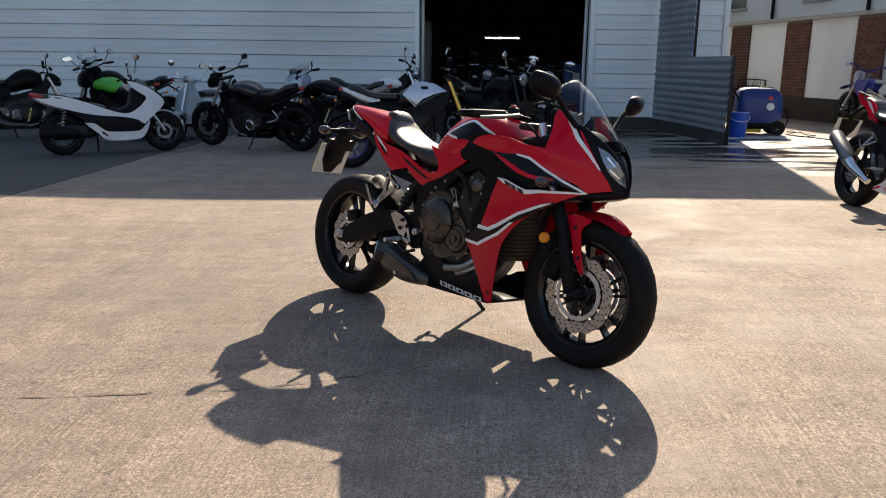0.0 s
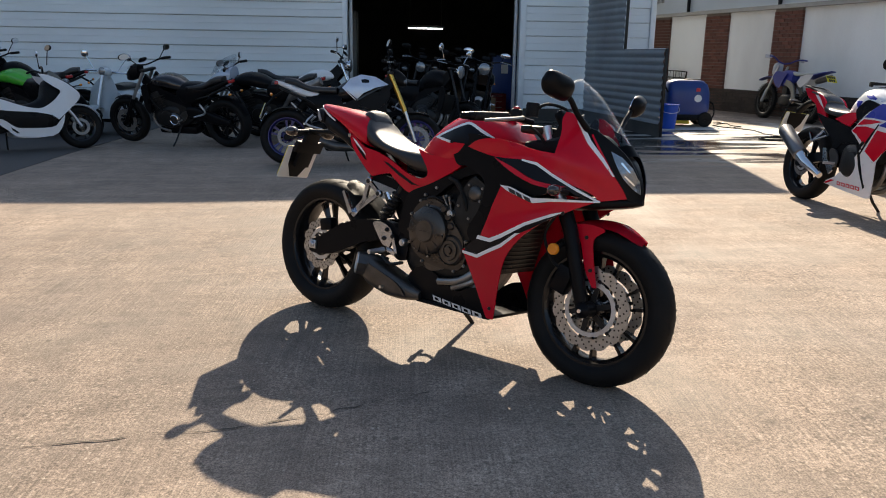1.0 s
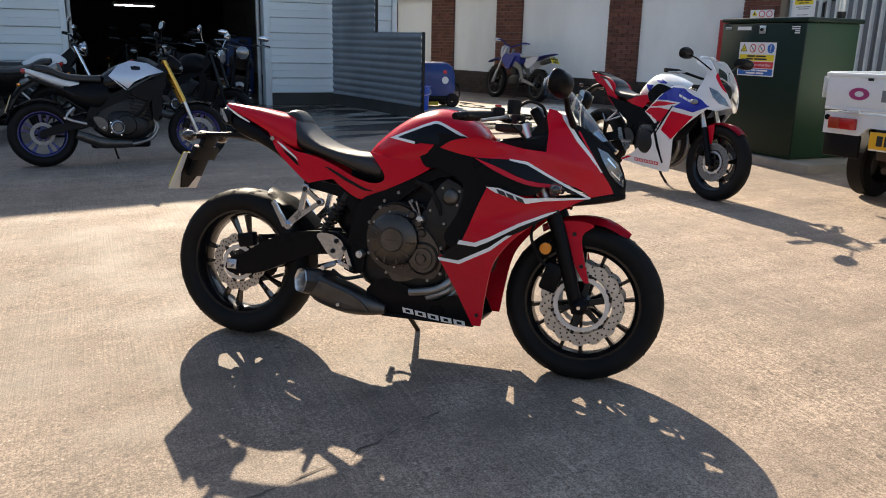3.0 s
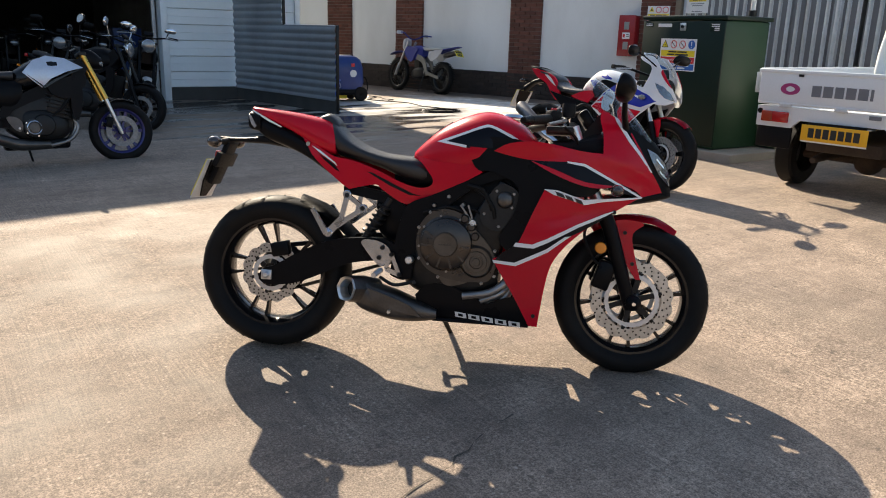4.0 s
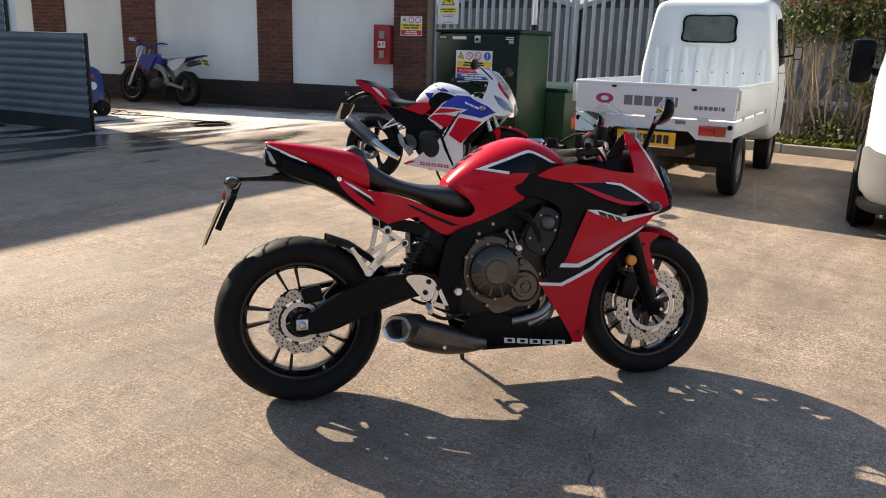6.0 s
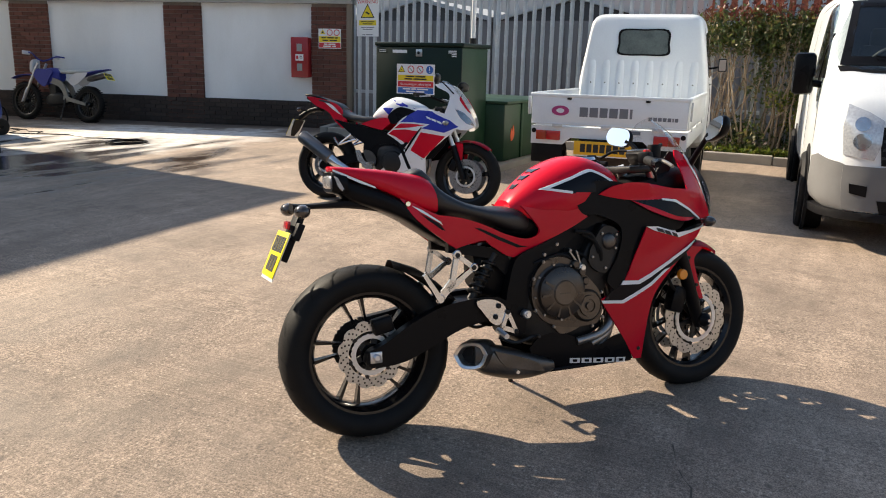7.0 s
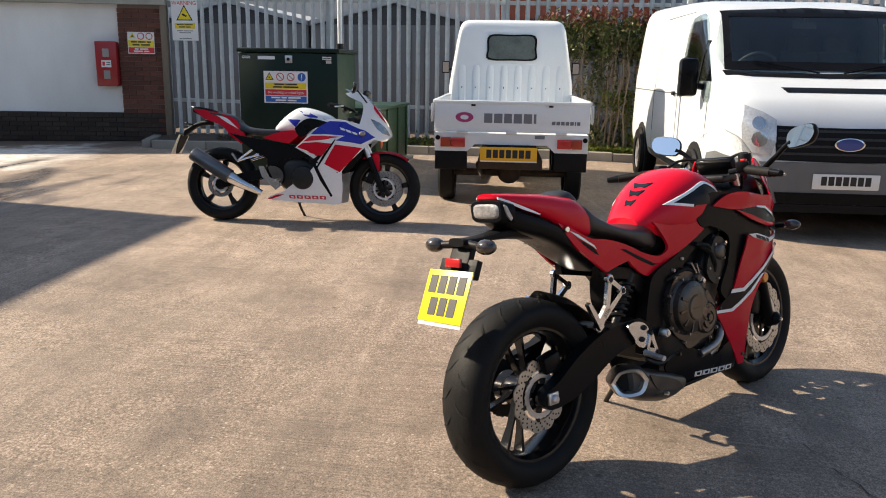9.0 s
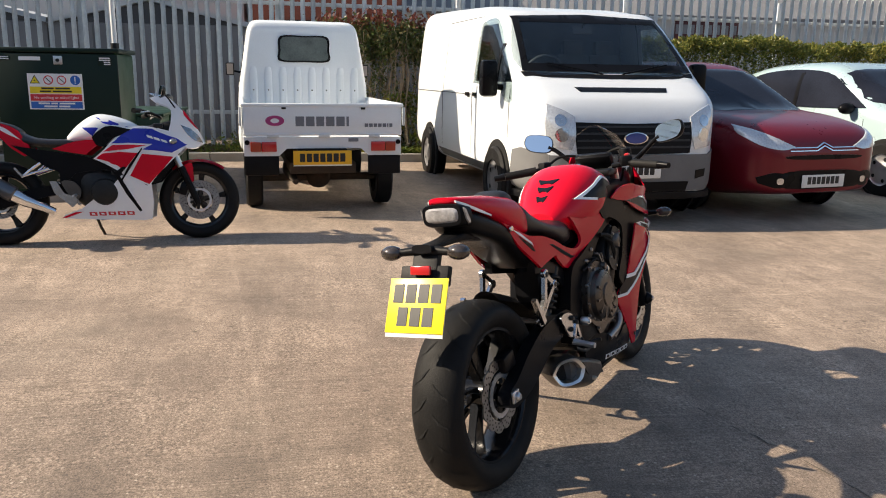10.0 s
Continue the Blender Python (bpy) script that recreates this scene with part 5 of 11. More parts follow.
    lampo = dense([(1.462, 0.886), (1.500, 0.868), (1.538, 0.832), (1.560, 0.788), (1.567, 0.742), (1.540, 0.764), (1.512, 0.794), (1.486, 0.838)], 0.012)
    mirrored("head_lamp", lampo, fw, HEADCLEAR, bike, "clear angular head lamp", 0.004, 0.018, 0.003)
    for p in (((1.503, 0.852), (1.534, 0.818), (1.531, 0.815), (1.500, 0.846)), ((1.518, 0.806), (1.550, 0.776), (1.548, 0.771), (1.516, 0.800))):
        mirrored("lamp_rib", list(p), fw, CHROME, bike, "bright rib in the lamp", 0.003, 0.03, 0.006)
    mirrored("nose_stripe", [(1.330, 0.998), (1.345, 0.990), (1.398, 0.916), (1.447, 0.857), (1.488, 0.797), (1.482, 0.797), (1.440, 0.849), (1.390, 0.905), (1.338, 0.978)], fw, DECAL, bike, "white line along the nose", 0.003, 0.02, 0.007)
    mirrored("nose_line", [(1.398, 0.940), (1.428, 0.893), (1.484, 0.803), (1.480, 0.803), (1.423, 0.890), (1.393, 0.938)], fw, RED, bike, "thin red line along the nose", 0.003, 0.02, 0.005)
    bm = B()
    loft(bm, [(1.36, 0.112, 0.935, 0.74), (1.43, 0.086, 0.912, 0.73), (1.47, 0.068, 0.892, 0.725), (1.51, 0.050, 0.868, 0.725), (1.54, 0.028, 0.828, 0.725), (1.566, 0.008, 0.765, 0.725)], 3, 18)
    part("nose_core", bm, BLACK, bike)
    bm = B()
    loft(bm, [(1.33, 0.15, 0.70, 0.655), (1.42, 0.105, 0.715, 0.668), (1.50, 0.065, 0.722, 0.682), (1.55, 0.034, 0.722, 0.695), (1.572, 0.010, 0.722, 0.704)], 3, 16)
    part("chin", bm, BLACK, bike)
    for name, material, grow, lo, hi in (("screen", SCREEN, 0.0, 0.0, 1.0), ("screen_edge", BLACK, 0.004, 0.0, 0.10)):
        bm = B()
        rows = []
        nv = 14
        for i in range(nv + 1):
            v = lo + (hi - lo) * i / nv
            cx, cz = np.interp(v, [0, 0.35, 0.7, 1], [1.522, 1.424, 1.344, 1.260]), np.interp(v, [0, 0.35, 0.7, 1], [0.874, 1.002, 1.090, 1.150])
            hwid = np.interp(v, [0, 0.3, 0.6, 0.85, 1], [0.085, 0.135, 0.135, 0.105, 0.05])
            back = np.interp(v, [0, 0.3, 0.7, 1], [0.07, 0.115, 0.09, 0.02])
            row = []
            for k in range(17):
                u = -1 + 2 * k / 16
                row.append((cx - back * u * u + grow, u * hwid, cz - 0.02 * u * u + grow))
            rows.append(row)
        ring_mesh(bm, rows, False)
        g = bmesh.ops.solidify(bm, geom=bm.faces[:], thickness=0.003)
        sc = part(name, bm, material, bike, "clear wind screen" if name == "screen" else "")
        if name == "screen":
            sc.visible_shadow = True
    bm = B()
    loft(bm, [(1.10, 0.10, 0.90, 0.85), (1.20, 0.13, 0.915, 0.84), (1.30, 0.135, 0.945, 0.80), (1.38, 0.10, 0.945, 0.78), (1.44, 0.07, 0.90, 0.76)], 3.5, 18)
    part("cockpit_panel", bm, PLASTIC, bike)
    bm = B()
    box(bm, -0.02, 0.02, -0.085, 0.085, -0.04, 0.04, 0.012, pose(1.235, 0, 0.985, 0, -35))
    inst = part("instrument", bm, BLACK, bike)
    bm = B()
    box(bm, -0.002, 0.002, -0.07, 0.07, -0.03, 0.03, 0.001, pose(1.221, 0, 0.995, 0, -35))
    part("display", bm, FAR_GLASS, inst)
    for s in (-1, 1):
        bm = B()
        sheet(bm, curve2([(1.21, 0.915, 1), (1.24, 0.955), (1.285, 1.012, 1), (1.30, 0.99), (1.285, 0.93), (1.25, 0.905)], 3, True), lambda a, b, d: (a, s * (0.105 - d), b), 0.006, 0.04)
        part("inner_cowl", bm, PLASTIC, bike)

    # mirrors
    for s in (-1, 1):
        bm = B()
        tube(bm, [(1.375, s * 0.125, 0.955), (1.36, s * 0.19, 1.005), (1.355, s * 0.235, 1.045), (1.345, s * 0.27, 1.065)], [0.013, 0.011, 0.010, 0.012], 10, smooth=4)
        stalk = part("mirror", bm, BLACK, bike)
        ax = Matrix.Translation((1.340, s * 0.315, 1.085)) @ Matrix.Diagonal((0.80, 0.80, 0.70, 1)) @ Matrix.Rotation(radians(s * 18), 4, "Z") @ Matrix.Rotation(radians(13), 4, "Y") @ Matrix.Rotation(radians(s * 12), 4, "X")
        oval = curve2([(-0.085, -0.030), (-0.055, -0.058), (0.045, -0.055), (0.085, -0.020), (0.092, 0.018), (0.070, 0.058), (-0.04, 0.062), (-0.082, 0.028)], 4, True)
        if s < 0:
            oval = [(-y, z) for y, z in oval][::-1]
        rings = []
        for f, x in ((0.96, -0.010), (1.0, -0.002), (0.98, 0.010), (0.88, 0.026), (0.66, 0.040), (0.36, 0.049), (0.1, 0.052)):
            rings.append([ax @ Vector((x, y * f, z * f)) for y, z in oval])
        bm = B()
        ring_mesh(bm, rings)
        part("mirror_shell", bm, BLACK, stalk)
        bm = B()
        ring_mesh(bm, [[ax @ Vector((x, y * 0.93, z * 0.93)) for y, z in oval] for x in (-0.0108, -0.014)])
        part("mirror_glass", bm, MIRROR, stalk, "bluish mirror glass", 20)

    # bars, levers, forks
    bm = B()
    box(bm, 1.08, 1.19, -0.12, 0.12, 0.925, 0.955, 0.010)
    part("top_yoke", bm, DARKMETAL, bike)
    for s in (-1, 1):
        bm = B()
        tube(bm, [(1.135, s * 0.12, 0.965), (1.10, s * 0.20, 0.975), (1.03, s * 0.345, 0.962)], 0.012, 10)
        hb = part("handlebar", bm, BLACK, bike)
        bm = B()
        tube(bm, [(1.088, s * 0.225, 0.973), (1.026, s * 0.352, 0.961)], [0.0185, 0.0175], 14)
        part("grip", bm, RUBBER, hb)
        bm = B()
        tube(bm, [(1.025, s * 0.354, 0.961), (1.003, s * 0.398, 0.957)], [0.017, 0.012], 12)
        part("bar_end", bm, BLACK, hb)
        bm = B()
        tube(bm, [(1.14, s * 0.20, 0.975), (1.145, s * 0.25, 0.968), (1.09, s * 0.37, 0.948)], [0.010, 0.008, 0.006], 8, smooth=4)
        part("lever", bm, EXHAUST, hb)
        bm = B()
        box(bm, -0.025, 0.025, -0.022, 0.022, -0.022, 0.022, 0.008, pose(1.105, s * 0.19, 0.985, 0, 0, s * 62))
        part("switch_box", bm, PLASTIC, hb)
        bm = B()
        if s < 0:
            lathe(bm, [(0, 0), (0.024, 0), (0.026, 0.04), (0.024, 0.05), (0, 0.05)], 16, (1.16, s * 0.17, 0.985), "z")
            part("fluid_pot", bm, PLASTIC, hb)
        bm.free() if bm.is_valid and not s < 0 else None
        bm = B()
        tube(bm, [(1.185, s * 0.098, 0.955), (1.285, s * 0.098, 0.70), (1.335, s * 0.098, 0.60)], 0.0205, 14)
        fk = part("fork_tube", bm, STEEL, bike)
        bm = B()
        tube(bm, [(1.305, s * 0.098, 0.665), (1.345, s * 0.098, 0.58), (1.435, s * 0.098, 0.30), (1.44, s * 0.098, 0.27)], [0.029, 0.0285, 0.026, 0.020], 16)
        part("fork_leg", bm, BLACK, fk)
        bm = B()
        lathe(bm, [(0, 0.05), (0.016, 0.05), (0.02, 0.04), (0.03, 0.028), (0.03, -0.028), (0, -0.028)] if s > 0 else [(0, -0.05), (0.010, -0.05), (0.018, -0.044), (0.03, -0.03), (0.03, 0.028), (0, 0.028)], 18, (1.45, s * 0.098, 0.30))
        part("axle_clamp", bm, BLACK, fk)
        bm = B()
        lathe(bm, [(0, s * 0.056), (0.007, s * 0.056), (0.009, s * 0.047)], 10, (1.45, s * 0.098, 0.30))
        part("axle_nut", bm, CHROME, fk)
        bm = B()
        box(bm, -0.034, 0.034, -0.028, 0.028, -0.055, 0.055, 0.010, pose(1.335, s * 0.078, 0.395, 0, 18))
        part("brake_caliper", bm, BLACK, fk)
    bm = B()
    tube(bm, [(1.28, -0.105, 0.63), (1.25, -0.12, 0.55), (1.29, -0.11, 0.46), (1.33, -0.095, 0.43)], 0.006, 8, smooth=5)
    tube(bm, [(1.15, -0.16, 0.95), (1.20, -0.13, 0.90), (1.22, -0.08, 0.80), (1.26, -0.09, 0.64)], 0.006, 8, smooth=5)
    tube(bm, [(1.13, 0.16, 0.96), (1.20, 0.10, 0.93), (1.22, 0.05, 0.82)], 0.005, 8, smooth=5)
    part("brake_hose", bm, RUBBER, bike)

    for pts in ([(1.16, -0.17, 1.00), (1.21, -0.15, 1.035), (1.25, -0.06, 1.02), (1.25, 0.0, 0.96)], [(1.15, 0.19, 0.99), (1.20, 0.15, 1.02), (1.24, 0.07, 1.01), (1.25, 0.02, 0.95)]):
        bm = B()
        tube(bm, pts, 0.006, 8, smooth=6)
        part("control_cable", bm, RUBBER, bike)
    bm = B()
    box(bm, 1.095, 1.118, -0.205, -0.185, 1.004, 1.016, 0.004)
    part("kill_switch", bm, REDLENS, bike, "small red switch")
    # front mudguard
    bm = B()
    rows = []
    for i in range(15):
        a = radians(122 - 62 * i / 14)
        w = float(np.interp(i, [0, 4, 10, 14], [0.068, 0.074, 0.062, 0.022]))
        R = float(np.interp(i, [0, 10, 14], [0.335, 0.332, 0.318]))
        row = []
        for k in range(11):
            u = -1 + k / 5
            q = R - 0.028 * abs(u) ** 2.4
            row.append((1.45 + q * math.cos(a), u * w, 0.30 + q * math.sin(a)))
        rows.append(row)
    ring_mesh(bm, rows, False)
    bmesh.ops.solidify(bm, geom=bm.faces[:], thickness=0.004)
    mg = part("front_mudguard", bm, RED, bike)
    for s in (-1, 1):
        bm = B()
        sheet(bm, curve2([(1.335, 0.600, 1), (1.40, 0.613), (1.475, 0.600), (1.435, 0.560), (1.445, 0.487), (1.474, 0.385, 1), (1.456, 0.385, 1), (1.415, 0.45), (1.38, 0.55)], 4, True), lambda a, b, d: (a, s * (0.078 + 0.05 * max(0, 0.56 - b) - d), b), 0.005, 0.03)
        part("mudguard_side", bm, RED, mg)
        for x, z in ((1.405, 0.563), (1.44, 0.445)):
            bm = B()
            lathe(bm, [(0, 0.005 * s), (0.007, 0.004 * s), (0.008, 0)], 10, (x, s * (0.079 + 0.05 * max(0, 0.56 - z)), z))
            part("fastener", bm, DARKMETAL, mg)
        bm = B()
        lathe(bm, [(0, 0.012 * s), (0.019, 0.011 * s), (0.022, 0.007 * s), (0.022, -0.006 * s), (0, -0.006 * s)], 22, (1.312, s * 0.150, 0.507))
        rf = part("reflector", bm, AMBER, bike, "round amber side reflector")
        bm = B()
        tube(bm, [(1.312, s * 0.148, 0.507), (1.33, s * 0.105, 0.53)], 0.008, 8)
        part("reflector_stay", bm, BLACK, rf)
        bm = B()
        tube(bm, [(1.36, s * 0.19, 0.722), (1.352, s * 0.235, 0.726)], [0.012, 0.010], 8)
        fi = part("front_indicator", bm, BLACK, bike)
        bm = B()
        ellipsoid(bm, (1.348, s * 0.262, 0.728), 0.024, 0.036, 0.021)
        part("indicator_lens", bm, SMOKED, fi)

    # radiator
    bm = B()
    box(bm, -0.02, 0.02, -0.15, 0.15, -0.16, 0.16, 0.006, pose(1.075, 0, 0.52, 0, 12))
    rd = part("radiator", bm, BLACK, bike)
    for i in range(16):
        z = -0.14 + i * 0.0187
        bm = B()
        box(bm, 0.021, 0.024, -0.14, 0.14, z, z + 0.004, 0, pose(1.075, 0, 0.52, 0, 12))
        part("radiator_fin", bm, DARKMETAL, rd, smooth=0)

    # engine
    bm = B()
    loft(bm, [(0.56, 0.10, 0.56, 0.31), (0.62, 0.14, 0.58, 0.28), (0.74, 0.15, 0.575, 0.27), (0.86, 0.15, 0.54, 0.28), (0.93, 0.13, 0.50, 0.31)], 5, 20)
    eng = part("engine_case", bm, DARKMETAL, bike)
    bm = B()
    box(bm, -0.075, 0.075, -0.155, 0.155, -0.10, 0.10, 0.012, pose(0.90, 0, 0.575, 0, 28))
    box(bm, -0.06, 0.06, -0.165, 0.165, 0.10, 0.16, 0.014, pose(0.90, 0, 0.575, 0, 28))
    blk = part("cylinder_block", bm, DARKMETAL, bike)
    bm = B()
    flat(bm, curve2([(0.850, 0.600), (0.925, 0.545), (0.985, 0.630), (0.995, 0.690), (0.955, 0.725), (0.905, 0.715)], 3, True), 0.172, 0.012, -1)
    hc = part("head_cover", bm, DARKMETAL, blk)
    bm = B()
    lathe(bm, [(0, -0.186), (0.020, -0.186), (0.026, -0.182), (0.032, -0.176), (0.034, -0.168)], 24, (0.945, 0, 0.668))
    part("cam_cap", bm, GUNMETAL, hc)
    for x, z in ((0.868, 0.612), (0.925, 0.566), (0.972, 0.640), (0.978, 0.692), (0.912, 0.700)):
        bm = B()
        lathe(bm, [(0, -0.178), (0.005, -0.178), (0.006, -0.170)], 10, (x, 0, z))
        part("cover_bolt", bm, EXHAUST, hc)
    for k in range(3):
        bm = B()
        tube(bm, [(0.80 + 0.03 * k, -0.160, 0.715 - 0.012 * k), (0.86 + 0.02 * k, -0.176, 0.700 - 0.03 * k), (0.885 + 0.012 * k, -0.168, 0.655 - 0.03 * k)], 0.008, 8, smooth=4)
        part("coolant_hose", bm, RUBBER, blk)
    bm = B()
    lathe(bm, [(0.112, -0.10), (0.112, -0.155), (0.100, -0.165), (0.097, -0.185), (0.085, -0.194), (0.048, -0.198), (0.046, -0.201), (0.0, -0.202)], 40, (0.728, 0, 0.488))
    cc = part("clutch_cover", bm, BRONZE, bike, "bronze-grey round clutch cover")
    bm = B()
    lathe(bm, [(0, -0.2035), (0.043, -0.2035), (0.044, -0.2015)], 30, (0.728, 0, 0.488))
    part("cover_badge", bm, BRONZE_PALE, cc)
    bm = B()
    box(bm, 0.703, 0.753, -0.2045, -0.2035, 0.485, 0.490)
    part("badge_bar", bm, BRONZE, cc, smooth=0)
    bm = B()
    flat(bm, curve2([(0.610, 0.47), (0.622, 0.555), (0.675, 0.612), (0.748, 0.618), (0.815, 0.580), (0.850, 0.510), (0.905, 0.470), (0.922, 0.415), (0.895, 0.352), (0.83, 0.345), (0.775, 0.345), (0.70, 0.362), (0.640, 0.400)], 4, True), 0.158, 0.03, -1)
    part("cover_flange", bm, BRONZE, cc)
    for k in range(7):
        a = radians(150 + 34 * k)
        bm = B()
        bar2(bm, (0.728 + 0.050 * math.cos(a), 0.488 + 0.050 * math.sin(a)), (0.728 + 0.094 * math.cos(a), 0.488 + 0.094 * math.sin(a)), 0.006, -0.190, -0.1975, w1=0.009)
        part("cover_rib", bm, BRONZE, cc)
    for x, z in ((0.795, 0.588), (0.822, 0.558), (0.838, 0.522)):
        bm = B()
        lathe(bm, [(0, -0.176), (0.012, -0.176), (0.016, -0.171), (0.017, -0.15)], 14, (x, 0, z))
        part("cover_boss", bm, BRONZE, cc)
    for x, z in ((0.618, 0.545), (0.660, 0.606), (0.915, 0.470), (0.918, 0.372), (0.870, 0.342), (0.70, 0.356), (0.622, 0.425)):
        bm = B()
        lathe(bm, [(0, -0.167), (0.0045, -0.167), (0.0050, -0.162), (0.0065, -0.162), (0.0065, -0.155)], 10, (x, 0, z))
        part("cover_bolt", bm, EXHAUST, cc)
    for a in (20, 62, 104, 146, 188, 230, 272, 318):
        bm = B()
        x, z = 0.728 + 0.108 * math.cos(radians(a)), 0.488 + 0.108 * math.sin(radians(a))
        lathe(bm, [(0, -0.166), (0.0048, -0.166), (0.0048, -0.145)], 8, (x, 0, z))
        part("cover_bolt", bm, EXHAUST, cc)
    bm = B()
    lathe(bm, [(0.064, -0.10), (0.064, -0.165), (0.056, -0.176), (0.054, -0.172), (0.042, -0.172), (0.040, -0.180), (0.026, -0.180), (0.024, -0.175), (0.016, -0.175), (0.014, -0.184), (0, -0.184)], 36, (0.847, 0, 0.425))
    part("pulse_cover", bm, BRONZE_PALE, bike, "ringed round engine cover")
    bm = B()
    flat(bm, curve2([(0.80, 0.56), (0.84, 0.545), (0.90, 0.48), (0.905, 0.44), (0.88, 0.47), (0.82, 0.50)], 4, True), 0.165, 0.02, -1)
    part("gasket_web", bm, BRONZE_PALE, bike)
    bm = B()
    flat(bm, curve2([(0.70, 0.375), (0.79, 0.36), (0.84, 0.365), (0.80, 0.335), (0.73, 0.325)], 4, True), 0.155, 0.02, -1)
    part("gasket_web", bm, BRONZE_PALE, bike)
    bm = B()
    lathe(bm, [(0, 0.185), (0.085, 0.18), (0.10, 0.16), (0.105, 0.10)], 30, (0.76, 0, 0.43))
    part("generator_cover", bm, DARKMETAL, bike)
    bm = B()
    bar2(bm, (0.775, 0.640), (0.822, 0.575), 0.007, -0.150, -0.160)
    bar2(bm, (0.805, 0.640), (0.826, 0.578), 0.006, -0.150, -0.160)
    part("throttle_link", bm, EXHAUST, bike)
    bm = B()
    loft(bm, [(0.60, 0.085, 0.655, 0.55), (0.70, 0.105, 0.715, 0.55), (0.82, 0.118, 0.775, 0.55), (0.95, 0.125, 0.80, 0.58), (1.04, 0.115, 0.80, 0.60)], 5, 18)
    ab = part("air_box", bm, PLASTIC, bike, "black air box over the engine")
    for x, z, r in ((0.70, 0.650, 0.026), (0.755, 0.690, 0.022)):
        bm = B()
        lathe(bm, [(0, -0.140), (r * 0.7, -0.140), (r, -0.130), (r, -0.10)], 18, (x, 0, z))
        part("throttle_body", bm, DARKMETAL, ab)
    for x, z in ((0.672, 0.632), (0.728, 0.668), (0.784, 0.640), (0.690, 0.612)):
        bm = B()
        lathe(bm, [(0, -0.152), (0.006, -0.152), (0.008, -0.146), (0.008, -0.10)], 10, (x, 0, z))
        part("hose_clip", bm, EXHAUST, ab)
    for x, z, r in ((0.825, 0.572, 0.017), (0.585, 0.415, 0.017)):
        bm = B()
        lathe(bm, [(0, -0.176), (r * 0.5, -0.176), (r * 0.55, -0.170), (r * 0.8, -0.170), (r, -0.165), (r, -0.14)], 16, (x, 0, z))
        part("engine_mount", bm, STEEL, bike)
    rnd = random.Random(5)
    for i in range(7):
        bm = B()
        y = -0.13 - 0.02 * rnd.random()
        x0, z0 = 0.63 + 0.05 * i, 0.60 + 0.015 * (i % 3)
        tube(bm, [(x0, y, z0), (x0 + 0.05, y - 0.012, z0 + 0.03 * rnd.uniform(-1, 1)), (x0 + 0.11, y, z0 - 0.05 + 0.05 * rnd.random())], 0.0055, 7, smooth=4)
        part("hose", bm, RUBBER, bike)
    # exhaust
    for i, y in enumerate((-0.11, -0.075, 0.02, 0.06)):
        bm = B()
        tube(bm, [(0.985, y, 0.50), (1.01, y, 0.42), (0.985, y, 0.33), (0.93, y - 0.02, 0.26), (0.85, y - 0.02, 0.235), (0.72, -0.05, 0.225)], 0.0185, 12, smooth=5)
        part("header_pipe", bm, EXHAUST, bike)
    for pts in ([(0.985, -0.10, 0.40), (0.955, -0.152, 0.345), (0.90, -0.162, 0.307), (0.80, -0.158, 0.288)], [(0.99, -0.08, 0.36), (0.945, -0.146, 0.308), (0.87, -0.150, 0.272)]):
        bm = B()
        tube(bm, pts, 0.0155, 14, smooth=5)
        part("header_pipe", bm, EXHAUST, bike, "bent steel header pipe")
    bm = B()
    loft(bm, [(0.365, 0.048, 0.330, 0.238), (0.40, 0.064, 0.334, 0.208), (0.46, 0.070, 0.308, 0.188), (0.53, 0.066, 0.288, 0.172), (0.60, 0.058, 0.262, 0.170), (0.66, 0.046, 0.240, 0.176), (0.70, 0.034, 0.225, 0.185)], 3.2, 22)
    bmesh.ops.translate(bm, verts=bm.verts, vec=(0, -0.125, 0))
    muf = part("silencer", bm, GUNMETAL, bike, "stubby dull steel silencer")
    d = Vector((-0.68, -0.72, 0.10)).normalized()
    c = Vector((0.345, -0.172, 0.286))
    q = d.to_track_quat("Z", "X").to_matrix()
    six = [(0.066, 0.002), (0.034, 0.042), (-0.034, 0.048), (-0.066, 0.010), (-0.040, -0.038), (0.032, -0.044)]
    six = curve2([(*p, 1) if i in (0, 3) else p for i, p in enumerate(six)], 4, True)

    def outlet_ring(*fu):
        bm = B()
        ring_mesh(bm, [[c + d * u + q @ Vector((b * f * 0.9, a * f * 0.9, 0)) for a, b in six] for f, u in fu], caps=(False, False))
        return bm

    part("outlet_cone", outlet_ring((1.10, -0.13), (1.24, -0.07), (1.22, -0.02), (1.12, 0.004)), GUNMETAL, muf)
    part("outlet_trim", outlet_ring((1.12, 0.003), (1.08, 0.009), (0.86, 0.004), (0.78, -0.012), (0.72, -0.045)), STEEL, muf, "worn steel outlet trim")
    bm = B()
    ring_mesh(bm, [[c + d * u + q @ Vector((b * 0.70, a * 0.70, 0)) for a, b in six] for u in (-0.030, -0.045)])
    part("outlet", bm, BLACK_GLOOM, muf, "dark outlet hole")
    bm = B()
    sheet(bm, curve2([(0.43, 0.300, 1), (0.50, 0.278), (0.60, 0.240), (0.645, 0.195, 1), (0.56, 0.215), (0.47, 0.24)], 3, True), lambda a, b, d_: (a, -(0.198 - 0.08 * max(0, a - 0.5) - d_), b), 0.006, 0.03)
    part("heat_shield", bm, GUNMETAL, muf)
    bm = B()
    lathe(bm, [(0, -0.205), (0.007, -0.205), (0.008, -0.19)], 10, (0.52, 0, 0.212))
    part("fastener", bm, STEEL, muf)

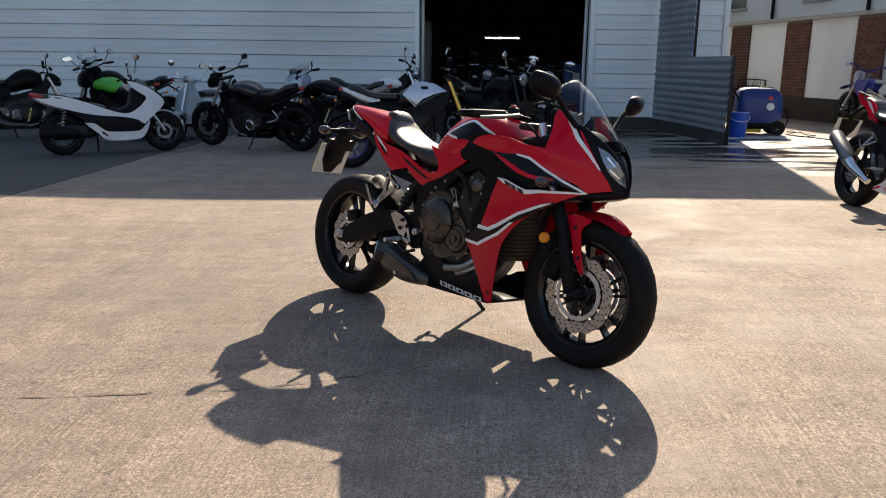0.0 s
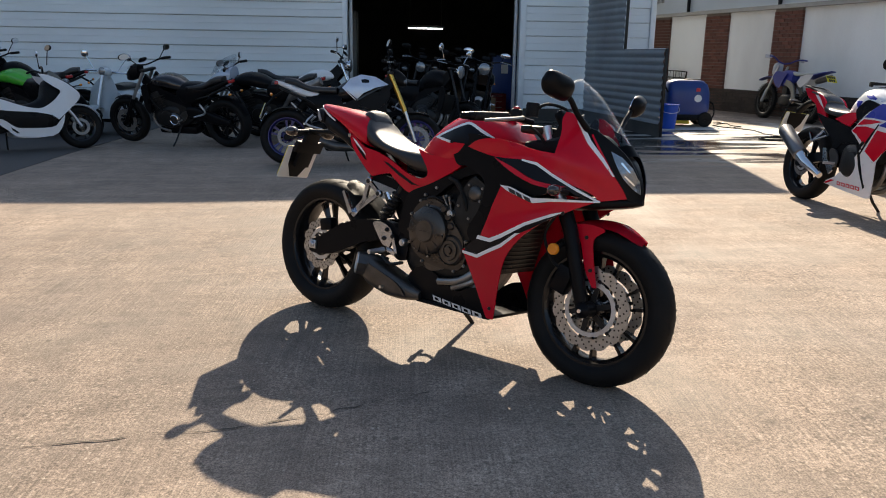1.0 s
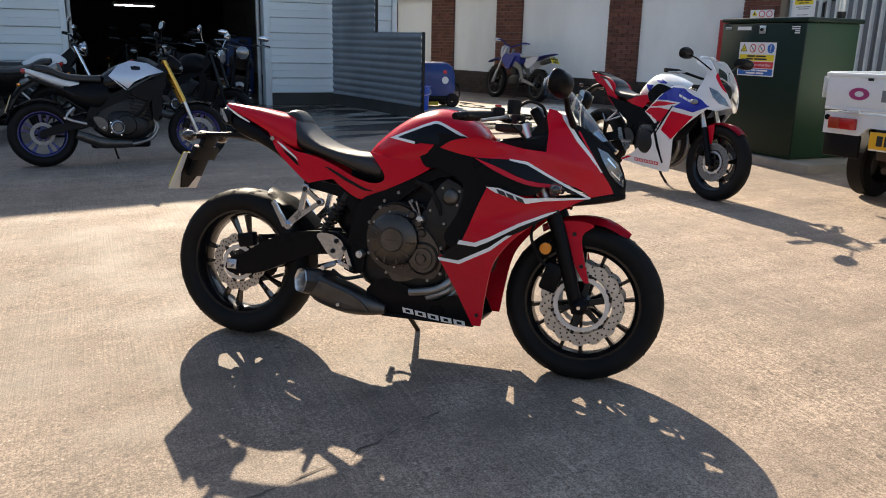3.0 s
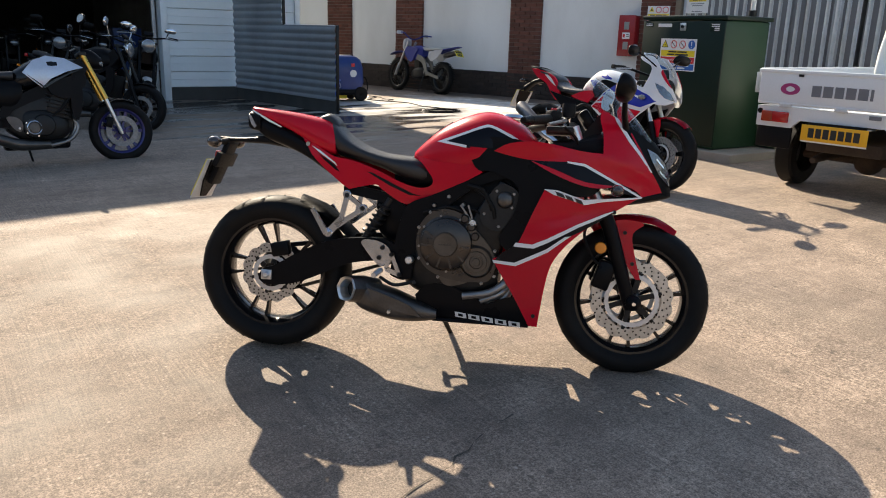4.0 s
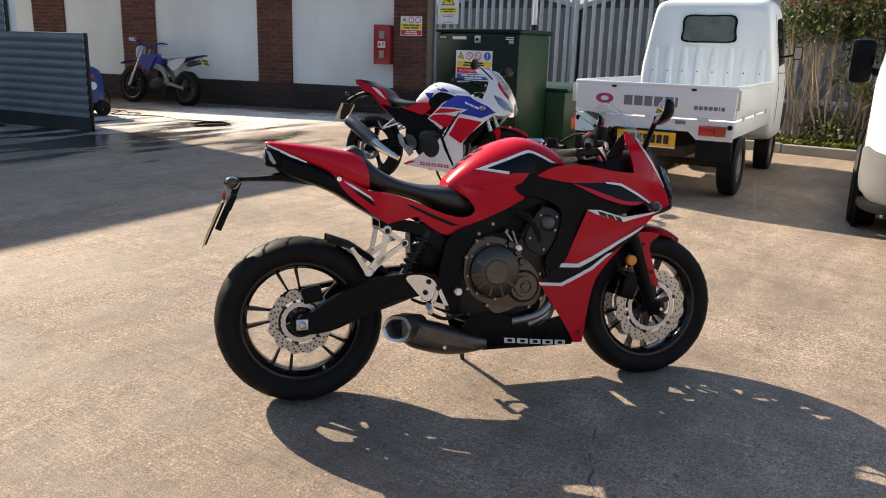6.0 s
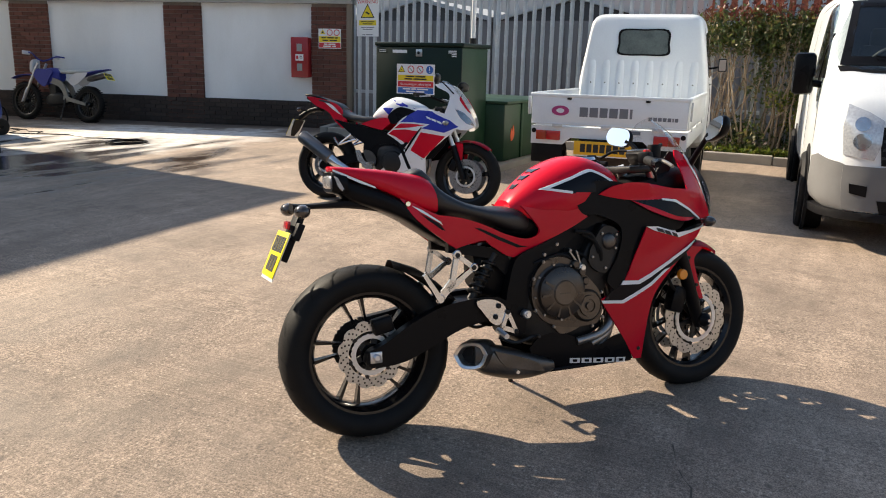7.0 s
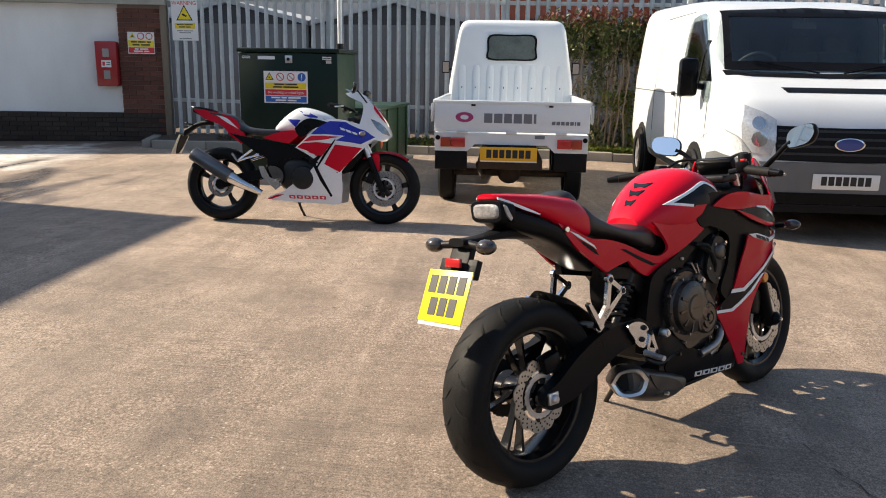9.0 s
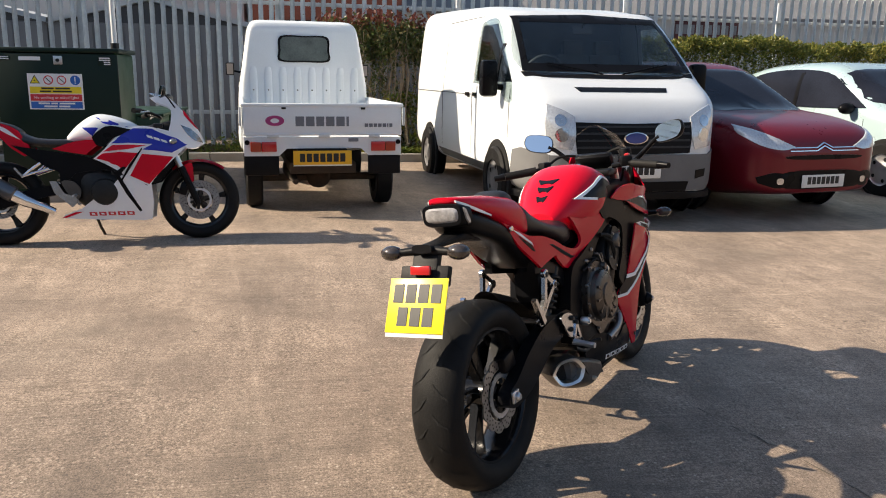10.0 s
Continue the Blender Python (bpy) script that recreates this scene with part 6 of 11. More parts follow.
    # swing arm, chain, shock
    arm = curve2([(-0.035, 0.295, 1), (-0.02, 0.335), (0.04, 0.36), (0.15, 0.425), (0.283, 0.474), (0.46, 0.488), (0.53, 0.46, 1), (0.52, 0.405, 1), (0.35, 0.385), (0.20, 0.32), (0.106, 0.285), (0.0, 0.275)], 4, True)
    mirrored("swing_arm", arm, lambda x, z: 0.128, BLACK, bike, "", 0.045, 0.08)
    bm = B()
    box(bm, 0.36, 0.46, -0.10, 0.10, 0.40, 0.47, 0.012)
    part("arm_bridge", bm, BLACK, bike)
    for s in (-1, 1):
        bm = B()
        box(bm, -0.022, 0.022, s * 0.128, s * 0.138, 0.295, 0.335, 0.003)
        lathe(bm, [(0, s * 0.152), (0.009, s * 0.152), (0.014, s * 0.146), (0.014, s * 0.136)], 12, (0, 0, 0.315))
        part("axle_block", bm, ALU, bike)
    bm = B()
    box(bm, -0.03, 0.045, -0.105, -0.06, -0.028, 0.03, 0.008, pose(0.035, 0, 0.415, 0, -12))
    part("rear_caliper", bm, BLACK, bike)
    bm = B()
    disc_holes(bm, 0.06, 0.104, 0.085, 0.006, 40, 0.006)
    bmesh.ops.translate(bm, verts=bm.verts, vec=(0, 0, 0.315))
    part("sprocket", bm, DARKMETAL, bike)
    bm = B()
    for dz in (-1, 1):
        bar2(bm, (0.0, 0.315 + dz * 0.102), (0.55, 0.43 + dz * 0.035), 0.014, 0.078, 0.092)
    part("chain", bm, CHAIN, bike)
    bm = B()
    flat(bm, curve2([(0.02, 0.425, 1), (0.12, 0.44), (0.26, 0.468), (0.26, 0.452), (0.12, 0.422), (0.04, 0.41)], 3, True), 0.10, 0.04, 1)
    part("chain_guard", bm, PLASTIC, bike)
    bm = B()
    helix(bm, (0.40, -0.088, 0.50), (0.475, -0.088, 0.62), 0.024, 0.006, 6)
    sh = part("shock_spring", bm, DARKMETAL, bike, "dark coil spring")
    bm = B()
    tube(bm, [(0.385, -0.088, 0.475), (0.49, -0.088, 0.645)], [0.015, 0.018], 12)
    part("damper", bm, DARKMETAL, sh)
    bm = B()
    loft(bm, [(0.425, 0.05, 0.64, 0.52), (0.46, 0.065, 0.67, 0.48), (0.50, 0.07, 0.68, 0.46), (0.56, 0.07, 0.66, 0.45)], 4, 16)
    part("battery_box", bm, BLACK, bike)
    # rear hugger
    bm = B()
    rows = []
    for i in range(9):
        t = i / 8
        x, z = np.interp(t, [0, 0.4, 0.75, 1], [0.105, 0.20, 0.275, 0.34]), np.interp(t, [0, 0.4, 0.75, 1], [0.640, 0.606, 0.552, 0.49])
        w = float(np.interp(t, [0, 0.3, 1], [0.05, 0.085, 0.095]))
        rows.append([(x, -1 * w + 2 * w * k / 8, z - 0.03 * abs(-1 + k / 4) ** 2.5) for k in range(9)])
    ring_mesh(bm, rows, False)
    bmesh.ops.solidify(bm, geom=bm.faces[:], thickness=0.004)
    part("rear_mudguard", bm, PLASTIC, bike)
    bm = B()
    mirrored("subframe", [(0.30, 0.70), (0.52, 0.66), (0.56, 0.60), (0.53, 0.56), (0.46, 0.63), (0.30, 0.66)], lambda x, z: 0.10, BLACK, bike, "", 0.03, 0.06)

    # foot pegs and brackets
    for s in (-1, 1):
        y0, y1 = s * 0.118, s * 0.132
        bm = B()
        bar2(bm, (0.322, 0.655), (0.300, 0.552), 0.019, y0, y1, 0.005, w1=0.020)
        bar2(bm, (0.388, 0.603), (0.282, 0.528), 0.016, y0, y1, 0.005, w1=0.024)
        bar2(bm, (0.322, 0.652), (0.388, 0.603), 0.017, y0, y1, 0.005)
        bar2(bm, (0.305, 0.560), (0.246, 0.494), 0.026, y0, y1, 0.006, w1=0.030)
        for x, z, r in ((0.322, 0.655, 0.017), (0.388, 0.603, 0.016), (0.250, 0.498, 0.018)):
            lathe(bm, [(0, y1 + s * 0.003), (r * 0.8, y1 + s * 0.003), (r, y1), (r, y0), (0, y0)], 16, (x, 0, z))
        hg_ = part("pillion_bracket", bm, POLISHED, bike, "polished aluminium footrest bracket")
        bm = B()
        bar2(bm, (0.246, 0.497), (0.186, 0.592), 0.022, s * 0.132, s * 0.15, 0.006, w1=0.014)
        part("pillion_peg", bm, POLISHED, hg_)
        for x, z in ((0.322, 0.652), (0.386, 0.603)):
            bm = B()
            lathe(bm, [(0, s * 0.138), (0.008, s * 0.138), (0.012, s * 0.132), (0.012, s * 0.13)], 12, (x, 0, z))
            part("fastener", bm, DARKMETAL, hg_)
        bm = B()
        flat(bm, curve2([(0.388, 0.470), (0.405, 0.483), (0.455, 0.480), (0.496, 0.458), (0.508, 0.425), (0.488, 0.392), (0.468, 0.382), (0.44, 0.402), (0.405, 0.445)], 3, True), 0.145, 0.010, s)
        rb = part("heel_plate", bm, POLISHED, bike, "polished aluminium heel plate")
        bm = B()
        bar2(bm, (0.512, 0.430), (0.545, 0.352), 0.016, s * 0.138, s * 0.150)
        bar2(bm, (0.512, 0.430), (0.490, 0.372), 0.014, s * 0.138, s * 0.150)
        bar2(bm, (0.490, 0.372), (0.545, 0.352), 0.018, s * 0.138, s * 0.150)
        part("peg_bracket", bm, POLISHED, rb)
        for x, z in ((0.512, 0.430), (0.545, 0.352), (0.475, 0.455), (0.462, 0.415)):
            bm = B()
            lathe(bm, [(0, s * 0.156), (0.006, s * 0.156), (0.010, s * 0.150), (0.010, s * 0.144)], 10, (x, 0, z))
            part("fastener", bm, DARKMETAL, rb)
        bm = B()
        tube(bm, [(0.470, s * 0.15, 0.365), (0.462, s * 0.235, 0.357)], [0.012, 0.010], 10)
        part("foot_peg", bm, ALU, rb)
        bm = B()
        tube(bm, [(0.47, s * 0.155, 0.34), (0.53, s * 0.17, 0.315), (0.60, s * 0.172, 0.33), (0.615, s * 0.20, 0.335)], 0.007, 8, smooth=4)
        part("pedal", bm, DARKMETAL, rb)
    bm = B()
    tube(bm, [(0.66, 0.12, 0.20), (0.69, 0.18, 0.12), (0.715, 0.245, 0.046)], [0.013, 0.011, 0.010], 10)
    sd = part("side_stand", bm, DARKMETAL, bike)
    bm = B()
    box(bm, -0.035, 0.025, -0.018, 0.018, -0.005, 0.005, 0.003, pose(0.715, 0.25, 0.042, 7.5))
    part("stand_foot", bm, DARKMETAL, sd)
    return bike


hero_bike()
# ---- the other motorcycles ----
DISC = mat("brake_disc_steel", (0.26, 0.255, 0.25), 0.5, 0.75, vary=0.35, scale=60, bump=0.2, bump_scale=150)

def rig(name, x, y, yaw, lean, label, group=""):
    return thing(name, pose(x, y, ground_z(x, y), 0, 0, yaw) @ pose(0, 0, 0, lean), label, "motorcycle" if "scooter" not in name else "scooter", group)


def oval_mirror(bike, foot, tip, s, size=1.0, shell=BLACK, round_=False):
    bm = B()
    tube(bm, [foot, Vector(foot).lerp(Vector(tip), 0.6) + Vector((0, 0, 0.012)), tip], 0.006, 8, smooth=3)
    st = part("mirror", bm, shell if round_ else BLACK, bike)
    ax = Matrix.Translation(tip) @ Matrix.Rotation(radians(-s * 12), 4, "Z") @ Matrix.Rotation(radians(8), 4, "Y")
    pts = [(0.055 * size * math.cos(a), 0.055 * size * math.sin(a)) for a in (k * math.pi / 9 for k in range(18))] if round_ else curve2([(-0.07 * size, -0.02 * size), (0, -0.036 * size), (0.07 * size, -0.024 * size), (0.075 * size, 0.02 * size), (0, 0.038 * size), (-0.06 * size, 0.02 * size)], 3, True)
    bm = B()
    ring_mesh(bm, [[ax @ Vector((x, s * a * f, b * f)) for a, b in pts] for f, x in ((0.95, -0.006), (1, 0), (0.85, 0.016), (0.4, 0.026))])
    part("mirror_shell", bm, shell, st)
    bm = B()
    ring_mesh(bm, [[ax @ Vector((x, s * a * 0.9, b * 0.9)) for a, b in pts] for x in (-0.0065, -0.009)])
    part("mirror_glass", bm, MIRROR, st, "", 20)
    return st


def running_gear(bike, wb, rr_=0.315, fr=0.30, rw=0.085, fw_=0.058, rim=BLACK_GLOSS, fork=STEEL, fork_low=BLACK, spokes=5, vee=0.2, top=(0.30, 0.62), rake_x=0.26, fy=0.095, bar_z=1.0, bar_y=0.36, bar_x=None, bar_mat=BLACK, thin=0.008, discs=True, rim_r=0.222, frim_r=None, usd=False, detail=False, engine=DARKMETAL, arm=BLACK, pipe=EXHAUST):
    """Wheels, arm, engine, forks, bars, stand."""
    wheel(bike, 0, rr_, rw, rim_r, rim, spokes, vee, 0.05, [(-0.07, 0.075, 0.11, 0)] if discs else None, DISC, "rear_wheel", detail, thin=thin)
    wheel(bike, wb, fr, fw_, frim_r or rim_r, rim, spokes, vee, 0.04, [(-0.06, 0.10, 0.15, 0), (0.06, 0.10, 0.15, 0)] if discs else None, DISC, "front_wheel", detail, thin=thin)
    hx, hz = wb - rake_x, bar_z - 0.06
    for s in (-1, 1):
        bm = B()
        tube(bm, [(hx, s * fy, hz), (wb - 0.42 * rake_x, s * fy, fr + (hz - fr) * 0.42)], 0.026 if usd else 0.02, 12)
        fk = part("fork_tube", bm, fork, bike)
        bm = B()
        tube(bm, [(wb - 0.45 * rake_x, s * fy, fr + (hz - fr) * 0.45), (wb - 0.02, s * fy, fr), (wb - 0.01, s * fy, fr - 0.03)], [0.02, 0.02, 0.016] if usd else [0.027, 0.025, 0.02], 12)
        part("fork_leg", bm, fork_low, fk)
        bm = B()
        box(bm, -0.03, 0.03, -0.025, 0.025, -0.05, 0.05, 0.008, pose(wb - 0.11, s * 0.075, fr + 0.09, 0, 18))
        part("brake_caliper", bm, BLACK, fk)
        bm = B()
        sheet(bm, curve2([(-0.03, rr_ - 0.02, 1), (0.0, rr_ + 0.035), (0.25, rr_ + 0.11), (0.50, rr_ + 0.15, 1), (0.52, rr_ + 0.08, 1), (0.25, rr_ + 0.03), (0.02, rr_ - 0.035)], 3, True), lambda a, b, d: (a, s * (0.12 - d), b), 0.035, 0.2)
        part("swing_arm", bm, arm, bike)
        bm = B()
        bx = hx - 0.02 if bar_x is None else bar_x
        tube(bm, [(hx + 0.02, 0, bar_z), (hx + 0.01, s * 0.10, bar_z + 0.01), (bx, s * (bar_y - 0.12), bar_z + 0.04), (bx - 0.05, s * bar_y, bar_z + 0.035)], 0.011, 8, smooth=3)
        hb = part("handlebar", bm, bar_mat, bike)
        bm = B()
        tube(bm, [(bx - 0.015, s * (bar_y - 0.12), bar_z + 0.04), (bx - 0.052, s * bar_y, bar_z + 0.035)], 0.018, 10)
        part("grip", bm, RUBBER, hb)
        bm = B()
        tube(bm, [(bx + 0.02, s * (bar_y - 0.16), bar_z + 0.04), (bx + 0.045, s * (bar_y - 0.10), bar_z + 0.035), (bx + 0.0, s * (bar_y + 0.01), bar_z + 0.02)], 0.006, 6, smooth=3)
        part("lever", bm, ALU, hb)
    bm = B()
    box(bm, hx - 0.03, hx + 0.04, -fy - 0.03, fy + 0.03, hz - 0.02, hz + 0.015, 0.008)
    part("top_yoke", bm, DARKMETAL, bike)
    ex = 0.5 * wb + 0.03
    bm = B()
    loft(bm, [(ex - 0.20, 0.10, 0.50, 0.30), (ex - 0.12, 0.14, 0.54, 0.25), (ex + 0.02, 0.155, 0.54, 0.23), (ex + 0.16, 0.145, 0.48, 0.26), (ex + 0.22, 0.11, 0.44, 0.30)], 4, 18)
    part("engine_case", bm, engine, bike)
    bm = B()
    box(bm, -0.08, 0.08, -0.13, 0.13, -0.12, 0.14, 0.015, pose(ex + 0.14, 0, 0.56, 0, 22))
    part("cylinder_block", bm, engine, bike)
    for s in (-1, 1):
        bm = B()
        lathe(bm, [(0.10, s * 0.10), (0.10, s * 0.155), (0.09, s * 0.172), (0.05, s * 0.18), (0, s * 0.181)], 26, (ex, 0, 0.38))
        part("engine_cover", bm, engine, bike)
        bm = B()
        tube(bm, [(ex - 0.2, s * 0.13, 0.36), (ex - 0.21, s * 0.23, 0.355)], [0.011, 0.010], 8)
        part("foot_peg", bm, ALU, bike)
        bm = B()
        flat(bm, curve2([(ex - 0.30, 0.46), (ex - 0.22, 0.46), (ex - 0.17, 0.40), (ex - 0.19, 0.33), (ex - 0.25, 0.36)], 3, True), 0.14, 0.01, s)
        part("heel_plate", bm, GUNMETAL, bike)
        bm = B()
        sheet(bm, curve2([(hx - 0.03, hz - 0.04, 1), (hx + 0.04, hz - 0.14, 1), (hx - 0.12, hz - 0.30), (0.52, 0.52), (0.48, 0.36, 1), (0.42, 0.38, 1), (0.45, 0.58), (hx - 0.25, hz - 0.22)], 3, True), lambda a, b, d: (a, s * (0.12 - d), b), 0.03, 0.15)
        part("frame_spar", bm, BLACK, bike)
    bm = B()
    tube(bm, [(0.42 * wb, 0.10, 0.28), (0.45 * wb, 0.20, 0.10), (0.45 * wb + 0.02, 0.255, 0.035)], 0.011, 8)
    part("side_stand", bm, DARKMETAL, bike)
    bm = B()
    for y in (-0.06, 0.04):
        tube(bm, [(ex + 0.24, y, 0.52), (ex + 0.28, y, 0.36), (ex + 0.18, y, 0.22), (ex - 0.05, y - 0.03, 0.18)], 0.018, 10, smooth=4)
    part("header_pipe", bm, pipe, bike)
    bm = B()
    helix(bm, (0.40, 0, 0.45), (0.46, 0, 0.64), 0.03, 0.007, 5)
    part("shock_spring", bm, DARKMETAL, bike)
    return hx, hz


def guard(bike, x, z, R, a0, a1, w, material, name="front_mudguard"):
    bm = B()
    rows = []
    for i in range(11):
        a = radians(a0 + (a1 - a0) * i / 10)
        ww = w * (0.75 + 0.25 * math.sin(math.pi * i / 10))
        rows.append([(x + (R - 0.022 * abs(u) ** 2.4) * math.cos(a), u * ww, z + (R - 0.022 * abs(u) ** 2.4) * math.sin(a)) for u in (-1 + k / 4 for k in range(9))])
    ring_mesh(bm, rows, False)
    bmesh.ops.solidify(bm, geom=bm.faces[:], thickness=0.004)
    return part(name, bm, material, bike)


def body(bike, name, rows, material, n=2.6, seg=22, waist=0.45, label="", y=0.0):
    bm = B()
    loft(bm, rows, n, seg, waist)
    if y:
        bmesh.ops.translate(bm, verts=bm.verts, vec=(0, y, 0))
    return part(name, bm, material, bike, label)


def round_lamp(bike, x, z, r, shell=BLACK, y=0.0):
    bm = B()
    lathe(bm, [(0.0, -r * 1.1), (r * 0.6, -r), (r, -0.3 * r), (r * 1.05, 0.05 * r), (r * 0.98, 0.1 * r)], 24, (x, y, z), "x")
    h = part("head_lamp", bm, shell, bike)
    bm = B()
    lathe(bm, [(r * 0.98, 0.09 * r), (r * 0.7, 0.22 * r), (0, 0.3 * r)], 24, (x, y, z), "x")
    part("lamp_glass", bm, CLEARLENS, h, "clear lamp glass")
    return h


def tail_lamps(bike, x, z, y=0.10, amber=True):
    for s in (-1, 1):
        bm = B()
        tube(bm, [(x, 0, z), (x - 0.01, s * y, z)], 0.008, 6)
        st = part("indicator_stalk", bm, BLACK, bike)
        bm = B()
        ellipsoid(bm, (x - 0.012, s * (y + 0.025), z), 0.018, 0.03, 0.017, seg=10)
        part("indicator_lens", bm, AMBER if amber else SMOKED, st)


def back_plate(bike, x, z, tilt, material=PLATE_Y, w=0.22, h=0.165):
    return plate_on(bike, Matrix.Translation((x, 0, z)) @ Matrix.Rotation(radians(-90), 4, "Z") @ Matrix.Rotation(radians(-tilt), 4, "X"), w, h, material, [(0.036, 4, 0.055), (-0.036, 3, 0.055)])


# white, red and blue sports bike parked by the fuel tank
def tricolour_bike():
    b = rig("sports_motorcycle", 3.172, 7.265, -84.5, -7, "white, red and blue faired sports motorcycle on its side stand")
    running_gear(b, 1.385, 0.308, 0.300, 0.072, 0.056, BLACK_GLOSS, STEEL, BLACK, 5, 0, fy=0.085, bar_z=0.93, bar_y=0.33, thin=0.013, rake_x=0.28, detail=True, bar_x=1.02)

    def fw(x, z):
        a = float(np.interp(x, [0.3, 0.5, 0.75, 0.95, 1.1, 1.2, 1.3, 1.37, 1.42, 1.455], [0.12, 0.14, 0.175, 0.20, 0.205, 0.19, 0.15, 0.105, 0.06, 0.015]))
        return a * float(np.interp(z, [0.14, 0.3, 0.5, 0.7, 0.85, 1.0, 1.1], [0.78, 0.9, 0.98, 1.0, 0.86, 0.62, 0.45]))

    def sw(x, z):
        return float(np.interp(x, [-0.25, -0.05, 0.15, 0.4, 0.65, 0.9], [0.05, 0.075, 0.10, 0.12, 0.15, 0.165]))

    mirrored("tail_cowl", curve2([(-0.24, 0.925, 1), (-0.15, 0.925), (-0.02, 0.90), (0.12, 0.855), (0.19, 0.77), (0.25, 0.66, 1), (0.18, 0.65, 1), (0.09, 0.715), (0.01, 0.795), (-0.14, 0.85)], 4, True), sw, RED, b, "", 0.02, 0.04)
    mirrored("tail_flash", curve2([(-0.04, 0.885, 1), (0.06, 0.855), (0.16, 0.77, 1), (0.07, 0.815)], 3, True), sw, WHITE, b, "white flash on the tail", 0.003, 0.04, 0.002)
    body(b, "tail_top", [(-0.25, 0.03, 0.935, 0.90), (-0.15, 0.06, 0.935, 0.86), (0.0, 0.075, 0.91, 0.82), (0.12, 0.08, 0.86, 0.75), (0.22, 0.08, 0.76, 0.66)], BLACK, 3)
    body(b, "pillion_seat", [(-0.10, 0.07, 0.915, 0.88), (0.0, 0.085, 0.905, 0.86), (0.10, 0.085, 0.88, 0.83), (0.16, 0.08, 0.84, 0.79)], SEAT, 3)
    body(b, "seat", [(0.12, 0.085, 0.86, 0.74), (0.18, 0.105, 0.815, 0.73), (0.26, 0.12, 0.785, 0.72), (0.38, 0.12, 0.775, 0.71), (0.48, 0.11, 0.772, 0.71), (0.54, 0.085, 0.755, 0.72)], SEAT, 3)
    TK = [(0.47, 0.08, 0.80, 0.74), (0.52, 0.105, 0.86, 0.735), (0.60, 0.135, 0.925, 0.73), (0.68, 0.155, 0.96, 0.73), (0.80, 0.165, 0.945, 0.74), (0.92, 0.145, 0.90, 0.76), (0.99, 0.10, 0.85, 0.78)]
    body(b, "fuel_tank", TK, WHITE, 2.6, 26)

    def tw(x, z):
        h, t, q = (float(np.interp(x, [r[0] for r in TK], [r[k] for r in TK])) for k in (1, 2, 3))
        mid = q + (t - q) * 0.45
        u = min(abs((z - mid) / ((t - mid) if z > mid else (mid - q))), 0.97)
        return h * (1 - u ** 2.6) ** (1 / 2.6)

    mirrored("tank_flash", [(0.66, 0.935), (0.76, 0.915), (0.93, 0.85), (0.78, 0.87), (0.73, 0.885)], tw, BLUE, b, "blue flash on the tank", 0.003, 0.02, 0.003)
    mirrored("tank_flash", [(0.555, 0.872), (0.70, 0.85), (0.655, 0.79), (0.61, 0.83)], tw, BLUE, b, "blue flash on the tank", 0.003, 0.02, 0.003)
    mirrored("knee_panel", curve2([(0.65, 0.78, 1), (0.70, 0.83), (0.78, 0.865), (0.93, 0.835, 1), (0.90, 0.81), (0.80, 0.775), (0.73, 0.715), (0.68, 0.725)], 3, True), sw, BLACK, b, "", 0.01, 0.03, 0.01)
    mirrored("side_cover", curve2([(0.37, 0.70, 1), (0.54, 0.755), (0.69, 0.765, 1), (0.68, 0.72, 1), (0.60, 0.655, 1), (0.48, 0.675)], 3, True), sw, RED, b, "", 0.012, 0.03, 0.004)
    mirrored("frame_cover", curve2([(0.10, 0.73, 1), (0.26, 0.70), (0.45, 0.67), (0.66, 0.62), (0.70, 0.50), (0.60, 0.36), (0.48, 0.34), (0.44, 0.50), (0.28, 0.60)], 3, True), lambda x, z: 0.115, BLACK, b, "", 0.02, 0.06)
    mirrored("upper_fairing", curve2([(0.655, 0.625, 1), (0.73, 0.69), (0.80, 0.765), (0.93, 0.855), (1.07, 0.855), (1.21, 0.80), (1.33, 0.73, 1), (1.22, 0.62, 1), (1.10, 0.50), (1.04, 0.42, 1), (0.90, 0.47), (0.84, 0.52), (0.76, 0.57)], 3, True), fw, WHITE, b, "", 0.006, 0.03, 0.0)
    mirrored("blue_panel", [(0.785, 0.735), (0.86, 0.80), (0.94, 0.845), (1.07, 0.842), (1.24, 0.772), (1.318, 0.722), (1.205, 0.662), (1.0, 0.688), (1.075, 0.728), (0.90, 0.738)], fw, BLUE, b, "blue panel on the fairing", 0.003, 0.03, 0.0035)
    mirrored("red_panel", [(0.725, 0.675), (0.79, 0.722), (0.90, 0.725), (1.03, 0.718), (0.90, 0.692)], fw, RED, b, "red panel on the fairing", 0.003, 0.03, 0.0035)
    mirrored("red_panel", [(0.672, 0.627), (0.72, 0.662), (0.84, 0.672), (0.965, 0.662), (0.88, 0.555), (0.86, 0.535), (0.82, 0.572), (0.78, 0.585), (0.76, 0.60)], fw, RED, b, "red panel on the fairing", 0.003, 0.03, 0.0035)
    mirrored("red_panel", [(0.995, 0.655), (1.10, 0.645), (1.215, 0.632), (1.13, 0.53), (1.035, 0.43), (0.905, 0.495)], fw, RED, b, "red panel on the fairing", 0.003, 0.03, 0.0035)
    mirrored("fairing_seam", [(0.995, 0.70), (1.0, 0.692), (0.925, 0.575), (0.845, 0.455), (0.83, 0.45), (0.90, 0.575)], fw, BLACK, b, "dark seam in the fairing", 0.003, 0.03, 0.0055)
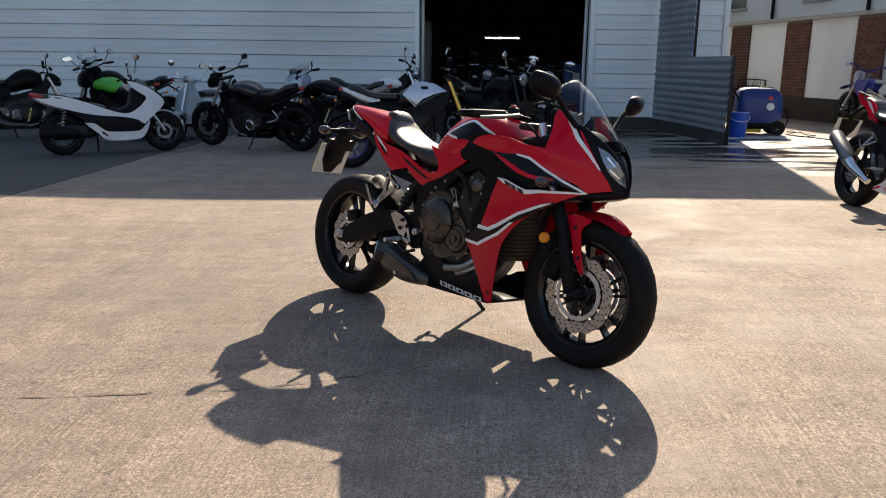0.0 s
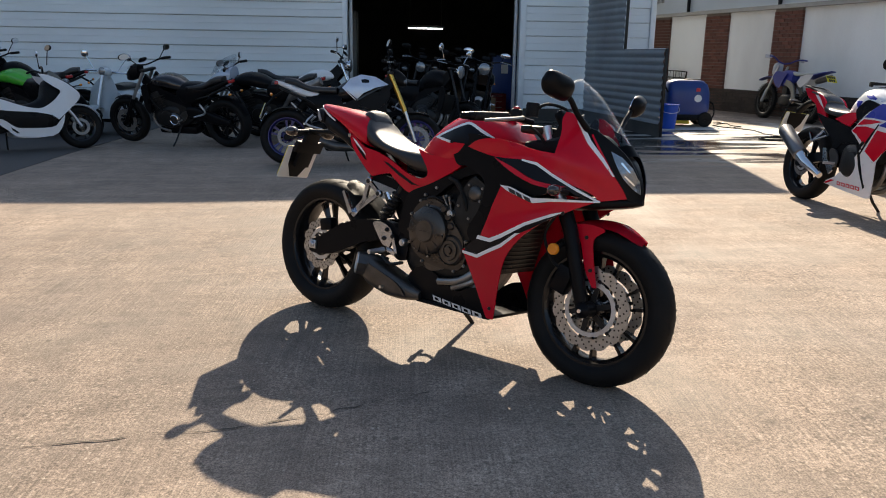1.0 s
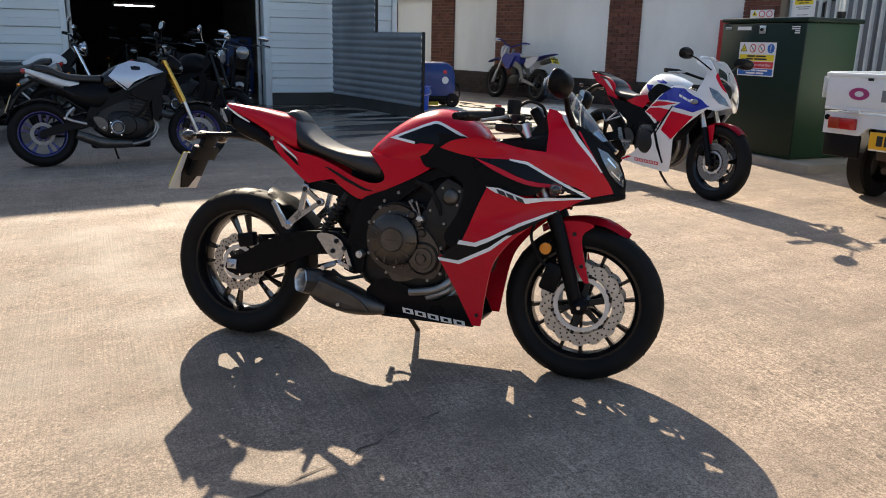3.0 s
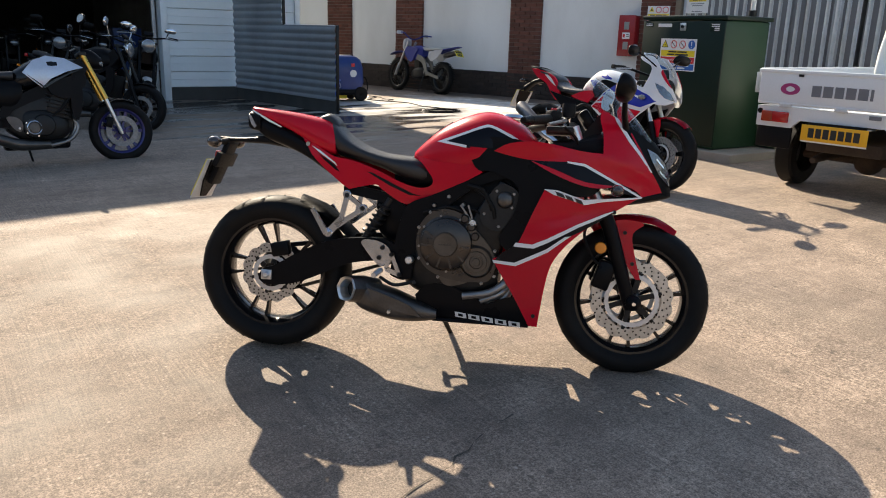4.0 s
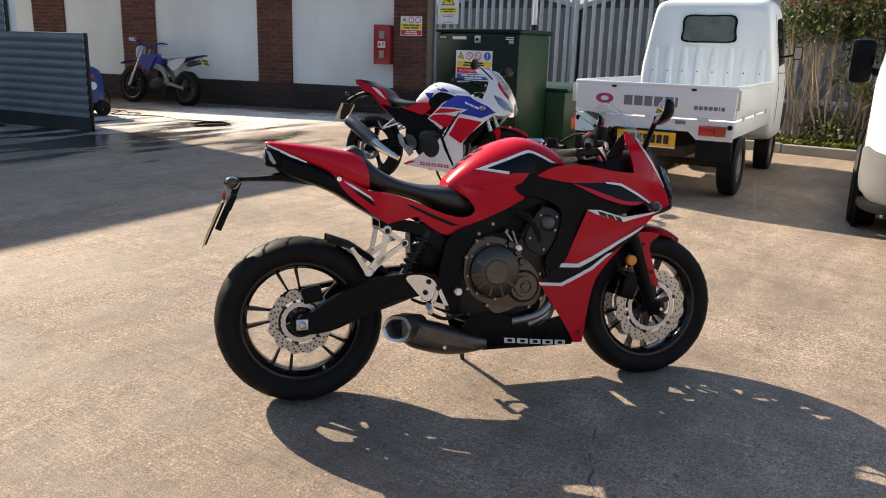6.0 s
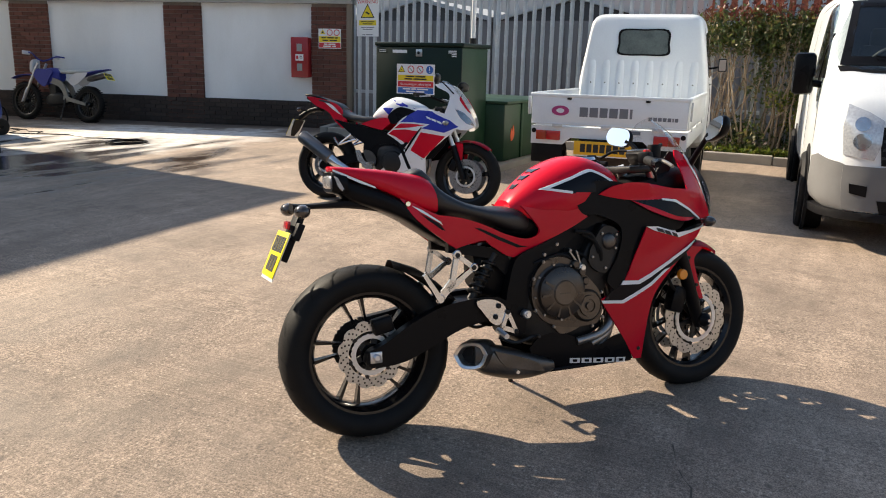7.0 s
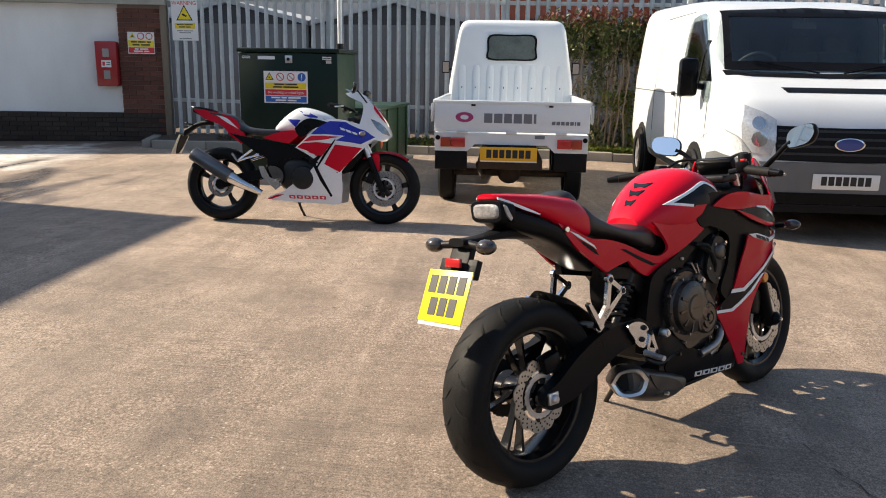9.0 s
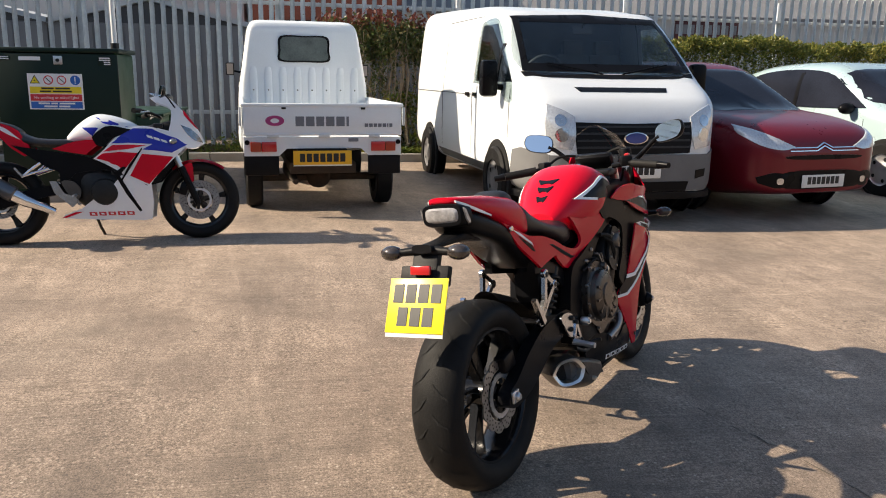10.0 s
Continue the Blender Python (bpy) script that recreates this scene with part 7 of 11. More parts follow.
    for i in range(3):
        x0 = 1.03 + 0.05 * i
        z0 = 0.797 - 0.016 * i
        mirrored("block_mark", [(x0, z0), (x0 + 0.04, z0 - 0.012), (x0 + 0.05, z0 - 0.032), (x0 + 0.01, z0 - 0.02)], fw, SIGN_W, b, "pale block mark", 0.002, 0.03, 0.006)
    mirrored("lower_fairing", [(0.41, 0.19), (0.43, 0.215), (0.55, 0.26), (0.79, 0.44), (0.84, 0.50), (0.91, 0.485), (1.02, 0.42), (1.05, 0.46), (1.06, 0.30), (1.045, 0.17), (0.99, 0.16), (0.70, 0.172)], fw, WHITE, b, "", 0.006, 0.035, 0.002)
    mirrored("fairing_slash", [(0.72, 0.60), (0.80, 0.50), (0.87, 0.36), (0.96, 0.225), (0.975, 0.235), (0.89, 0.385), (0.83, 0.50), (0.88, 0.555), (0.86, 0.565), (0.80, 0.525)], fw, BLACK, b, "black slash down the fairing", 0.003, 0.03, 0.006)
    mirrored("fairing_red_edge", [(0.41, 0.196), (0.50, 0.232), (0.56, 0.235), (0.44, 0.192)], fw, RED, b, "", 0.003, 0.03, 0.006)
    for i in range(5):
        x0 = 0.60 + 0.066 * i
        mirrored("block_mark", [(x0, 0.232), (x0 + 0.052, 0.230), (x0 + 0.056, 0.202), (x0 + 0.004, 0.204)], fw, SIGN_R, b, "red block mark", 0.002, 0.03, 0.005)
        mirrored("block_gap", [(x0 + 0.016, 0.224), (x0 + 0.038, 0.222), (x0 + 0.040, 0.210), (x0 + 0.018, 0.212)], fw, WHITE, b, "", 0.002, 0.03, 0.0065)
    mirrored("nose_cowl", curve2([(0.98, 0.835, 1), (1.10, 0.845), (1.19, 0.825, 1), (1.21, 0.92), (1.20, 1.0), (1.10, 1.045), (1.06, 1.075, 1), (1.12, 1.09), (1.20, 1.075), (1.30, 0.97), (1.385, 0.86), (1.43, 0.775), (1.44, 0.735, 1), (1.38, 0.70, 1), (1.31, 0.70), (1.20, 0.745), (1.13, 0.785), (1.04, 0.82)], 3, True), fw, WHITE, b, "", 0.006, 0.028, 0.002)
    mirrored("head_lamp", dense([(1.275, 0.872), (1.345, 0.845), (1.400, 0.795), (1.432, 0.738), (1.372, 0.755), (1.325, 0.795)], 0.02), fw, HEADCLEAR, b, "swept dark head lamp", 0.004, 0.025, 0.006)
    mirrored("nose_flash", curve2([(1.30, 0.985, 1), (1.36, 0.90), (1.40, 0.84), (1.36, 0.875), (1.30, 0.95)], 3, True), fw, RED, b, "", 0.003, 0.03, 0.005)
    mirrored("inner_fairing", [(0.80, 0.60), (1.02, 0.62), (1.25, 0.68), (1.20, 0.56), (1.10, 0.44), (0.95, 0.40)], lambda x, z: 0.14, PLASTIC, b, "", 0.01, 0.06)
    bm = B()
    rows = []
    for i in range(9):
        v = i / 8
        cx, cz, hw_ = np.interp(v, [0, 0.5, 1], [1.36, 1.25, 1.13]), np.interp(v, [0, 0.5, 1], [0.93, 1.04, 1.115]), np.interp(v, [0, 0.4, 0.8, 1], [0.06, 0.11, 0.10, 0.05])
        rows.append([(cx - 0.08 * u * u, u * hw_, cz) for u in (-1 + k / 6 for k in range(13))])
    ring_mesh(bm, rows, False)
    bmesh.ops.solidify(bm, geom=bm.faces[:], thickness=0.003)
    part("screen", bm, SCREEN, b, "clear wind screen")
    body(b, "cockpit_panel", [(1.02, 0.08, 0.87, 0.80), (1.15, 0.11, 0.90, 0.78), (1.28, 0.10, 0.92, 0.76), (1.34, 0.06, 0.88, 0.78)], PLASTIC, 3)
    guard(b, 1.385, 0.295, 0.322, 128, 52, 0.066, RED)
    mirrored("mudguard_side", curve2([(1.25, 0.55, 1), (1.34, 0.585), (1.345, 0.44, 1), (1.29, 0.45)], 3, True), lambda x, z: 0.07, RED, b, "", 0.005, 0.04)
    for s in (-1, 1):
        oval_mirror(b, (1.24, s * 0.10, 1.0), (1.165, s * 0.33, 1.10), s, 1.25)
        bm = B()
        ellipsoid(bm, (1.22, s * 0.205, 0.745), 0.03, 0.035, 0.022)
        part("front_indicator", bm, CLEARLENS, b, "clear indicator lens")
        bm = B()
        tube(bm, [(0.16, s * 0.135, 0.50), (0.29, s * 0.135, 0.60), (0.345, s * 0.135, 0.56), (0.16, s * 0.135, 0.50)], 0.010, 8)
        bar2(bm, (0.17, 0.50), (0.12, 0.565), 0.016, s * 0.13, s * 0.15, 0.004)
        part("pillion_bracket", bm, POLISHED, b)
        bm = B()
        flat(bm, dense([(0.345, 0.465), (0.39, 0.465), (0.44, 0.375), (0.52, 0.345), (0.525, 0.30), (0.49, 0.27), (0.43, 0.33), (0.375, 0.375)]), 0.150, 0.010, s)
        part("heel_plate", bm, POLISHED, b)
        bm = B()
        tube(bm, [(-0.02, s * 0.06, 0.900), (-0.15, s * 0.066, 0.934), (-0.25, s * 0.04, 0.942), (-0.27, 0, 0.942)], 0.009, 8, smooth=3)
        part("grab_rail", bm, BLACK, b)
    bm = B()
    d = Vector((0.60, 0, -0.36)).normalized()
    p = Vector((-0.20, -0.175, 0.56))
    tube(bm, [p, p + d * 0.015, p + d * 0.36, p + d * 0.37], [0.052, 0.060, 0.060, 0.050], 20)
    sil = part("silencer", bm, mat("brushed_silencer", (0.16, 0.16, 0.165), 0.36, 0.9, vary=0.1, scale=14), b, "long brushed steel silencer")
    bm = B()
    tube(bm, [p + d * 0.365, p + d * 0.45, p + d * 0.64 + Vector((0.02, 0.04, 0.01))], [0.050, 0.044, 0.025], 16)
    part("heat_shield", bm, CHROME, sil)
    bm = B()
    tube(bm, [p - d * 0.004, p + d * 0.02], 0.026, 14)
    part("outlet", bm, BLACK_GLOOM, sil)
    body(b, "plate_carrier", [(-0.33, 0.03, 0.76, 0.70), (-0.22, 0.03, 0.82, 0.78), (-0.10, 0.05, 0.85, 0.80)], PLASTIC, 3)
    back_plate(b, -0.375, 0.635, 24)
    tail_lamps(b, -0.26, 0.80, 0.10, False)
    return b


def naked_bike(name, x, y, yaw, lean, label, group, tank=WHITE, tail=BLACK, rim=BLACK_GLOSS, fork=STEEL, fork_low=BLACK, flyscreen=None, lamp="slim", panel=None, usd=False, bar_z=1.10, wb=1.44, mir=1.0, pipe_side="under", mudguard=BLACK, mir_shell=BLACK, mir_round=False, mir_out=0.34, seat_z=0.88, amber=True, size=1.0, plate=True, rake=0.30, tank_h=0.17, tank_dx=0.0, nose=None):
    b = rig(name, x, y, yaw, lean, label, group)
    b.matrix_world = b.matrix_world @ Matrix.Diagonal((size, size, size, 1))
    running_gear(b, wb, rim=rim, fork=fork, fork_low=fork_low, usd=usd, bar_z=bar_z, bar_y=0.39, rake_x=rake, thin=0.009)
    TK = [(u + tank_dx, w_, seat_z + k * tank_h, z0) for u, w_, k, z0 in ((0.56, 0.08, 0.0, 0.72), (0.62, 0.12, 0.3, 0.71), (0.72, 0.16, 0.76, 0.72), (0.84, 0.175, 1.0, 0.75), (0.97, 0.17, 0.9, 0.76), (1.06, 0.12, 0.5, 0.78))]
    body(b, "fuel_tank", TK, tank, 2.6, 24)
    body(b, "seat", [(-0.02, 0.06, seat_z + 0.10, seat_z + 0.03), (0.10, 0.10, seat_z + 0.09, seat_z), (0.24, 0.125, seat_z + 0.02, seat_z - 0.06), (0.42, 0.13, seat_z, seat_z - 0.08), (0.56, 0.11, seat_z + 0.005, seat_z - 0.09)], SEAT, 3)
    body(b, "tail_cowl", [(-0.12, 0.03, seat_z + 0.07, seat_z + 0.03), (0.0, 0.07, seat_z + 0.04, seat_z - 0.03), (0.15, 0.10, seat_z - 0.01, seat_z - 0.10), (0.38, 0.115, seat_z - 0.07, seat_z - 0.17)], tail, 3)
    if panel:
        mirrored("tank_panel", [(0.63, 0.86), (0.72, 0.965), (0.84, 1.015), (1.00, 0.99), (1.15, 0.90), (1.00, 0.865), (0.86, 0.80), (0.78, 0.72)], lambda u, v: 0.188 - 0.42 * max(0, v - 0.88) - 0.10 * max(0, 0.80 - v), panel, b, "bright faceted tank panel", 0.012, 0.03)
        mirrored("tank_edge", [(0.66, 0.845), (0.80, 0.735), (0.90, 0.80), (1.04, 0.86), (1.15, 0.895), (1.03, 0.845), (0.90, 0.775), (0.80, 0.715)], lambda u, v: 0.188, BLACK_GLOSS, b, "", 0.01, 0.04, 0.003)
        mirrored("tank_flank", curve2([(0.84, 0.79, 1), (1.02, 0.82), (1.16, 0.86, 1), (1.15, 0.74), (1.0, 0.62), (0.84, 0.68)], 3, True), lambda u, v: 0.175, BLACK, b, "", 0.02, 0.05)
    bm = B()
    box(bm, 0.42, 0.98, -0.10, 0.10, 0.16, 0.26, 0.03)
    part("belly_pan", bm, BLACK, b)
    for s in (-1, 1):
        bm = B()
        tube(bm, [(0.46, s * 0.12, 0.60), (0.20, s * 0.11, seat_z - 0.14), (-0.08, s * 0.07, seat_z - 0.02)], 0.012, 8)
        part("tail_strut", bm, DARKMETAL, b)
        bm = B()
        tube(bm, [(0.30, s * 0.13, 0.56), (0.22, s * 0.15, 0.46), (0.40, s * 0.14, 0.40)], 0.012, 8, smooth=3)
        tube(bm, [(0.22, s * 0.15, 0.46), (0.21, s * 0.22, 0.455)], 0.012, 8)
        part("pillion_peg", bm, ALU, b)
        bm = B()
        lathe(bm, [(0.052, s * 0.176), (0.058, s * 0.181), (0.066, s * 0.176)], 24, (0.68, 0, 0.36))
        part("cover_ring", bm, CHROME, b)
        bm = B()
        tube(bm, [(1.00, s * 0.06, 0.46), (1.06, s * 0.07, 0.36), (0.98, s * 0.08, 0.24), (0.80, s * 0.10, 0.19)], 0.019, 10, smooth=4)
        part("header_pipe", bm, EXHAUST, b)
    mirrored("radiator_cowl", curve2([(1.02, 0.80, 1), (1.12, 0.76), (1.10, 0.50), (1.02, 0.44)], 3, True), lambda u, v: 0.15, BLACK, b, "", 0.03, 0.06)
    bm = B()
    box(bm, -0.02, 0.02, -0.14, 0.14, -0.14, 0.14, 0.005, pose(1.08, 0, 0.56, 0, 12))
    part("radiator", bm, DARKMETAL, b)
    guard(b, wb, 0.30, 0.325, 125, 60, 0.062, mudguard)
    body(b, "engine_block", [(0.46, 0.09, 0.58, 0.34), (0.56, 0.115, 0.64, 0.27), (0.74, 0.122, 0.68, 0.22), (0.92, 0.118, 0.68, 0.25), (1.02, 0.09, 0.66, 0.34)], DARKMETAL, 6)
    for k in range(6):
        bm = B()
        box(bm, -0.10, 0.10, -0.148, 0.148, -0.005, 0.005, 0.003, pose(0.90, 0, 0.46 + 0.036 * k, 0, 16))
        part("cooling_fin", bm, DARKMETAL, b)
    for s in (-1, 1):
        bm = B()
        lathe(bm, [(0.085, s * 0.10), (0.085, s * 0.160), (0.075, s * 0.170), (0.045, s * 0.174), (0.043, s * 0.180), (0, s * 0.181)], 26, (0.68, 0, 0.36))
        cv = part("clutch_cover", bm, GUNMETAL, b)
        for a in range(5):
            bm = B()
            lathe(bm, [(0, s * 0.172), (0.007, s * 0.172), (0.007, s * 0.15)], 8, (0.68 + 0.08 * math.cos(1.257 * a), 0, 0.36 + 0.08 * math.sin(1.257 * a)))
            part("cover_bolt", bm, CHROME, cv)
        bm = B()
        tube(bm, [(1.04, s * 0.10, 0.66), (0.98, s * 0.155, 0.60), (0.92, s * 0.150, 0.52), (0.84, s * 0.14, 0.46)], 0.013, 8, smooth=4)
        part("coolant_hose", bm, RUBBER, b)
    body(b, "side_cover", [(0.22, 0.10, 0.80, 0.66), (0.36, 0.135, 0.82, 0.56), (0.52, 0.14, 0.82, 0.52), (0.62, 0.12, 0.80, 0.60)], BLACK, 3)
    body(b, "chain_case", [(-0.10, 0.02, 0.36, 0.30), (0.05, 0.04, 0.42, 0.30), (0.36, 0.05, 0.52, 0.36), (0.5, 0.04, 0.52, 0.40)], BLACK, 3, y=0.10)
    guard(b, 0, 0.315, 0.345, 160, 60, 0.085, BLACK, "rear_hugger")
    if lamp == "round":
        round_lamp(b, wb - 0.17, bar_z - 0.10, 0.085, mir_shell)
    else:
        body(b, "head_lamp_cowl", [(wb - 0.30, 0.07, bar_z + 0.0, bar_z - 0.16), (wb - 0.20, 0.09, bar_z - 0.02, bar_z - 0.20), (wb - 0.12, 0.06, bar_z - 0.09, bar_z - 0.20)], flyscreen or BLACK, 3)
        bm = B()
        ellipsoid(bm, (wb - 0.14, 0, bar_z - 0.15), 0.04, 0.075, 0.045)
        part("head_lamp", bm, CLEARLENS, b)
    if nose:
        NO = [(wb - 0.34, 0.16, bar_z + 0.02, bar_z - 0.26), (wb - 0.22, 0.15, bar_z + 0.0, bar_z - 0.30), (wb - 0.08, 0.10, bar_z - 0.07, bar_z - 0.30), (wb + 0.02, 0.04, bar_z - 0.16, bar_z - 0.28)]
        body(b, "nose_fairing", NO, nose, 3)
        bm = B()
        sheet(bm, curve2([(wb - 0.30, bar_z - 0.02, 1), (wb - 0.36, bar_z + 0.14), (wb - 0.32, bar_z + 0.17), (wb - 0.16, bar_z + 0.08), (wb - 0.06, bar_z - 0.06, 1)], 3, True), lambda a, c, d: (a, 0.10 - d, c), 0.20, 0.1)
        part("windscreen", bm, SCREEN, b, "clear windscreen")
    hx = wb - rake - 0.02
    bm = B()
    box(bm, -0.015, 0.015, -0.06, 0.06, -0.03, 0.03, 0.008, pose(hx + 0.08, 0, bar_z + 0.06, 0, -40))
    part("instrument", bm, BLACK, b)
    for s in (-1, 1):
        oval_mirror(b, (hx, s * 0.24, bar_z + 0.05), (hx + 0.01, s * mir_out, bar_z + 0.20 * mir), s, 1.05, mir_shell, mir_round)
    bm = B()
    if pipe_side == "under":
        tube(bm, [(0.80, -0.10, 0.20), (0.55, -0.13, 0.21), (0.40, -0.15, 0.26), (0.30, -0.165, 0.30)], [0.04, 0.055, 0.05, 0.042], 16, smooth=3)
    elif pipe_side == "high":
        tube(bm, [(0.62, 0.14, 0.26), (0.45, 0.16, 0.40), (0.32, 0.17, 0.60), (0.26, 0.17, 0.66), (-0.14, 0.18, 0.86)], [0.022, 0.026, 0.03, 0.058, 0.055], 16)
    else:
        tube(bm, [(0.62, -0.14, 0.26), (0.45, -0.17, 0.36), (0.38, -0.18, 0.42), (-0.05, -0.19, 0.62)], [0.022, 0.03, 0.055, 0.052], 16)
    part("silencer", bm, EXHAUST if pipe_side == "high" else GUNMETAL, b)
    bm = B()
    tube(bm, [(0.0, 0, seat_z - 0.02), (-0.16, 0, seat_z - 0.12), (-0.24, 0, seat_z - 0.22)], 0.014, 8)
    part("plate_carrier", bm, PLASTIC, b)
    if plate:
        back_plate(b, -0.27, seat_z - 0.27, 22)
    tail_lamps(b, -0.15, seat_z - 0.10, 0.11, amber)
    bm = B()
    box(bm, -0.02, 0.02, -0.05, 0.05, -0.02, 0.02, 0.006, pose(-0.12, 0, seat_z + 0.04))
    part("tail_light", bm, REDLENS, b)
    return b


def maxi_scooter():
    b = rig("maxi_scooter", -5.62, 10.56, 37.7, -7, "white and black maxi scooter parked against the workshop", "bikes by the workshop")
    wheel(b, 0, 0.28, 0.062, 0.185, BLACK_GLOSS, 5, 0, 0.06, None, None, "rear_wheel", False, thin=0.014)
    wheel(b, 1.32, 0.28, 0.055, 0.19, BLACK_GLOSS, 5, 0, 0.05, [(-0.05, 0.07, 0.11, 0)], DISC, "front_wheel", False, thin=0.014)

    def w(x, z):
        return float(np.interp(x, [-0.30, -0.1, 0.2, 0.6, 0.95, 1.15, 1.3], [0.05, 0.13, 0.18, 0.21, 0.22, 0.20, 0.14])) * float(np.interp(z, [0.2, 0.4, 0.8, 1.1], [0.9, 1, 0.92, 0.7]))

    mirrored("tail_panel", curve2([(-0.33, 0.775, 1), (-0.10, 0.780), (0.12, 0.745), (0.40, 0.645), (0.62, 0.56), (0.80, 0.525), (0.92, 0.57), (1.03, 0.66), (1.08, 0.74), (1.0, 0.80), (0.90, 0.88), (0.85, 0.96, 1), (0.96, 0.94), (1.12, 0.87), (1.28, 0.76), (1.33, 0.68), (1.28, 0.60), (1.15, 0.49), (1.02, 0.375, 1), (0.95, 0.43), (0.78, 0.475), (0.50, 0.50), (0.28, 0.535), (0.05, 0.60), (-0.20, 0.69)], 3, True), w, WHITE, b, "", 0.01, 0.05)
    mirrored("lower_panel", curve2([(0.26, 0.41, 1), (0.38, 0.40), (0.50, 0.31), (0.60, 0.285), (0.93, 0.285), (1.02, 0.35), (1.10, 0.44, 1), (1.06, 0.30), (0.93, 0.175), (0.54, 0.18), (0.44, 0.25)], 3, True), w, WHITE, b, "", 0.01, 0.05)
    mirrored("panel_slot", [(0.46, 0.30), (0.50, 0.275), (0.55, 0.225), (0.52, 0.225), (0.47, 0.265)], w, BLACK_GLOOM, b, "dark slot in the lower panel", 0.003, 0.05, 0.003)
    mirrored("side_panel", curve2([(0.05, 0.62), (0.30, 0.55), (0.60, 0.51), (0.85, 0.46), (1.0, 0.37), (0.93, 0.285), (0.58, 0.29), (0.45, 0.37), (0.28, 0.43)], 3, True), lambda x, z: w(x, z) - 0.01, BLACK, b, "", 0.01, 0.05)
    body(b, "seat", [(-0.25, 0.08, 0.805, 0.74), (-0.05, 0.13, 0.805, 0.70), (0.12, 0.15, 0.77, 0.66), (0.20, 0.15, 0.715, 0.62), (0.40, 0.15, 0.69, 0.58), (0.56, 0.12, 0.64, 0.54)], SEAT, 3)
    body(b, "floor_tunnel", [(0.30, 0.13, 0.62, 0.25), (0.60, 0.15, 0.58, 0.25), (0.85, 0.16, 0.66, 0.26), (0.92, 0.17, 0.87, 0.36), (1.02, 0.16, 0.89, 0.45), (1.12, 0.14, 0.83, 0.52), (1.24, 0.08, 0.74, 0.60)], PLASTIC, 3)
    bm = B()
    sheet(bm, curve2([(1.02, 0.90, 1), (0.98, 0.985), (1.01, 1.0), (1.10, 0.94), (1.17, 0.85, 1)], 3, True), lambda a, c, d: (a, 0.11 - d, c), 0.22, 0.1)
    part("windscreen", bm, SMOKED, b, "small smoked windscreen")
    body(b, "engine_case", [(-0.12, 0.07, 0.40, 0.20), (0.05, 0.09, 0.42, 0.20), (0.30, 0.11, 0.42, 0.22), (0.42, 0.10, 0.38, 0.24)], DARKMETAL, 4)
    body(b, "silencer", [(-0.28, 0.05, 0.38, 0.24), (-0.20, 0.065, 0.40, 0.23), (0.05, 0.065, 0.36, 0.23), (0.20, 0.04, 0.32, 0.25)], PLASTIC, 3, y=-0.16)
    guard(b, 1.32, 0.28, 0.305, 128, 30, 0.065, WHITE)
    guard(b, 0, 0.28, 0.31, 150, 70, 0.07, BLACK, "rear_mudguard")
    for s in (-1, 1):
        bm = B()
        tube(bm, [(1.10, s * 0.07, 0.62), (1.24, s * 0.075, 0.42), (1.32, s * 0.075, 0.28)], 0.02, 10)
        part("fork_leg", bm, ALU, b)
        bm = B()
        tube(bm, [(0.94, s * 0.03, 0.98), (0.89, s * 0.22, 1.03), (0.84, s * 0.34, 1.01)], 0.014, 8, smooth=3)
        part("handlebar", bm, BLACK, b)
        oval_mirror(b, (0.96, s * 0.20, 1.06), (0.97, s * 0.30, 1.26), s, 1.0, BLACK if s < 0 else CHROME)
        bm = B()
        helix(bm, (-0.02, s * 0.11, 0.32), (0.05, s * 0.11, 0.62), 0.028, 0.006, 7)
        part("shock_spring", bm, STEEL, b)
    bm = B()
    ellipsoid(bm, (1.20, 0, 0.86), 0.05, 0.12, 0.05)
    part("head_lamp", bm, CLEARLENS, b)
    body(b, "tail_light", [(-0.34, 0.06, 0.82, 0.77), (-0.28, 0.09, 0.82, 0.75), (-0.2, 0.1, 0.80, 0.74)], REDLENS, 3)
    back_plate(b, -0.36, 0.55, 15)
    bm = B()
    tube(bm, [(0.45, 0.10, 0.24), (0.46, 0.18, 0.12), (0.47, 0.235, 0.032)], 0.011, 8)
    part("side_stand", bm, DARKMETAL, b)
    return b


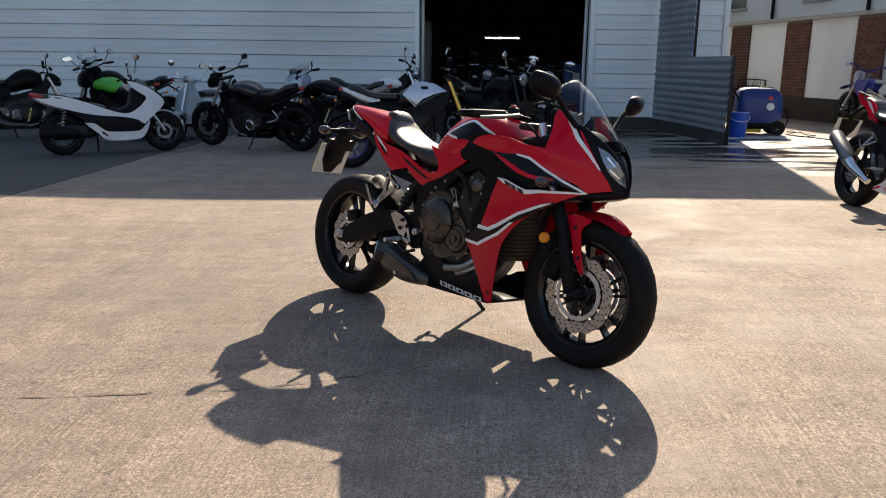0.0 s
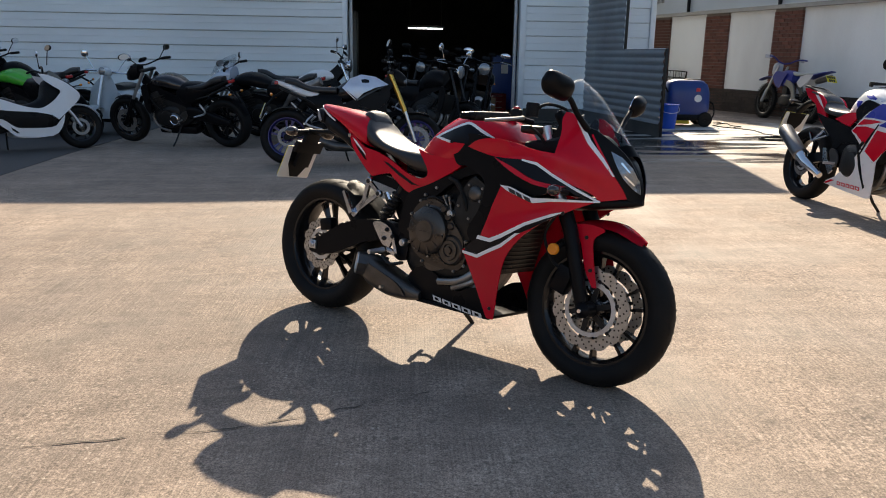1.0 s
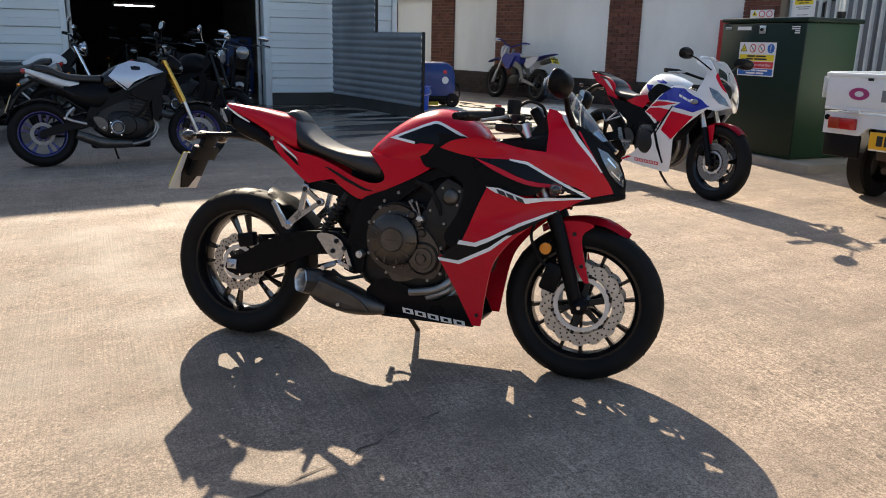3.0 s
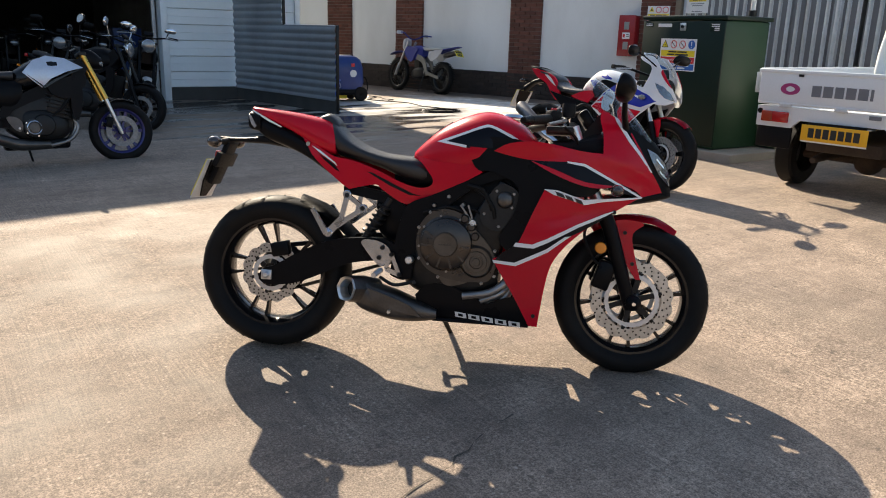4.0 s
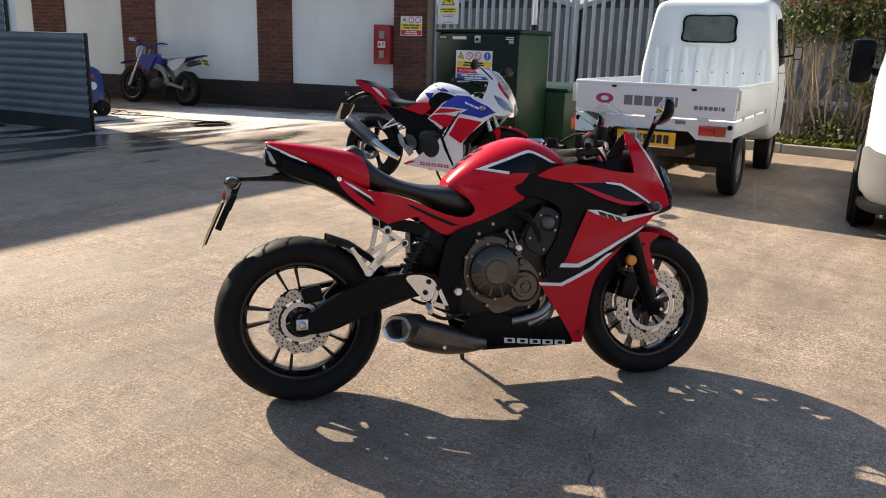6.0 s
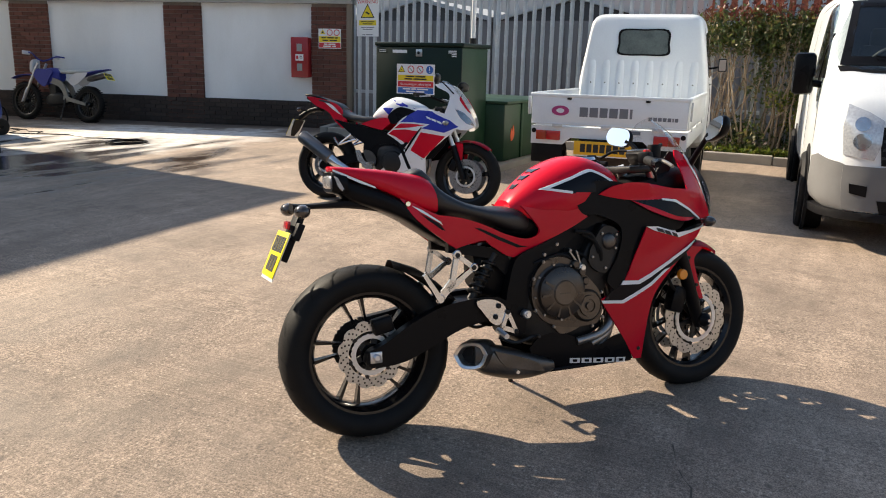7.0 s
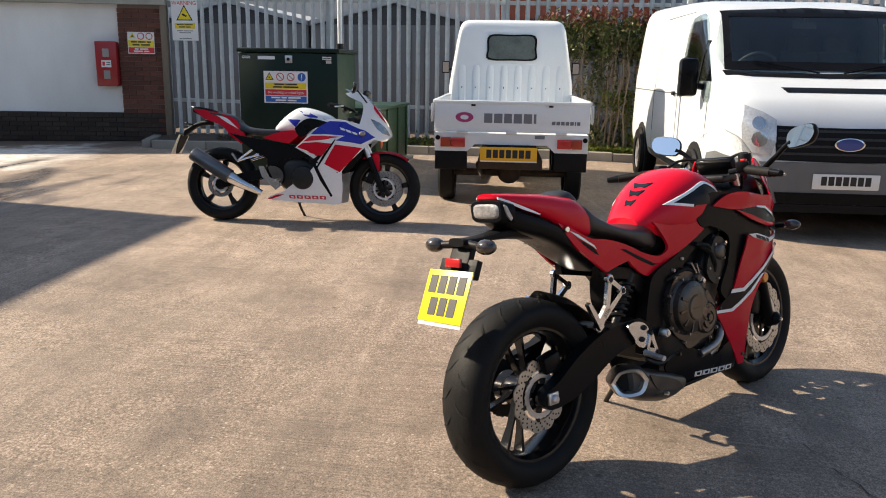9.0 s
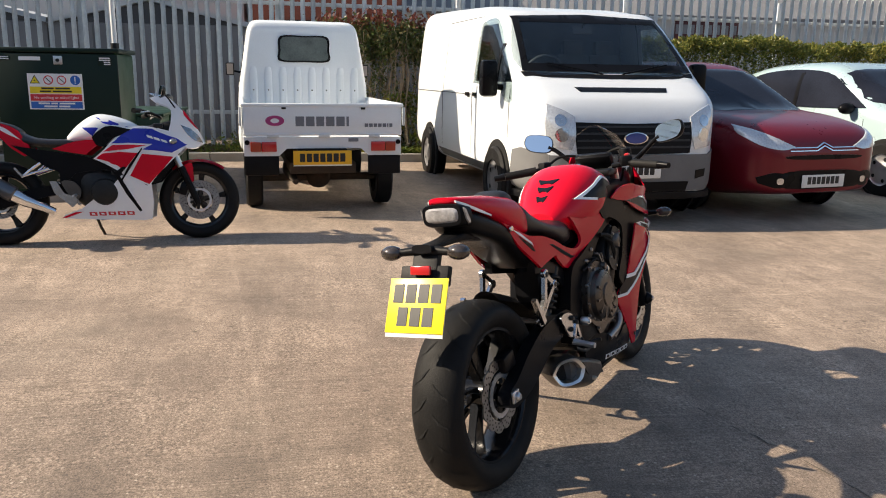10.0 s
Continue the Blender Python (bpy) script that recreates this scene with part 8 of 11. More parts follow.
def retro_scooter():
    b = rig("retro_scooter", -4.84, 13.95, -94, -5, "pearl white retro scooter with chrome mirror", "bikes by the workshop")
    PEARL = mat("pearl_white_paint", (0.62, 0.67, 0.70), 0.3, vary=0.04, coat=0.6)
    for x, n in ((0, "rear_wheel"), (1.28, "front_wheel")):
        wheel(b, x, 0.23, 0.055, 0.14, ALU, 5, 0, 0.05, None, None, n, False, thin=0.012)
    bm = B()
    rows = []
    for i in range(10):
        v = i / 9
        z = 0.30 + 0.62 * v
        hw_ = float(np.interp(v, [0, 0.3, 0.7, 1], [0.14, 0.21, 0.20, 0.07]))
        cx = 1.10 - 0.16 * v
        rows.append([(cx + 0.06 - 0.10 * u * u, u * hw_, z) for u in (-1 + k / 5 for k in range(11))])
    ring_mesh(bm, rows, False)
    bmesh.ops.solidify(bm, geom=bm.faces[:], thickness=0.02)
    part("leg_shield", bm, PEARL, b)
    body(b, "rear_body", [(-0.25, 0.06, 0.62, 0.40), (-0.1, 0.17, 0.68, 0.28), (0.15, 0.22, 0.72, 0.26), (0.40, 0.18, 0.72, 0.30), (0.52, 0.10, 0.66, 0.32)], PEARL, 2.4)
    body(b, "seat", [(-0.20, 0.08, 0.76, 0.70), (0.0, 0.13, 0.80, 0.71), (0.28, 0.14, 0.79, 0.70), (0.50, 0.10, 0.78, 0.70)], SEAT, 2.6)
    body(b, "floor_board", [(0.45, 0.16, 0.32, 0.22), (0.75, 0.19, 0.31, 0.22), (1.02, 0.17, 0.36, 0.24)], PLASTIC, 4)
    body(b, "handlebar_cowl", [(0.82, 0.06, 1.00, 0.92), (0.92, 0.10, 1.05, 0.92), (1.0, 0.09, 1.05, 0.93), (1.05, 0.06, 1.03, 0.95)], PEARL, 2.4)
    round_lamp(b, 1.04, 0.99, 0.06, PEARL)
    guard(b, 1.28, 0.23, 0.28, 140, 30, 0.085, PEARL)
    bm = B()
    tube(bm, [(1.02, 0, 0.95), (1.16, 0, 0.55), (1.28, 0.05, 0.23)], 0.025, 10)
    part("fork_leg", bm, STEEL, b)
    for s in (-1, 1):
        bm = B()
        tube(bm, [(0.92, s * 0.06, 0.99), (0.90, s * 0.32, 0.98)], 0.015, 8)
        part("handlebar", bm, CHROME, b)
        oval_mirror(b, (0.92, s * 0.18, 1.0), (0.90, s * 0.33, 1.22), s, 1.0, CHROME, True)
    bm = B()
    tube(bm, [(0.4, 0.10, 0.24), (0.40, 0.20, 0.026)], 0.011, 8)
    part("side_stand", bm, DARKMETAL, b)
    return b


def off_road_bike():
    b = rig("off_road_motorcycle", 7.30, 15.42, 98, 6, "blue and white off-road motorcycle by the boundary wall")
    MXB = mat("dark_blue_plastic", (0.014, 0.024, 0.22), 0.4, vary=0.06, coat=0.1)
    MXW = mat("white_moulded_plastic", (0.55, 0.55, 0.56), 0.45, vary=0.05)
    wheel(b, 0, 0.325, 0.06, 0.235, BLACK_GLOSS, 12, 0.12, 0.05, [(-0.05, 0.07, 0.11, 12)], DISC, "rear_wheel", False, thin=0.003)
    wheel(b, 1.47, 0.345, 0.045, 0.27, BLACK_GLOSS, 12, 0.12, 0.04, [(-0.05, 0.08, 0.13, 12)], DISC, "front_wheel", False, thin=0.003)
    for wx, R, w_ in ((0, 0.325, 0.06), (1.47, 0.345, 0.045)):
        bm = B()
        for k in range(40):
            a = 2 * math.pi * k / 40
            for u in (-0.7, 0, 0.7):
                box(bm, -0.008, 0.008, -0.25 * w_, 0.25 * w_, -0.004, 0.012, 0, Matrix.Translation((wx + R * math.cos(a), u * w_, R + R * math.sin(a))) @ Matrix.Rotation(math.pi / 2 - a, 4, "Y"))
        tagged(part("tread_knob", bm, RUBBER, b, "knobbly tyre tread", 0), kind="stuff")
    body(b, "seat", [(-0.18, 0.05, 0.96, 0.92), (0.05, 0.075, 0.95, 0.89), (0.35, 0.08, 0.935, 0.87), (0.60, 0.07, 0.945, 0.87), (0.78, 0.06, 0.96, 0.88)], mat("pale_grey_seat", (0.42, 0.44, 0.43), 0.6), 3)
    body(b, "rear_mudguard", [(-0.45, 0.055, 0.98, 0.962), (-0.25, 0.08, 0.955, 0.93), (0.0, 0.085, 0.915, 0.87), (0.15, 0.08, 0.88, 0.82)], MXB, 4)
    body(b, "fuel_tank", [(0.62, 0.08, 0.94, 0.74), (0.75, 0.11, 0.97, 0.66), (0.90, 0.14, 0.97, 0.64), (1.03, 0.12, 0.93, 0.70)], MXB, 3)
    mirrored("radiator_shroud", curve2([(0.70, 0.90, 1), (1.05, 0.94), (1.17, 0.82, 1), (1.02, 0.66), (0.88, 0.62), (0.80, 0.76)], 3, True), lambda x, z: 0.15, MXB, b, "", 0.01, 0.06)
    mirrored("number_panel", curve2([(-0.05, 0.90, 1), (0.25, 0.87), (0.40, 0.74, 1), (0.25, 0.65), (0.02, 0.80)], 3, True), lambda x, z: 0.12, MXW, b, "", 0.01, 0.06)
    body(b, "front_mudguard", [(1.18, 0.06, 0.84, 0.80), (1.40, 0.075, 0.845, 0.82), (1.62, 0.075, 0.815, 0.795), (1.80, 0.05, 0.76, 0.745)], MXB, 4)
    body(b, "number_board", [(1.24, 0.09, 1.12, 0.90), (1.28, 0.11, 1.10, 0.86), (1.32, 0.08, 1.06, 0.88)], MXW, 4)
    bm = B()
    ellipsoid(bm, (1.31, 0, 0.94), 0.03, 0.06, 0.05)
    part("head_lamp", bm, CLEARLENS, b)
    FR = mat("bare_alloy_frame", (0.20, 0.20, 0.195), 0.45, 0.7)
    for s in (-1, 1):
        bm = B()
        sheet(bm, curve2([(1.10, 0.86, 1), (1.13, 0.80, 1), (0.95, 0.72), (0.60, 0.62), (0.47, 0.42), (0.44, 0.34, 1), (0.38, 0.36, 1), (0.42, 0.52), (0.55, 0.72), (0.90, 0.82)], 3, True), lambda a, q, d: (a, s * (0.11 - d), q), 0.03, 0.1)
        part("frame_spar", bm, FR, b)
        bm = B()
        bar2(bm, (0.0, 0.325), (0.50, 0.43), 0.05, s * 0.09, s * 0.115, w1=0.075)
        part("swing_arm", bm, FR, b)
        bm = B()
        tube(bm, [(1.10, s * 0.10, 1.05), (1.30, s * 0.10, 0.66)], 0.026, 12)
        fk = part("fork_tube", bm, ALU, b)
        bm = B()
        tube(bm, [(1.29, s * 0.10, 0.68), (1.46, s * 0.09, 0.33)], 0.021, 12)
        part("fork_leg", bm, STEEL, fk)
        bm = B()
        box(bm, -0.012, 0.012, -0.008, 0.008, -0.16, 0.14, 0.006, pose(1.40, s * 0.125, 0.46, 0, -25))
        part("fork_guard", bm, MXW, fk)
        bm = B()
        tube(bm, [(1.08, 0, 1.09), (1.09, s * 0.12, 1.12), (1.05, s * 0.28, 1.20), (0.98, s * 0.42, 1.20)], 0.014, 10, smooth=3)
        part("handlebar", bm, MXB, b)
        bm = B()
        box(bm, -0.02, 0.02, -0.07, 0.07, -0.035, 0.035, 0.012, pose(1.10, s * 0.37, 1.20, 0, 0, -s * 20))
        part("hand_guard", bm, MXW, b)
    body(b, "engine_case", [(0.48, 0.08, 0.48, 0.34), (0.60, 0.13, 0.52, 0.28), (0.80, 0.13, 0.50, 0.27), (0.92, 0.09, 0.44, 0.30)], DARKMETAL, 4)
    bm = B()
    box(bm, -0.08, 0.08, -0.09, 0.09, -0.14, 0.14, 0.01, pose(0.78, 0, 0.60, 0, 10))
    part("cylinder_block", bm, DARKMETAL, b)
    bm = B()
    tube(bm, [(-0.25, -0.13, 0.88), (0.10, -0.13, 0.80), (0.16, -0.13, 0.78)], [0.055, 0.055, 0.03], 14)
    part("silencer", bm, EXHAUST, b)
    back_plate(b, -0.44, 0.84, 40, PLATE_Y, 0.2, 0.15)
    bm = B()
    tube(bm, [(0.45, 0.11, 0.42), (0.42, 0.22, 0.15), (0.40, 0.28, 0.02)], 0.011, 8)
    part("side_stand", bm, DARKMETAL, b)
    return b


tricolour_bike()
SILVERBLUE = mat("silver_blue_paint", (0.56, 0.64, 0.76), 0.22, 0.2, vary=0.12, scale=4, coat=0.7)
CHARCOAL = mat("black_metallic_paint", (0.012, 0.011, 0.013), 0.25, 0.2, coat=0.7)
ROW = "bikes by the workshop"
naked_bike("naked_motorcycle", -1.60, 9.72, 0.5, -8, "silver-blue naked motorcycle with blue wheels and gold forks", ROW, tank=BLACK_GLOSS, panel=SILVERBLUE, tail=WHITE, rim=BLUERIM, fork=GOLD, fork_low=STEEL, usd=True, mir=1.15, wb=1.46, tank_h=0.135)
naked_bike("roadster_motorcycle", -2.58, 13.25, -4, -8, "white-tanked roadster motorcycle with chrome mirrors", ROW, size=1.12, tank=WHITE, tail=SILVERBLUE, lamp="round", mir_shell=CHROME, mir_round=False, fork=CHROME, bar_z=1.10, mir=1.0, tank_h=0.11, seat_z=0.83)
naked_bike("street_motorcycle", -2.68, 11.7, 160, -9, "black street motorcycle with small flyscreen", ROW, size=1.08, plate=False, tank=CHARCOAL, tail=BLACK, rim=BLACK_GLOSS, bar_z=1.02, mir=0.8, wb=1.5, pipe_side="side", rake=0.42, tank_h=0.12, tank_dx=-0.06, seat_z=0.80, mir_out=0.42)
naked_bike("street_motorcycle", -1.55, 12.3, 170, -9, "black and white street motorcycle with pale flyscreen", ROW, size=1.08, plate=False, tank=BLACK, tail=WHITE, rim=BLACK_GLOSS, bar_z=0.97, mir=0.6, pipe_side="high", flyscreen=WHITE, tank_h=0.10, seat_z=0.82, nose=SILVERBLUE)
naked_bike("naked_motorcycle", -5.33, 12.95, 160, -9, "black and lime green naked motorcycle", ROW, size=1.06, tank=GREEN, tail=BLACK, fork=BLACK, bar_z=1.08, mir=1.0, plate=False, tank_h=0.13, seat_z=0.82, nose=BLACK, mir_out=0.42)
naked_bike("roadster_motorcycle", -5.43, 13.62, 188, -9, "black roadster motorcycle with round lamp", ROW, size=1.06, tank=BLACK, tail=BLACK, lamp="round", mir_shell=CHROME, mir_round=True, bar_z=1.12)
naked_bike("naked_motorcycle", -8.1, 12.2, 35, -9, "black motorcycle parked at the row's end", ROW, size=1.06, tank=BLACK, tail=BLACK, bar_z=1.0)
naked_bike("adventure_motorcycle", 0.95, 14.25, -98, -8, "black and white motorcycle with round lamp in the doorway", ROW, tank=BLACK, tail=BLACK, lamp="round", mudguard=WHITE, fork=BLACK, bar_z=1.13, mir=0.7, mir_out=0.28, tank_h=0.12, mir_shell=CHROME)
naked_bike("roadster_motorcycle", 0.25, 15.3, -110, -8, "dark roadster motorcycle with bright round lamp", ROW, tank=BLACK, lamp="round", fork=DARKMETAL, bar_z=1.15)
naked_bike("roadster_motorcycle", -0.55, 12.9, -40, -8, "dark roadster motorcycle with chrome lamp", ROW, tank=BLACK, lamp="round", mir_shell=CHROME, mir_round=True, fork=DARKMETAL, bar_z=1.12)
for x, y, yaw in ((-0.7, 18.4, -80), (0.3, 19.6, -95), (1.1, 18.0, -100)):
    z = 0.07
    nb_ = naked_bike("naked_motorcycle", x, y, yaw, -8, "dark motorcycle stored inside the workshop", "bikes in the workshop", tank=BLACK, fork=DARKMETAL, bar_z=1.12)
    nb_.matrix_world = pose(x, y, 0.072, 0, 0, yaw) @ pose(0, 0, 0, -8)
maxi_scooter()
retro_scooter()
off_road_bike()
# ---- vehicles ----
VAN_WHITE = mat("white_van_paint", (0.70, 0.735, 0.76), 0.32, vary=0.05, scale=1.5, coat=0.4, dirt=(0.55, 0.53, 0.49), dirt_amount=0.3)
TRUCK_WHITE = mat("old_white_truck_paint", (0.73, 0.765, 0.785), 0.4, vary=0.05, scale=2, coat=0.25, dirt=(0.62, 0.60, 0.54), dirt_amount=0.35)
CAB_GLASS = glass("cab_glass", (0.80, 0.84, 0.84), 0.02)
CAB_TRIM = mat("dark_cab_trim", (0.085, 0.087, 0.093), 0.6, vary=0.2, bump=0.2, bump_scale=200)
CAR_RED = mat("dark_red_car_paint", (0.15, 0.006, 0.014), 0.3, 0.2, vary=0.05, scale=2, coat=0.25, spec=0.3)
CAR_BLUE = mat("pale_blue_car_paint", (0.46, 0.60, 0.62), 0.28, 0.3, vary=0.05, scale=2, coat=0.7)
BUMPER = mat("grey_bumper_plastic", (0.14, 0.14, 0.14), 0.65, vary=0.12, bump=0.15, bump_scale=300)
SCREEN_DARK = mat("dark_car_glass", (0.014, 0.016, 0.024), 0.06, vary=0.5, scale=1.6, spec=0.10)
SEAM = mat("door_seam", (0.02, 0.02, 0.02), 0.8)
HUB = mat("steel_wheel_grey", (0.26, 0.26, 0.27), 0.45, 0.6, vary=0.15)
GRILLE = mat("dark_grille_plastic", (0.022, 0.022, 0.024), 0.5, vary=0.1)
LAMP_CLEAR = mat("vehicle_lamp_lens", (0.58, 0.60, 0.62), 0.12, 0.35, vary=0.16, scale=60, coat=0.9)
LAMP_BOWL = mat("lamp_bowl", (0.55, 0.56, 0.58), 0.12, 0.9, vary=0.2, scale=20)
DULL_AMBER = mat("dull_amber_lens", (0.34, 0.04, 0.014), 0.3, vary=0.1, coat=0.3)
RUST = mat("rusty_chassis", (0.05, 0.035, 0.025), 0.85, vary=0.4, scale=12, bump=0.4)


def road_wheel(parent, x, y, R, w, s, name="wheel", rim=HUB):
    bm = B()
    lathe(bm, [(R * 0.60, -w * 0.5), (R * 0.93, -w * 0.5), (R, -w * 0.38), (R, w * 0.38), (R * 0.93, w * 0.5), (R * 0.60, w * 0.5)], 40, (x, y, R), "y", True)
    wh = part(name, bm, RUBBER, parent)
    bm = B()
    lathe(bm, [(R * 0.62, s * w * 0.44), (R * 0.57, s * w * 0.40), (R * 0.50, s * w * 0.36), (R * 0.30, s * w * 0.39), (R * 0.16, s * w * 0.45), (0, s * w * 0.46)], 32, (x, y, R))
    r = part("rim", bm, rim, wh)
    for k in range(5):
        a = 2 * math.pi * k / 5
        # black spot painted for the shade in a rim hole
        bm = B()
        lathe(bm, [(0, s * w * 0.415), (R * 0.075, s * w * 0.41)], 12, (x + R * 0.42 * math.cos(a), y, R + R * 0.42 * math.sin(a)))
        part("rim_hole_shade", bm, BLACK_GLOOM, wh, "", 0)
    return wh


def tapered(bm, z0, z1, f):
    """Draw the upper body in."""
    for v in bm.verts:
        if v.co.z > z0:
            v.co.y *= 1 - (1 - f) * min((v.co.z - z0) / (z1 - z0), 1.1)


class Shell:
    """A vehicle body along x: half width, top and bottom at each station, drawn in above the waist."""

    def __init__(self, rows, z0, z1, f, n=6):
        dense = []
        for i in range(len(rows) - 1):
            q = [rows[min(max(i + k, 0), len(rows) - 1)] for k in (-1, 0, 1, 2)]
            for k in range(5):
                t = k / 5
                dense.append(tuple(0.5 * (2 * q[1][c] + (q[2][c] - q[0][c]) * t + (2 * q[0][c] - 5 * q[1][c] + 4 * q[2][c] - q[3][c]) * t * t + (3 * q[1][c] - q[0][c] - 3 * q[2][c] + q[3][c]) * t ** 3) for c in range(4)))
        rows = dense + [tuple(rows[-1])]
        self.rows, self.z0, self.z1, self.f, self.n = rows, z0, z1, f, n
        self.xs = [r[0] for r in rows]

    def side(self, x, z, lift=0.004):
        h, t, b = (float(np.interp(x, self.xs, [r[k] for r in self.rows])) for k in (1, 2, 3))
        mid = (t + b) / 2
        u = min(abs((z - mid) / ((t - b) / 2)), 0.985)
        w = h * (1 - u ** self.n) ** (1 / self.n)
        if z > self.z0:
            w *= 1 - (1 - self.f) * min((z - self.z0) / (self.z1 - self.z0), 1.1)
        return w + lift

    def front(self, y, z, lift=0.006):
        """Where the skin lies ahead at this height."""
        lo, hi = self.fx0, self.fx1
        for _ in range(26):
            m = (lo + hi) / 2
            h, t, b = (float(np.interp(m, self.xs, [r[k] for r in self.rows])) for k in (1, 2, 3))
            inside_ = m < self.xs[-1] and b < z < t and abs(y) < self.side(m, z, 0)
            lo, hi = (m, hi) if inside_ else (lo, m)
        return lo + lift

    def build(self, parent, name, material, label="", openings=()):
        """Skin the shell; an opening is a list of cutting planes (point, normal), and the faces behind all of them go."""
        bm = B()
        loft(bm, self.rows, self.n, 72, 0.5, 1)
        tapered(bm, self.z0, self.z1, self.f)
        for planes in openings:
            for p, q in planes:
                bmesh.ops.bisect_plane(bm, geom=bm.verts[:] + bm.edges[:] + bm.faces[:], dist=1e-5, plane_co=p, plane_no=q)
            gone = [f for f in bm.faces if all((f.calc_center_median() - Vector(p)).dot(Vector(q)) < 0 for p, q in planes)]
            bmesh.ops.delete(bm, geom=gone, context="FACES")
        return part(name, bm, material, parent, label, 50)

    def on_side(self, parent, name, outline, material, label="", lift=0.004, thick=0.012, step=0.12, sides=(-1, 1)):
        for s in sides:
            bm = B()
            sheet(bm, outline, lambda a, b, d: (a, s * (self.side(a, b, lift) - d), b), thick, step)
            part(name, bm, material, parent, label)

    def on_front(self, parent, name, outline, material, label="", lift=0.006, thick=0.015, step=0.1):
        bm = B()
        sheet(bm, outline, lambda a, b, d: (self.front(a, b, lift) - d, a, b), thick, step)
        return part(name, bm, material, parent, label)


def strip(x0, z0, x1, z1, w=0.008):
    d = Vector((x1 - x0, z1 - z0)).normalized()
    n_ = Vector((-d.y, d.x)) * w / 2
    k = max(int(math.hypot(x1 - x0, z1 - z0) / 0.1), 1)
    a = [(x0 + (x1 - x0) * i / k + n_.x, z0 + (z1 - z0) * i / k + n_.y) for i in range(k + 1)]
    b = [(x0 + (x1 - x0) * i / k - n_.x, z0 + (z1 - z0) * i / k - n_.y) for i in range(k, -1, -1)]
    return a + b


def pickup():
    x, y = 4.16, 4.90
    t = thing("pickup_truck", pose(x, y, ground_z(x + 1.2, y), 0, 0, 4.8), "small white drop-side pickup truck seen from its tailgate", "truck")
    for xs, n in ((0.60, "rear_wheel"), (2.62, "front_wheel")):
        for s in (-1, 1):
            road_wheel(t, xs, s * 0.615, 0.272, 0.155, s, n)
    bm = B()
    box(bm, 0.10, 2.0, -0.30, 0.30, 0.36, 0.46, 0.01)
    ch = part("chassis", bm, RUST, t)
    bm = B()
    tube(bm, [(0.60, -0.55, 0.27), (0.60, 0.55, 0.27)], 0.035, 10)
    ellipsoid(bm, (0.60, 0, 0.27), 0.11, 0.12, 0.11)
    part("rear_axle", bm, RUST, ch)
    bm = B()
    tube(bm, [(1.4, 0.25, 0.30), (0.7, 0.28, 0.33), (0.15, 0.25, 0.28)], [0.05, 0.06, 0.025], 12)
    part("exhaust", bm, RUST, ch)
    bm = B()
    box(bm, 0.0, 1.98, -0.69, 0.69, 0.60, 0.70, 0.01)
    bed_ = part("load_bed", bm, TRUCK_WHITE, t)
    # rear sill with lamps
    bm = B()
    sheet(bm, [(-0.70, 0.70), (0.70, 0.70), (0.70, 0.535), (0.40, 0.535), (0.33, 0.60), (-0.33, 0.60), (-0.40, 0.535), (-0.70, 0.535)], lambda a, b, d: (-0.005 + d, a, b), 0.03, 0.2)
    sill = part("rear_sill", bm, TRUCK_WHITE, t)
    for s in (-1, 1):
        for y0, y1, m in ((0.42, 0.55, REDLENS), (0.552, 0.645, DULL_AMBER)):
            bm = B()
            box(bm, -0.035, -0.004, s * y0, s * y1, 0.575, 0.66, 0.006)
            part("rear_lamp", bm, m, t)
        bm = B()
        lathe(bm, [(0, -0.008), (0.022, -0.008), (0.022, 0)], 14, (-0.005, s * 0.672, 0.655), "x")
        part("grommet", bm, BLACK, sill)
        bm = B()
        box(bm, 0.02, 0.05, s * 0.40, s * 0.70, 0.36, 0.535, 0.01)
        part("mud_flap", bm, PLASTIC, t)
        bm = B()
        box(bm, 0.02, 1.97, s * 0.685, s * 0.71, 0.715, 0.985, 0.006)
        sb = part("side_board", bm, TRUCK_WHITE, t)
        bm = B()
        box(bm, 0.0, 1.98, s * 0.683, s * 0.722, 0.97, 1.0, 0.008)
        part("top_rail", bm, TRUCK_WHITE, sb)
        for hx in (0.35, 1.0, 1.65):
            bm = B()
            box(bm, hx - 0.04, hx + 0.04, s * 0.705, s * 0.718, 0.69, 0.74, 0.004)
            part("hinge", bm, GALV, sb)
        bm = B()
        box(bm, 0.04, 1.95, s * 0.69, s * 0.705, 0.56, 0.70, 0.006)
        part("bed_skirt", bm, TRUCK_WHITE, t)
        bm = B()
        box(bm, -0.03, 0.03, s * 0.715, s * 0.735, 0.80, 0.965, 0.006)
        part("latch", bm, GALV, sb)
    bm = B()
    box(bm, -0.022, 0.006, -0.70, 0.70, 0.715, 0.975, 0.006)
    gate = part("tailgate", bm, TRUCK_WHITE, t)
    bm = B()
    box(bm, -0.032, 0.012, -0.715, 0.715, 0.965, 0.995, 0.008)
    part("top_rail", bm, TRUCK_WHITE, gate)
    bm = B()
    box(bm, -0.030, -0.02, -0.69, 0.69, 0.722, 0.734, 0.003)
    part("lower_bead", bm, TRUCK_WHITE, gate)
    for hy in (-0.45, 0.0, 0.45):
        bm = B()
        box(bm, -0.034, -0.02, hy - 0.05, hy + 0.05, 0.695, 0.725, 0.004)
        part("hinge", bm, GALV, gate)
    for hy in (-0.35, 0.35):
        bm = B()
        box(bm, -0.034, -0.022, hy - 0.02, hy + 0.02, 0.945, 0.963, 0.003)
        part("catch", bm, DARKMETAL, gate)
